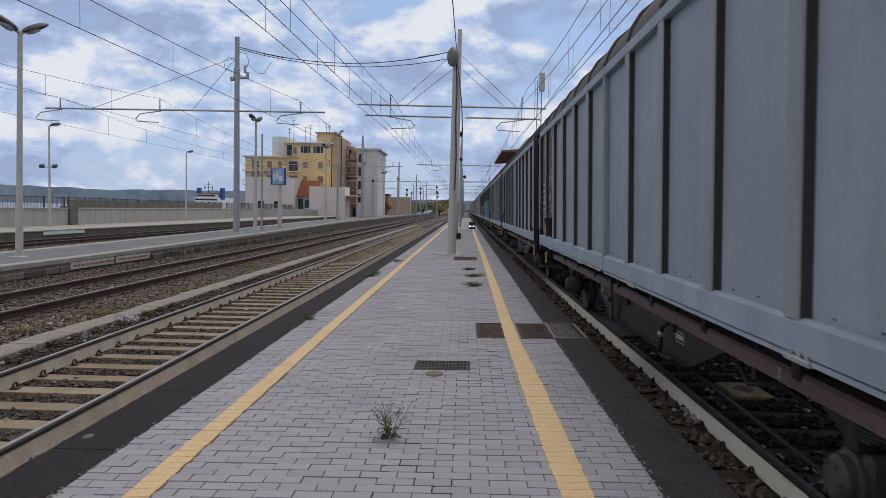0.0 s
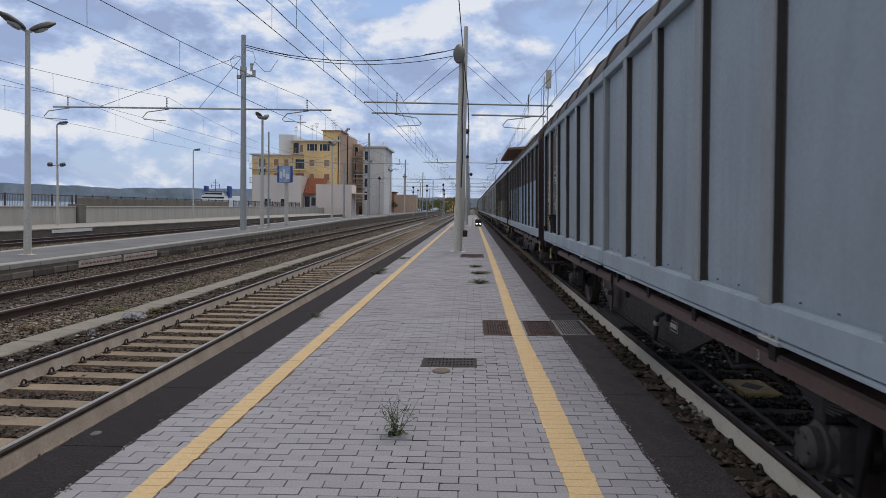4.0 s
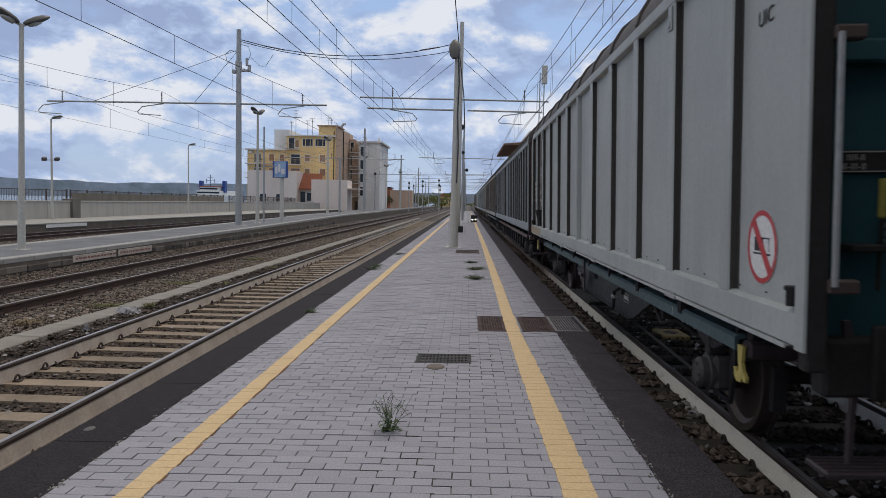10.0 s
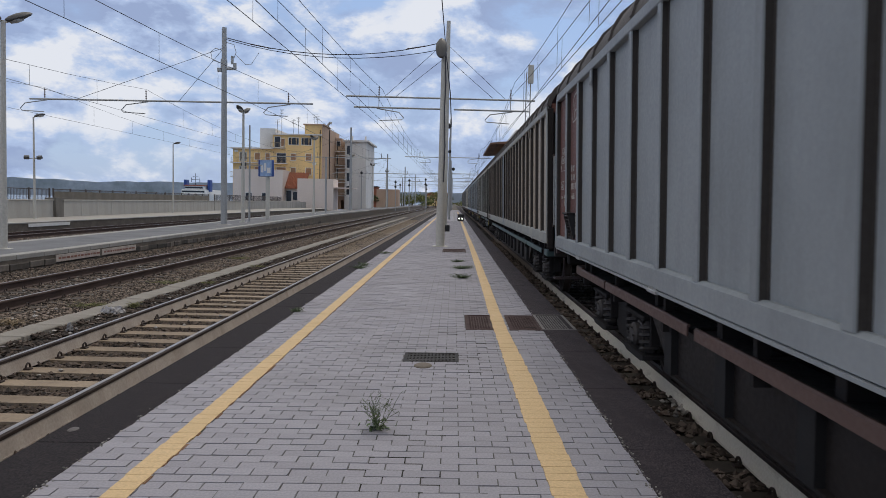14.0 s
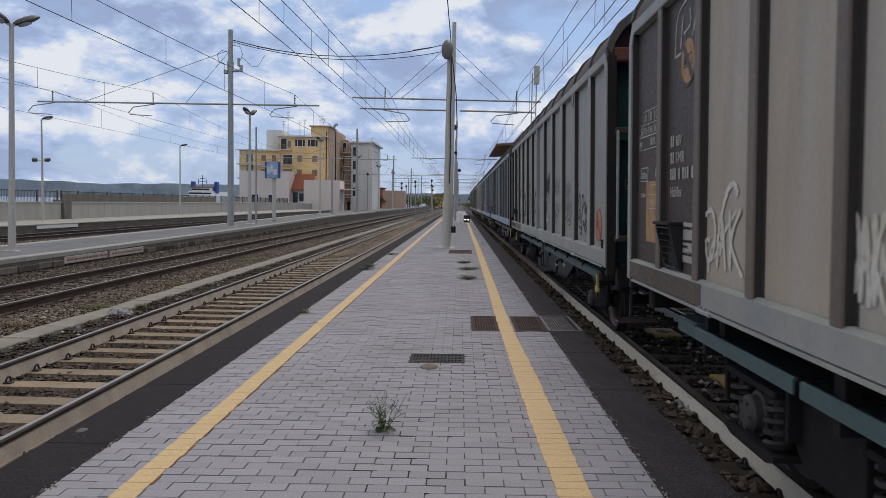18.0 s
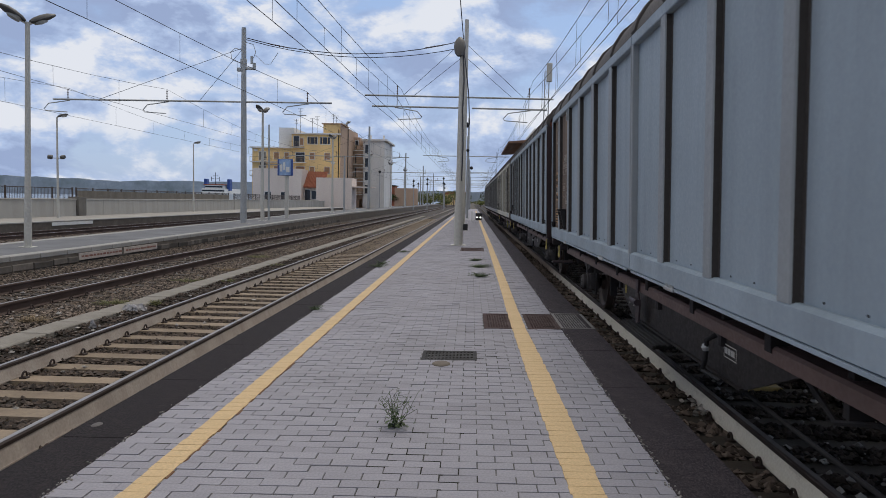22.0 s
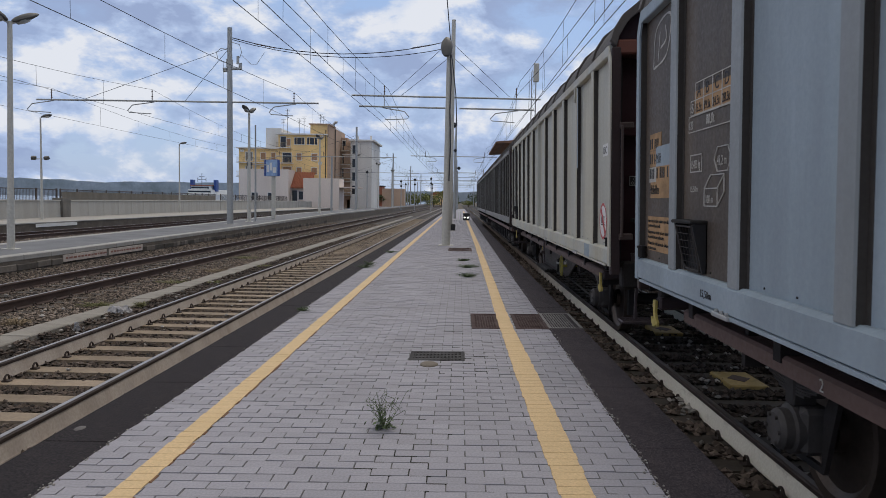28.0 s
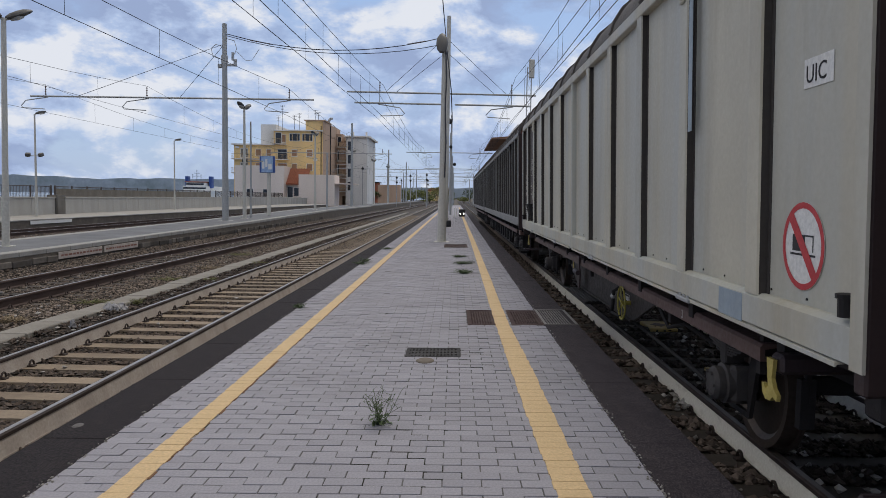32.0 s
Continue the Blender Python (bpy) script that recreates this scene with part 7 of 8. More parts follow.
for a, b, z0, z1 in ((-0.30, -0.12, 3.0, 3.45), (-0.06, 0.10, 3.1, 3.60), (0.16, 0.42, 2.95, 3.30)):
    part("stripe", Kit().box(a, b, -0.153, -0.150, z0, z1), WHITE, bs, "white patch of the printed face", at=pose(-0.1, 0, 0.0, 0, 0, -20))
for x, y in ((-12.0, 68.8),):
    q = thing("signal_post", "slim grey post on the neighbouring platform", "post", pose(x, y, ramp_z(y)))
    part("pole", Kit().cyl((0, 0, 0), (0, 0, 5.2), 0.10, 0.08, n=10), GALV, q)

# signals down the line
def signal(x, y, z, h, lamps, label):
    sg = thing("railway_signal", label, "railway signal", pose(x, y, z), "railway signals")
    part("mast", Kit().cyl((0, 0, 0), (0, 0, h), 0.07, n=8), GALV, sg)
    for j in range(lamps):
        part("lamp_hood", Kit().cyl((0, -0.25, h - 0.3 - 0.75 * j), (0, 0.1, h - 0.3 - 0.75 * j), 0.17, n=16), BLACK, sg, "round black signal head")


for x, y, h, n in ((-9.4, 118, 4.9, 2), (-7.2, 118, 5.2, 2), (-4.6, 118, 5.4, 2), (-12.6, 100, 5.6, 1), (-5.6, 150, 5.2, 2), (-11.0, 150, 5.2, 1)):
    signal(x, y, -0.02, h, n, "railway signal with round black heads down the line")
sg = thing("lamp_mast", "slim grey mast with round black lamps down the platform", "mast", pose(-0.42, 66, -0.02))
part("mast", Kit().cyl((0, 0, 0), (0, 0, 8.9), 0.11, 0.07, n=10), GALV, sg)
for x, z, r0 in ((-0.2, 8.3, 0.24), (-0.05, 6.05, 0.15), (0.3, 4.5, 0.15)):
    hd = part("lamp_hood", Kit().lathe([(0, -0.28), (r0 * 0.8, -0.24), (r0, -0.1), (r0, 0.1), (r0 * 0.6, 0.2), (0, 0.22)], (x, -0.1, z), "y", 16), BLACK, sg, "round black lamp", True)
    part("bracket", Kit().cyl((0, 0, z), (x, -0.05, z), 0.03, n=6), GALV, sg)
for y, xa, xb in ((152, -14, 4.8), (206, -14.5, 5), (262, -15, 5)):
    gt = thing("portal_gantry", "grey steel portal gantry across the tracks", "gantry", pose(0, y, -0.3), "portal gantries")
    for x in (xa, xb):
        part("post", Kit().cyl((x, 0, 0), (x, 0, 8.6), 0.14, 0.11, n=10), GALV, gt)
    for z in (6.75, 7.5):
        part("beam", Kit().cbox(xa, xb, -0.04, 0.04, z, z + 0.075, 0.015), GALV, gt)
    for x in (-8.7, -4.1, 2.9):
        part("steady_arm", Kit().tube([(x, 0, 6.75), (x, 0, 6.2), (x - 1.2, 0, 6.0), (x - 1.0, 0, 5.92)], 0.03, 5), GALV, gt)
dw = thing("dwarf_signal", "low black dwarf signal showing two white lights", "railway signal", pose(0.55, 58, 0.0))
part("housing", Kit().cbox(-0.25, 0.25, -0.15, 0.2, 0.05, 0.62, 0.05), BLACK, dw, "black housing")
for s in (-0.13, 0.13):
    part("light", Kit().cyl((s, -0.165, 0.27), (s, -0.155, 0.27), 0.055, n=12), DWARFLAMP, dw, "lit white lamp")
part("marker", Kit().cbox(-0.62, -0.56, 0, 0.05, 0, 0.75, 0.01), WHITE, dw, "short white marker post")
part("marker", Kit().cbox(-0.48, -0.42, 0, 0.05, 0, 0.75, 0.01), WHITE, dw, "short white marker post")

# ---- buildings ----
YEL = surface("yellow_render", (0.84, 0.59, 0.265), 0.9, grain=6, stain=0.25, dirt=0.5, dark=(0.58, 0.42, 0.24), streak=True)
BRN = surface("brown_render", (0.50, 0.35, 0.25), 0.9, grain=6, stain=0.25, dirt=0.4, streak=True)
BEI = surface("beige_render", (0.74, 0.64, 0.57), 0.9, grain=6, stain=0.2, dirt=0.3, dark=(0.40, 0.33, 0.28), streak=True)
PALEB = surface("pale_render", (0.74, 0.72, 0.69), 0.9, grain=6, stain=0.25, dirt=0.4, streak=True)
TERRA = surface("terracotta", (0.36, 0.13, 0.075), 0.85, grain=8, stain=0.6)
GLASS = surface("dark_window_glass", (0.03, 0.035, 0.045), 0.12, grain=3, depth=0.02)
SHUT = surface("shutter", (0.36, 0.20, 0.11), 0.7, grain=20, streak=True)
SHUTG = surface("shutter_grey", (0.22, 0.20, 0.17), 0.7, grain=20)


RAILOCHRE = surface("balustrade_ochre", (0.30, 0.22, 0.12), 0.7, grain=20)


def window(parent, x, z, w, h, y=0.0, shut=None):
    wd = part("window", Kit().box(x - w / 2, x + w / 2, y - 0.03, y + 0.12, z, z + h), GLASS if shut is None else shut, parent, "window" if shut is None else "closed roller shutter")
    fr = Kit()
    for a, b, c, d in ((-w / 2 - 0.08, -w / 2, 0, h), (w / 2, w / 2 + 0.08, 0, h), (-w / 2 - 0.08, w / 2 + 0.08, h, h + 0.1), (-w / 2 - 0.14, w / 2 + 0.14, -0.12, 0)):
        fr.box(x + a, x + b, y - 0.07, y + 0.05, z + c, z + d)
    part("window_frame", fr, PALEB, wd)


def balcony(parent, x0, x1, z, y=0.0):
    b = part("balcony", Kit().box(x0, x1, y - 1.2, y, z - 0.14, z), PALEB, parent, "balcony with thin railing")
    k = Kit()
    k.box(x0, x1, y - 1.2, y - 1.15, z + 0.95, z + 1.0)
    k.box(x0, x1, y - 1.2, y - 1.15, z - 0.01, z + 0.05)
    n = int((x1 - x0) / 0.25)
    for j in range(n + 1):
        k.box(x0 + (x1 - x0) * j / n - 0.015, x0 + (x1 - x0) * j / n + 0.015, y - 1.19, y - 1.16, z, z + 0.97)
    tagged(part("balustrade", k, RAILOCHRE, b), kind="stuff")


ab = thing("apartment_building", "yellow apartment house with brown side wall and balconies", "house", pose(-45.7, 150, 0, 0, 0, 0))
part("wall", Kit().box(0.5, 18.6, 0, 22, -0.5, 11.6), YEL, ab, "yellow rendered lower block")
part("wall", Kit().box(8.6, 18.6, 0.0, 22, 11.6, 14.5), YEL, ab, "yellow rendered top storey")
part("wall", Kit().box(5.5, 8.6, 2.0, 18, 11.6, 16.0), PALEB, ab, "pale rendered stair head")
part("wall", Kit().box(15.0, 18.6, 0.6, 8, 14.5, 16.7), YEL, ab, "yellow stair tower")
sd = part("side_wall", Kit().box(18.6, 18.75, 0, 22, -0.5, 16.7), BRN, ab, "blank brown side wall")
part("wall", Kit().box(18.75, 20.2, 16, 22, -0.5, 15.4), BRN, ab, "brown stepped block")
part("roof_slab", Kit().box(0.1, 8.9, -0.7, 18.4, 11.6, 11.85), PALEB, ab, "thin projecting roof edge")
part("roof_slab", Kit().box(8.2, 18.7, -0.6, 18.4, 14.5, 14.75), PALEB, ab, "thin projecting roof edge")
part("roof_slab", Kit().box(14.7, 19.0, 0.3, 8.4, 16.7, 16.9), BRN, ab)
for x in (12.9, 15.5):
    window(ab, x, 12.6, 2.0, 1.35)
    for q in (-0.5, 0.5):
        part("mullion", Kit().box(x + q - 0.05, x + q + 0.05, -0.05, 0.02, 12.6, 13.95), YEL, ab)
window(ab, 9.6, 12.0, 1.1, 2.1, 0.0)
window(ab, 10.7, 12.3, 0.7, 1.4, 0.0, SHUT)
balcony(ab, 8.5, 11.3, 11.9)
for z in (9.45, 6.6):
    for x, w_ in ((5.5, 1.0), (7.6, 0.85), (12.85, 0.95), (15.95, 1.1)):
        window(ab, x, z, w_, 1.3, 0.0, SHUT)
    window(ab, 10.4, z - 0.6, 1.8, 1.95, 0.0, SHUT if z < 8 else None)
    window(ab, 2.6, z - 0.3, 1.4, 1.7, 0.0, SHUTG)
    balcony(ab, 0.3, 8.6, z - 0.65)
    balcony(ab, 9.2, 11.7, z - 0.65)
part("air_conditioner", Kit().cbox(16.8, 17.5, -0.35, 0.0, 8.55, 9.0, 0.04), PALEB, ab, "white cooling unit")
part("air_conditioner", Kit().cbox(0.9, 1.6, -0.35, 0.0, 10.9, 11.35, 0.04), PALEB, ab, "white cooling unit")
for x, h in ((9.5, 4.6), (12.0, 2.6), (13.0, 3.0), (16.4, 3.6), (17.0, 3.2), (8.6, 2.4)):
    an = Kit().cyl((x, 4, 14.7), (x, 4, 15.6 + h), 0.04, n=5)
    for q in range(4):
        an.box(x - 0.5 + 0.06 * q, x + 0.5 - 0.06 * q, 3.98, 4.02, 15.6 + h - 0.3 * q - 0.04, 15.6 + h - 0.3 * q)
    part("aerial", an, IRON, ab, "television aerial")
part("chimney_cowl", Kit().tube([(18.3, 9, 16.3), (18.3, 9, 17.6), (18.7, 9, 18.1), (19.1, 9, 18.0)], 0.28, 10), GALV, ab, "bent metal flue")
part("drain_pipe", Kit().cyl((18.3, -0.1, 0), (18.3, -0.1, 15.6), 0.09, n=8), IRON, ab)
part("drain_pipe", Kit().cyl((18.85, 8.0, 0), (18.85, 8.0, 16.4), 0.10, n=8), IRON, ab)
for j in range(4):
    balcony(ab, 18.9, 21.2, 3.2 + 3.1 * j, 16.0)
    window(ab, 19.5, 3.4 + 3.1 * j, 0.7, 2.0, 15.98)

lw = thing("low_building", "beige low building with a blank wall before the house", "house", pose(-45.6, 143, 0))
part("wall", Kit().box(2.6, 12.2, 0, 6, -0.5, 7.2), BEI, lw, "blank beige wall")
part("wall", Kit().box(15.1, 22.1, 0, 6, -0.5, 5.6), BEI, lw, "blank beige wall")
part("wall", Kit().box(12.2, 15.1, 2.5, 6, -0.5, 4.0), BEI, lw)
rf = Kit().prism([(1.8, 3.8), (6.0, 6.9), (6.0, 6.7), (1.8, 3.6)], 12.2, 16.2, "x")
part("roof", rf, TERRA, lw, "red tiled lean-to roof")
for j in range(12):
    part("tile_row", shared(("tile_row",), lambda: Kit().cyl((0, 1.78, 3.82), (0, 6.0, 6.93), 0.09, n=6)), TERRA, lw, at=pose(12.4 + 0.33 * j, 0, 0))
part("shed_roof", Kit().box(22.1, 26, 0.5, 6, 3.8, 4.0), BEI, lw)
window(lw, 12.9, 1.0, 1.0, 2.2, 2.5)
window(lw, 14.2, 1.4, 1.0, 1.6, 2.5)
window(lw, 5.6, 1.2, 1.2, 1.4, 0.0)
window(lw, 8.6, 1.2, 0.8, 1.4, 0.0)
pb = thing("pale_building", "pale grey house with a flat overhanging roof", "house", pose(-24.6, 165, 0))
part("wall", Kit().box(0, 4.8, 0, 16, -0.5, 14.6), PALEB, pb, "pale rendered wall")
part("roof_slab", Kit().box(-0.3, 5.4, -0.5, 16.5, 14.6, 14.95), PALEB, pb, "overhanging roof slab")
part("balcony_wall", Kit().box(-1.6, 0.0, 0.5, 5, 1.5, 13.5), BRN, pb)
for j in range(4):
    balcony(pb, -1.8, 0.4, 2.6 + 3.0 * j, 0.5)
    window(pb, 0.9, 2.8 + 3.0 * j, 0.9, 1.9, 0.0)
for x in (1.2, 4.2):
    part("chimney", Kit().cbox(x - 0.2, x + 0.2, 3, 3.4, 14.9, 16.1, 0.03), PALEB, pb)
lh = thing("red_shed", "low red-brown building with a dark flat roof", "house", pose(-29.1, 240, 0))
part("wall", Kit().box(0, 3.8, 0, 8, -0.5, 6.0), TERRA, lh, "red-brown wall")
part("roof", Kit().box(-0.4, 4.2, -0.5, 8.4, 6.0, 6.3), IRON, lh, "dark flat roof")
part("annex", Kit().box(3.8, 11, 0, 8, -0.5, 5.4), BRN, lh, "dark brown annex")
yh = thing("yellow_house", "small yellow house at the end of the line", "house", pose(-15.5, 400, 0))
part("wall", Kit().box(0, 14, 0, 8, -0.5, 5.0), YEL, yh)
part("roof", Kit().prism([(-0.6, 5.0), (14.6, 5.0), (12, 6.6), (2, 6.6)], -0.5, 8.5), TERRA, yh)
for j in range(5):
    window(yh, 1.6 + 2.7 * j, 1.2, 1.1, 1.8)

cn = thing("station_canopy", "brown flat canopy roof on posts behind the train", "canopy", pose(6.5, 80, 1.1))
part("roof", Kit().prism([(-2.7, 6.75), (0.0, 6.9), (3.8, 7.1), (3.8, 7.35), (0.0, 7.2), (-2.7, 6.95)], 0, 20), surface("canopy_brown", (0.22, 0.12, 0.075), 0.8, grain=8, stain=0.5), cn, "brown canopy slab")
part("upper_block", Kit().cbox(0.2, 3.2, 2, 18, 7.3, 8.6, 0.05), PALEB, cn, "pale block on the canopy")
for j in range(4):
    part("post", Kit().cyl((0.8, 2 + 5 * j, -1.7), (0.8, 2 + 5 * j, 6.9), 0.18, n=12), CONCRETE, cn)
at = thing("aerial_mast", "slim lattice aerial mast with a white panel", "aerial mast", pose(6.75, 70, -0.5))
k = Kit()
for x, y in ((-0.2, -0.2), (0.2, -0.2), (0.2, 0.2), (-0.2, 0.2)):
    k.cyl((x, y, 0), (x, y, 14.3), 0.03, n=5)
for j in range(18):
    k.cyl((-0.2, -0.2, 0.8 * j), (0.2, -0.2, 0.8 * j + 0.8), 0.018, n=4)
    k.cyl((0.2, -0.2, 0.8 * j), (-0.2, -0.2, 0.8 * j + 0.8), 0.018, n=4)
part("lattice", k, GALV, at)
part("panel", Kit().cbox(-0.05, 0.45, -0.3, 0.1, 13.3, 15.0, 0.04), POLEP, at, "pale aerial panel")

# ---- far off: hills, ferry, trees ----
hills = Kit()
top = []
for j in range(181):
    x = -2600 + 20 * j
    top.append((x, 54 + 10 * noise.noise((x * 0.0021, 3.1, 0)) + 7 * noise.noise((x * 0.009, 1.0, 0)) + 3 * noise.noise((x * 0.03, 2.0, 0)) - max(0, (x + 1350) * 0.016)))
prof = [(-2600, -5)] + [(x, max(4, z)) for x, z in top] + [(1000, -5)]
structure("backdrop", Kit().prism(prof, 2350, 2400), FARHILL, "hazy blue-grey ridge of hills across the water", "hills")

fy = thing("ferry", "white ferry with orange top and dark funnels in the harbour", "ship", pose(-143, 400, -1.2))
part("hull", Kit().prism([(-8, 0), (8, 0), (8.6, 4.2), (-8.6, 4.2)], 0, 40), WHITE, fy, "white hull")
part("deckhouse", Kit().cbox(-6.5, 6.5, 2, 30, 4.2, 7.0, 0.2), WHITE, fy, "white deckhouse")
part("windows", Kit().box(-6.2, 6.2, 1.97, 2.0, 5.4, 6.3), GLASS, fy, "row of dark windows")
part("bridge", Kit().cbox(-5.2, 5.2, 3, 12, 7.0, 9.0, 0.2), WHITE, fy, "bridge")
part("windows", Kit().box(-4.9, 4.9, 2.97, 3.0, 7.6, 8.5), GLASS, fy)
part("roof", Kit().cbox(-5.6, 5.6, 2.6, 12.4, 9.0, 9.5, 0.1), TERRA, fy, "orange bridge roof")
for x in (-6.6, 6.6):
    part("funnel", Kit().cbox(x - 0.8, x + 0.8, 8, 12, 6, 12.5, 0.2), BLUE, fy, "dark blue funnel")
mk = Kit().cyl((0, 6, 9.4), (0, 6, 16), 0.15, n=6)
mk.box(-2.4, 2.4, 5.9, 6.1, 12.4, 12.6)
mk.box(-1.6, 1.6, 5.9, 6.1, 14.0, 14.2)
for x in (-2.3, 2.3):
    mk.cyl((x, 6, 11.2), (x, 6, 13.6), 0.15, n=6)
part("mast", mk, IRON, fy, "mast with crosstrees")

LEAF = surface("tree_leaf", (0.075, 0.10, 0.035), 0.8, grain=4, isl=True, rnd=0.4)
LEAFY = surface("bush_leaf", (0.16, 0.17, 0.05), 0.8, grain=4, isl=True, rnd=0.4)
BARK = surface("bark", (0.10, 0.075, 0.05), 0.9, grain=20)


def leaf_cloud(n, spread, size, rng):
    """Small bent leaf clumps in an uneven crown."""
    k = Kit()
    lobes = [(rng.uniform(-0.6, 0.6) * spread[0], rng.uniform(-0.6, 0.6) * spread[1], rng.uniform(-0.5, 0.6) * spread[2], rng.uniform(0.35, 0.7)) for _ in range(9)]
    for _ in range(n):
        lx, ly, lz, lr = rng.choice(lobes)
        d = Vector((rng.gauss(0, 1), rng.gauss(0, 1), rng.gauss(0, 1))).normalized() * lr * rng.uniform(0.6, 1.05)
        c = Vector((lx + d.x * spread[0], ly + d.y * spread[1], lz + d.z * spread[2]))
        a = Vector((rng.uniform(-1, 1), rng.uniform(-1, 1), rng.uniform(-0.6, 0.6))).normalized() * size * rng.uniform(0.6, 1.3)
        b = a.cross(Vector((rng.uniform(-1, 1), rng.uniform(-1, 1), rng.uniform(-1, 1)))).normalized() * size * rng.uniform(0.3, 0.6)
        k.add([c - a, c + b, c + a, c - b + d * 0.1], [(0, 1, 2, 3)])
    return k


rng = random.Random(8)
for x, y, h, sp, mt in ((-13, 300, 6.5, 3.5, LEAF), (-4, 310, 6.0, 3.6, LEAF), (-20, 280, 5.5, 3.2, LEAF), (6, 300, 6.5, 4, LEAF), (14, 290, 7, 4, LEAF), (-27, 240, 4.5, 3, LEAF), (-9, 255, 2.6, 2.6, LEAFY), (-2, 262, 2.4, 2.6, LEAFY), (3.2, 270, 2.5, 2.5, LEAFY), (-15, 250, 3.0, 2.6, LEAFY), (9, 255, 3.0, 3.0, LEAFY), (-15.5, 275, 6.0, 4.6, LEAFY), (-10.5, 268, 5.2, 4.2, LEAFY), (-7, 282, 6.2, 4.4, LEAFY), (-18, 262, 5.0, 4.0, LEAFY)):
    tr = thing("tree" if h > 4 else "bush", "green tree with an uneven crown beyond the tracks" if h > 4 else "yellow-green bush beside the tracks", "tree" if h > 4 else "bush", pose(x, y, -0.6), "trees at the end of the line")
    tk = Kit().cyl((0, 0, 0), (0.1, 0, h * 0.5), 0.2, 0.12, n=8)
    for a in (0.4, 2.3, 4.4):
        tk.cyl((0.08, 0, h * 0.4), (math.cos(a) * sp * 0.4, math.sin(a) * sp * 0.4, h * 0.72), 0.08, 0.03, n=6)
    part("trunk", tk, BARK, tr)
    part("crown", leaf_cloud(420, (sp, sp, h * 0.36), 0.34, rng), mt, tr, at=pose(0, 0, h * 0.62))

# ---- paving and small things of our platform ----


def cut(x0, x1, y):
    """The stretches of a row of blocks that the covers leave free."""
    runs = [(x0, x1)]
    for a, b, c, d in HOLES:
        if c < y + 0.09 and d > y + 0.015:
            runs = [q for p, r in runs for q in ((p, min(r, a)), (max(p, b), r)) if q[1] - q[0] > 0.02]
    return runs


def paver_spots(ya, yb):
    j = math.floor(ya / 0.105)
    while j * 0.105 < yb:
        y = j * 0.105
        x = PA0 - (0.105 if j % 2 else 0)
        while x < PA1 - 0.02:
            a, b = max(x, PA0), min(x + 0.21, PA1)
            if b - a > 0.05:
                for p, q in cut(a, b, y):
                    yield p, q, y
            x += 0.21
        j += 1


def paver_field(ya, yb, name):
    v, f, o = [], [], 0
    for a, b, y in paver_spots(ya, yb):
        z = random.uniform(-0.0035, 0.002)
        t = random.uniform(-0.0015, 0.0015)
        g, c = 0.0018, 0.0022
        x0, x1, y0, y1 = a + g, b - g, y + g, y + 0.105 - g
        v += [(x0, y0, z - 0.012), (x1, y0, z - 0.012), (x1, y1, z - 0.012), (x0, y1, z - 0.012),
              (x0 + c, y0 + c, z + t), (x1 - c, y0 + c, z - t), (x1 - c, y1 - c, z - t), (x0 + c, y1 - c, z + t)]
        f += [(o + 4, o + 5, o + 6, o + 7), (o, o + 1, o + 5, o + 4), (o + 1, o + 2, o + 6, o + 5), (o + 2, o + 3, o + 7, o + 6), (o + 3, o, o + 4, o + 7)]
        o += 8
    me = bpy.data.meshes.new(name)
    me.from_pydata(v, [], f)
    me.materials.append(PAVER)
    ob = new(name, me)
    ob.parent = platform
    return tagged(ob, "grey concrete block paving laid in running bond", "", "", "stuff")


paver_field(-0.5, 3.36, "paving_blocks")
paver_field(5.25, 60, "paving_blocks")
part("paving", Kit().box(PA0, PA1, 60.06, 150, -0.06, -0.001), PAVER, platform, "grey block paving further along")
part("paving", Kit().box(PA0, PA1, -40, -0.53, -0.06, -0.001), PAVER, platform, "grey block paving")


# cast-iron grate, manhole covers
def cover(x0, x1, y0, y1, label, material, pattern):
    c = thing("manhole_cover", label, "manhole cover", TILT @ pose(x0, y0, 0), "covers in the paving")
    w, h = x1 - x0, y1 - y0
    k = Kit()
    for a, b, p, q in ((0, w, 0, 0.035), (0, w, h - 0.035, h), (0, 0.035, 0.035, h - 0.035), (w - 0.035, w, 0.035, h - 0.035)):
        k.box(a, b, p, q, -0.02, 0.003)
    part("frame", k, material, c)
    part("plate", Kit().box(0.03, w - 0.03, 0.03, h - 0.03, -0.05, -0.012 if pattern == "grate" else -0.004), BLACK if pattern == "grate" else material, c)
    k = Kit()
    if pattern == "grate":
        n = int(w / 0.04)
        for j in range(n):
            k.box(0.04 + j * (w - 0.08) / n, 0.058 + j * (w - 0.08) / n, 0.035, h - 0.035, -0.012, 0.001)
        for j in range(5):
            k.box(0.035, w - 0.035, 0.06 + j * (h - 0.12) / 4, 0.075 + j * (h - 0.12) / 4, -0.012, 0.0015)
    else:
        s = 0.032
        nx, ny = int((w - 0.1) / s), int((h - 0.1) / s)
        for i in range(nx):
            for j in range(ny):
                k.box(0.05 + i * s, 0.05 + i * s + s * 0.6, 0.05 + j * s, 0.05 + j * s + s * 0.6, -0.005, 0.0005)
    tagged(part("pattern", k, material, c), kind="stuff")


IRONBROWN = surface("cast_iron_brown", (0.064, 0.039, 0.036), 0.8, 0.0, grain=30, stain=4, spec=0.2)
IRONGREY = surface("cast_iron_grey", (0.045, 0.043, 0.044), 0.8, 0.0, grain=30, stain=4, spec=0.2)
IRONPALE = surface("galvanised_plate", (0.21, 0.20, 0.19), 0.6, 0.3, grain=30, stain=4)
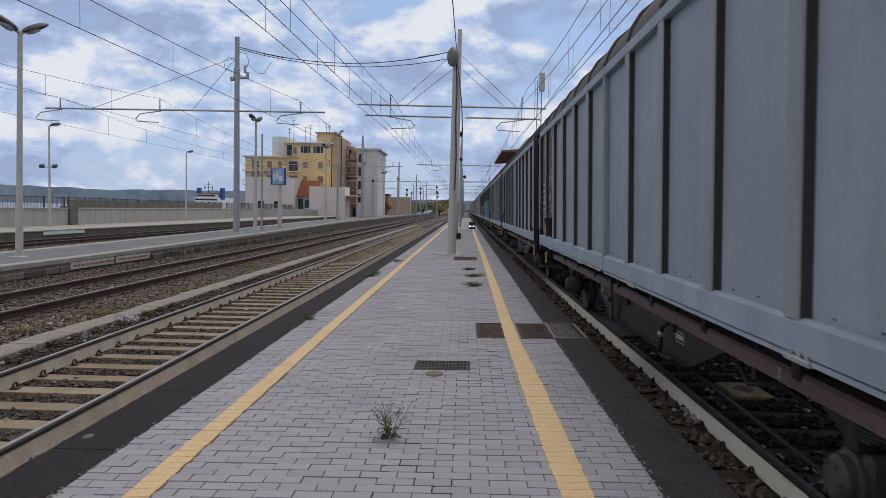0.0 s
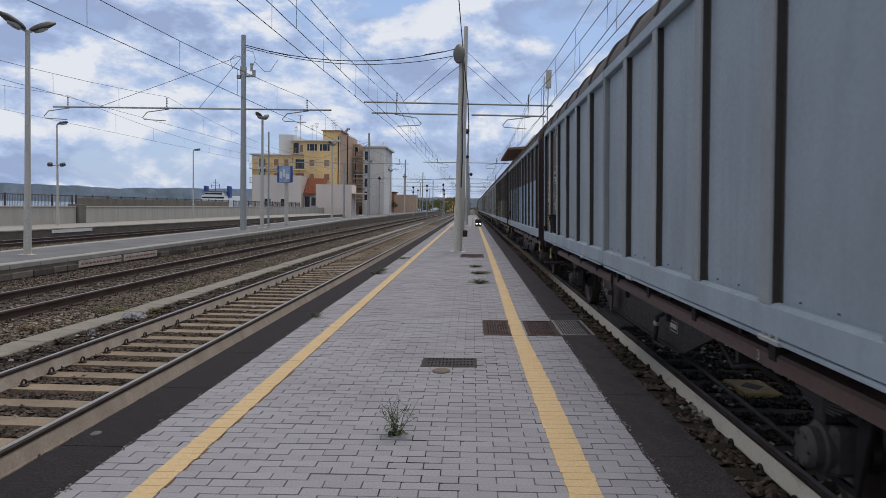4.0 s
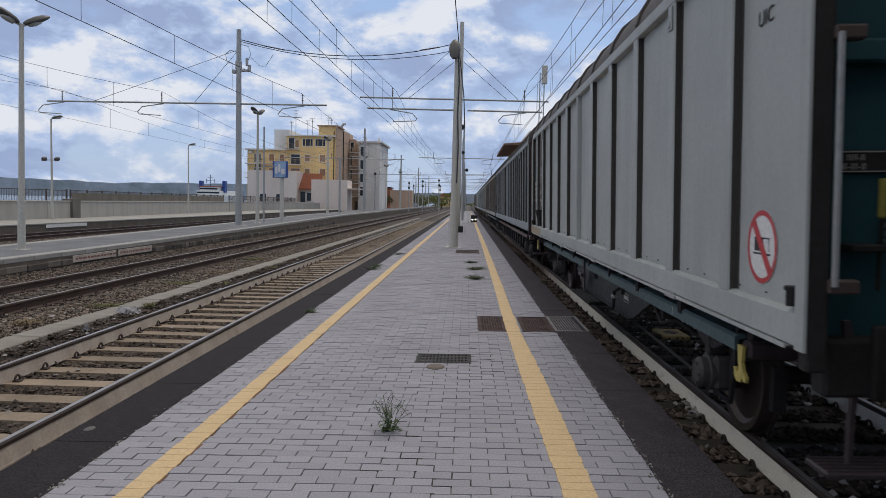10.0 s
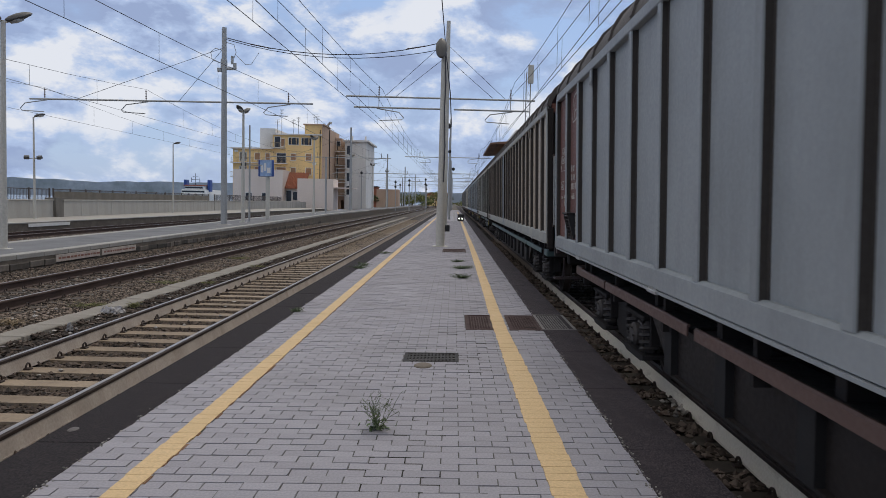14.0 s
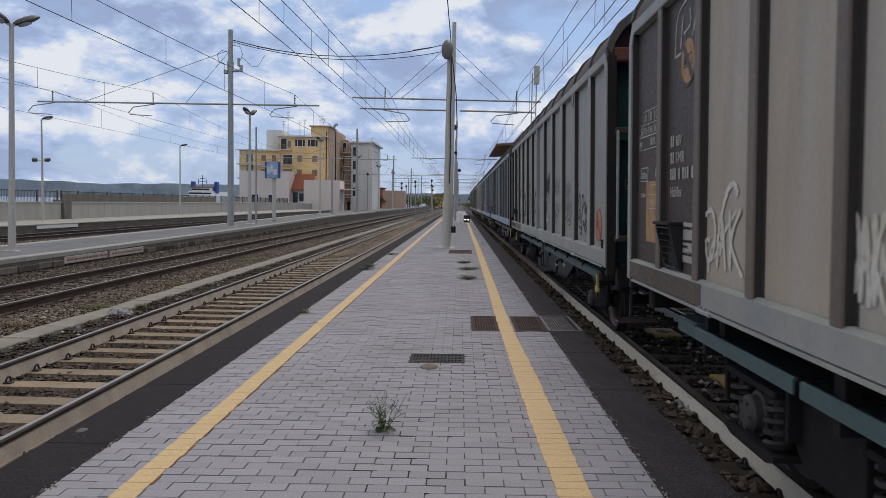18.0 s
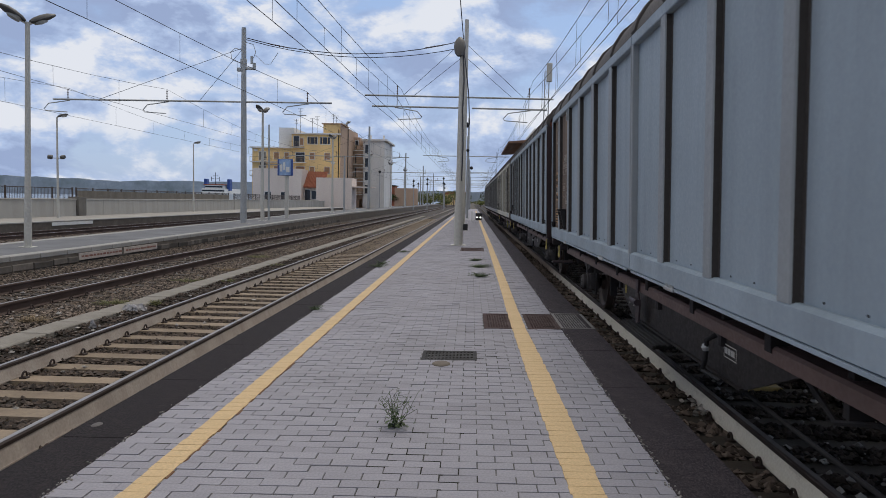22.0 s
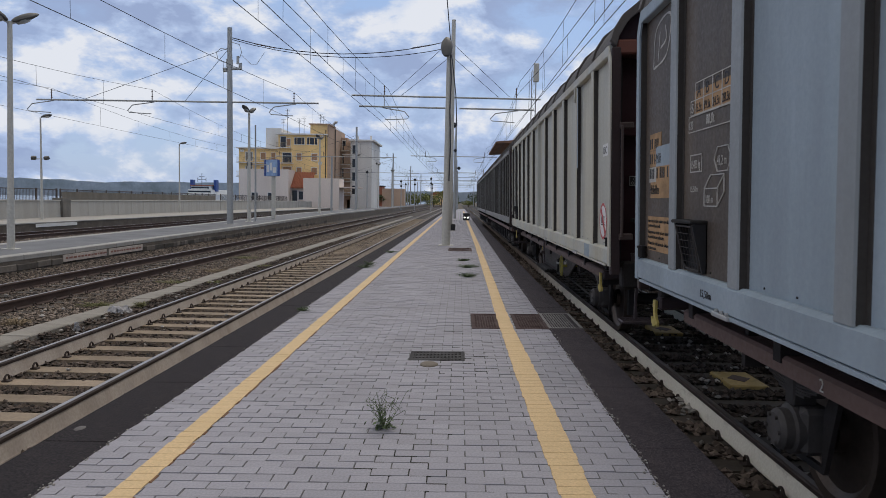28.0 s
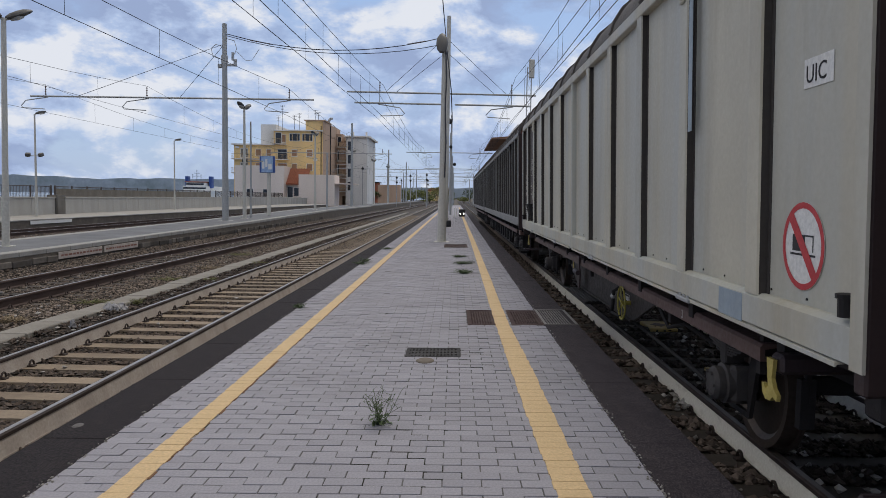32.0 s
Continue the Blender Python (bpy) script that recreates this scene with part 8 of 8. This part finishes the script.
cover(*HOLES[0], "dark cast-iron drain grate in the paving", IRONGREY, "grate")
cover(*HOLES[1], "brown cast-iron manhole cover in the paving", IRONBROWN, "studs")
cover(*HOLES[2], "brown cast-iron manhole cover in the paving", IRONBROWN, "studs")
cover(*HOLES[3], "grey galvanised cover plate at the platform edge", IRONPALE, "studs")
cover(*HOLES[4], "brown cast-iron manhole cover in the paving", IRONBROWN, "studs")
st = thing("flat_stone", "small flat brown stone lid in the paving", "stone", TILT @ pose(-0.26, 6.76, 0.0))
part("disc", Kit().lathe([(0, 0.012), (0.07, 0.012), (0.085, 0.004), (0.085, -0.02)], n=14), surface("stone_brown", (0.16, 0.135, 0.11), 0.9, grain=40), st, at=Matrix.Diagonal((1, 1.3, 1, 1)))


def weed(x, y, h, spread, n, flat, label, z=None, leaf_paint=None):
    wd = thing("weed", label, "weed", TILT @ pose(x, y, 0.0) if z is None else pose(x, y, z), "weeds in the joints" if z is None else "weeds in the ballast")
    r = random.Random(int(x * 100 + y * 1000))
    stems, leaves = Kit(), Kit()

    def leaf(c, size):
        d = Vector((r.uniform(-1, 1), r.uniform(-1, 1), r.uniform(-0.3, 0.8))).normalized() * size * r.uniform(0.6, 1.3)
        s = d.cross(Vector((0, 0, 1))).normalized() * d.length * 0.32
        leaves.add([c, c + d * 0.5 + s, c + d, c + d * 0.5 - s], [(0, 1, 2, 3)])

    for _ in range(n):
        a = r.uniform(0, 6.283)
        out = r.uniform(0.15, 1.0) * spread
        hh = h * r.uniform(0.45, 1.0) if not flat else h * r.uniform(0.2, 1.0)
        p0 = Vector((r.uniform(-0.025, 0.025), r.uniform(-0.025, 0.025), 0))
        p2 = Vector((math.cos(a) * out, math.sin(a) * out, hh))
        p1 = p0.lerp(p2, 0.55) + Vector((r.uniform(-0.03, 0.03) * h * 4, r.uniform(-0.03, 0.03) * h * 4, hh * 0.06))
        stems.tube([p0, p1, p2], 0.0016, 4)
        for j in range(7 if not flat else 5):
            t = (j + r.uniform(0.2, 1)) / 7
            c = p0.lerp(p1, t * 2) if t < 0.5 else p1.lerp(p2, min(1, t * 2 - 1))
            leaf(c, 0.032 if c.z < h * 0.35 or flat else 0.014)
        if not flat:
            for _ in range(3):
                q = p1.lerp(p2, r.uniform(-0.4, 0.8))
                e = q + Vector((r.uniform(-0.06, 0.06), r.uniform(-0.06, 0.06), r.uniform(0.0, 0.07)))
                stems.tube([q, q.lerp(e, 0.6) + Vector((0, 0, 0.008)), e], 0.0013, 4)
                for _ in range(3):
                    leaf(e, 0.011)
    if not flat:
        for _ in range(50):
            leaf(Vector((r.gauss(0, 0.05), r.gauss(0, 0.05), r.uniform(0.0, 0.05))), 0.035)
    tagged(part("stalk", stems, leaf_paint or GRASS, wd, "thin branching stems"), kind="stuff")
    tagged(part("foliage", leaves, leaf_paint or GRASS, wd, "small narrow leaves"), kind="stuff")


weed(-0.48, 4.83, 0.26, 0.15, 17, False, "small branching weed growing in a paving joint")
weed(0.18, 14.7, 0.09, 0.30, 85, True, "low green weed on the paving")
weed(0.20, 16.8, 0.09, 0.34, 85, True, "low green weed on the paving")
weed(0.13, 18.7, 0.06, 0.26, 70, True, "low green weed on the paving")
weed(-2.12, 10.0, 0.06, 0.16, 30, True, "low weed at the platform edge")
weed(-2.1, 16.6, 0.10, 0.30, 50, True, "low green weed at the platform edge")
weed(-2.1, 17.3, 0.10, 0.26, 40, True, "low green weed at the platform edge")
weed(-2.0, 21.5, 0.08, 0.30, 40, True, "low green weed at the platform edge")
STRAW = surface("dry_grass", (0.27, 0.205, 0.13), 0.9, grain=30, isl=True, rnd=0.5)
OLIVE = surface("olive_weed", (0.18, 0.18, 0.075), 0.85, grain=30, isl=True, rnd=0.5)
for x, y, h, sp, n, mt, lab in ((-6.48, 13.0, 0.09, 0.42, 110, OLIVE, "yellow-green weed beside the cable trough"), (-5.72, 13.1, 0.11, 0.20, 60, OLIVE, "yellow-green weed beside the cable trough"), (-6.75, 11.0, 0.12, 0.34, 120, STRAW, "tuft of dry brown grass in the ballast"), (-6.9, 10.0, 0.10, 0.32, 90, STRAW, "tuft of dry brown grass in the ballast"), (-6.55, 16.8, 0.08, 0.5, 90, OLIVE, "yellow-green weed beside the cable trough"), (-6.6, 19.5, 0.09, 0.5, 80, STRAW, "tuft of dry brown grass in the ballast"), (-5.7, 17.0, 0.06, 0.3, 50, OLIVE, "yellow-green weed beside the cable trough"), (-5.72, 21.3, 0.07, 0.35, 50, OLIVE, "yellow-green weed beside the cable trough"), (-7.0, 24.0, 0.09, 0.6, 80, OLIVE, "yellow-green weed in the ballast")):
    weed(x, y, h, sp, n, True, lab, -0.49, mt)

# crumpled white plastic lying beside the trough, and a pale lump of gum on the coping
def crumpled(x, y, z, size, label):
    r = random.Random(int(y * 100))
    k = Kit()
    n = 9
    for q in range(4):
        cx, cy = r.uniform(-0.5, 0.5) * size, r.uniform(-0.5, 0.5) * size
        v = [(cx + (i / (n - 1) - 0.5) * size * 1.1 + r.uniform(-0.02, 0.02), cy + (j / (n - 1) - 0.5) * size * 0.8 + r.uniform(-0.02, 0.02), max(0.0, 0.10 - ((i - 4) ** 2 + (j - 4) ** 2) * 0.006) + r.uniform(0, 0.045)) for j in range(n) for i in range(n)]
        k.add(v, [(j * n + i, j * n + i + 1, (j + 1) * n + i + 1, (j + 1) * n + i) for j in range(n - 1) for i in range(n - 1) if r.random() < 0.85])
    bag = thing("plastic_bag", label, "litter", pose(x, y, z))
    part("film", k, surface("dirty_plastic", (0.38, 0.37, 0.38), 0.5, grain=20, stain=6, dirt=0.6, dark=(0.28, 0.26, 0.25)), bag)


crumpled(-5.80, 12.45, -0.50, 0.20, "crumpled dirty white plastic bag beside the cable trough")
crumpled(-5.62, 10.7, -0.50, 0.05, "small torn scrap of white plastic in the ballast")
gum = thing("pale_spot", "flat pale lump stuck on the dark coping", "litter", TILT @ pose(-2.477, 4.756, 0.0))
part("disc", Kit().lathe([(0, 0.006), (0.025, 0.005), (0.034, 0.0), (0.034, -0.006)], n=12), surface("gum", (0.13, 0.12, 0.12), 0.9, grain=60), gum, at=Matrix.Diagonal((1, 1.5, 1, 1)))

# dark moss and dirt in the open joints
moss = Kit()
r = random.Random(21)
for _ in range(210):
    q = r.random()
    if q < 0.3:
        x, y = r.gauss(-0.38, 0.14), r.gauss(4.2, 0.35)
    elif q < 0.5:
        x, y = r.gauss(0.12, 0.12), r.gauss(6.75, 0.35)
    elif q < 0.75:
        x, y = r.gauss(-0.2, 0.16), r.uniform(5, 13)
    else:
        x, y = r.uniform(PA0, PA1), r.uniform(3.6, 15)
    row = round(y / 0.105)
    if not PA0 < x < PA1 - 0.1:
        continue
    odd = 0.105 if row % 2 else 0.0
    x = PA0 - odd + round((x - PA0 + odd) / 0.21) * 0.21
    y = row * 0.105
    if not PA0 < x < PA1 - 0.1:
        continue
    if r.random() < 0.5:
        moss.cbox(x - 0.0032, x + 0.0032, y + r.uniform(0.01, 0.04), y + 0.095, -0.012, 0.001, 0.001)
    else:
        moss.cbox(x, x + r.uniform(0.04, 0.14), y - 0.0032, y + 0.0032, -0.012, 0.001, 0.001)
tagged(part("joint_moss", moss, surface("moss", (0.05, 0.05, 0.042), 0.95, grain=80), platform, "dark moss in open joints"), kind="stuff")

# light grit and ragged fillets where the paving meets the coping, brown edge beside one yellow line
grit = Kit()
for _ in range(900):
    x = (PA1 if r.random() < 0.65 else PA0) + r.gauss(0, 0.014)
    y = 3 + 26 * r.random() ** 1.8
    q = r.uniform(0.002, 0.007)
    grit.cbox(x - q, x + q, y - q * 1.3, y + q * 1.3, -0.01, 0.004 + q * 0.3, q * 0.5)
tagged(part("grit", grit, surface("grit", (0.25, 0.235, 0.22), 0.95, grain=60, isl=True, rnd=0.5), platform, "light grit along the coping"), kind="stuff")
fil = Kit()
for x, sg in ((PA1, -1), (PA0, 1)):
    y = 2.5
    while y < 30:
        d = r.uniform(0.03, 0.16)
        w_ = r.uniform(-0.006, 0.010)
        if w_ > 0.002:
            fil.cbox(min(x, x + sg * w_), max(x, x + sg * w_), y, y + d, -0.01, 0.0035, 0.002)
        y += d
tagged(part("ragged_edge", fil, ASPHALT, platform, "asphalt smeared over the edge of the paving"), kind="stuff")
rag = Kit()
y = 2.5
while y < 25:
    d = r.uniform(0.02, 0.11)
    if r.random() < 0.6:
        rag.cbox(-1.632, -1.626 + r.uniform(0.0, 0.016), y, y + d, -0.01, 0.0035, 0.002)
    y += d
tagged(part("line_border", rag, surface("border_brown", (0.20, 0.11, 0.06), 0.9, grain=60), platform, "worn red-brown border of the line"), kind="stuff")

# the blocks nearest to the camera, one by one
one = Kit()
g, c = 0.0018, 0.0022
one.add([(0 + g, g, -0.02), (0.21 - g, g, -0.02), (0.21 - g, 0.105 - g, -0.02), (g, 0.105 - g, -0.02), (g + c, g + c, 0), (0.21 - g - c, g + c, 0), (0.21 - g - c, 0.105 - g - c, 0), (g + c, 0.105 - g - c, 0)],
        [(4, 5, 6, 7), (0, 1, 5, 4), (1, 2, 6, 5), (2, 3, 7, 6), (3, 0, 4, 7)])
one = one.mesh("paving_block")
for a, b, y in paver_spots(3.36, 5.25):
    part("paving_block", one, PAVER_ONE, platform, at=pose(a, y, random.uniform(-0.0035, 0.002), random.uniform(-0.6, 0.6), random.uniform(-0.4, 0.4), random.uniform(-0.3, 0.3)) @ Matrix.Diagonal(((b - a) / 0.21, 1, 1, 1)))

# ---- motion of the train ----
RUN = [-0.12, 8.13, 16.16, 24.18, 32.07, 39.89, 47.8, 55.67, 63.46, 71.26, 78.99, 86.66, 94.24, 101.78, 109.34, 116.69, 123.9, 130.83, 137.63, 143.94, 150.25, 156.22, 161.94, 167.07, 171.8, 175.98, 179.85, 183.45, 186.45, 188.56, 190.02, 190.98, 191.61]
FRONT = [1.22, 17.68, 33.86, 50.17, 66.36, 82.61, 98.86, 122.42, 145.97, 162.19, 178.38, 194.59, 210.85, 234.4]


def run(t):
    """Metres that the train has run at t seconds."""
    i = min(int(t), 31)
    u = t - i
    g = lambda j: RUN[j] if 0 <= j <= 32 else (2 * RUN[0] - RUN[1] if j < 0 else 2 * RUN[32] - RUN[31])
    a, b, c, d = g(i - 1), g(i), g(i + 1), g(i + 2)
    return b + 0.5 * u * (c - a + u * (2 * a - 5 * b + 4 * c - d + u * (3 * (b - c) + d - a)))


LEAN = pose(0.03, 0, 0.036, 0, -1.4, 0)   # the wagons lean on their springs


def motions():
    for wagon, y0 in zip(WAGONS, FRONT):
        walk(wagon, [(t / 2, pose(TRACK_R, y0 - run(t / 2), RZ) @ LEAN) for t in range(65)])
    upright = LEAN.inverted()
    start = {w: y for w, y in zip(WAGONS, FRONT)}
    for ws, wagon, y, r in WHEELS:
        rows, last = [], None
        for f in range(0, 961):
            t = f / FPS
            at = start[wagon] + y - run(t)
            near = -6 < at < 45
            if f in (0, 960) or near:
                s = run(t)
                if last is None or near:
                    ang = math.degrees(s / r) % 360
                    last = ang
                rows.append((t, upright @ pose(0, y, r, last, 0, 0)))
        # a step that would turn too far between two rows is smoothed by holding the pose
        good = [rows[0]]
        for t, m in rows[1:]:
            if t - good[-1][0] > 0.2:
                m = good[-1][1] if t > 31.9 else m
                if t <= 31.9:
                    good[-1] = (good[-1][0], m)
            good.append((t, m))
        walk(ws, good)


motions()
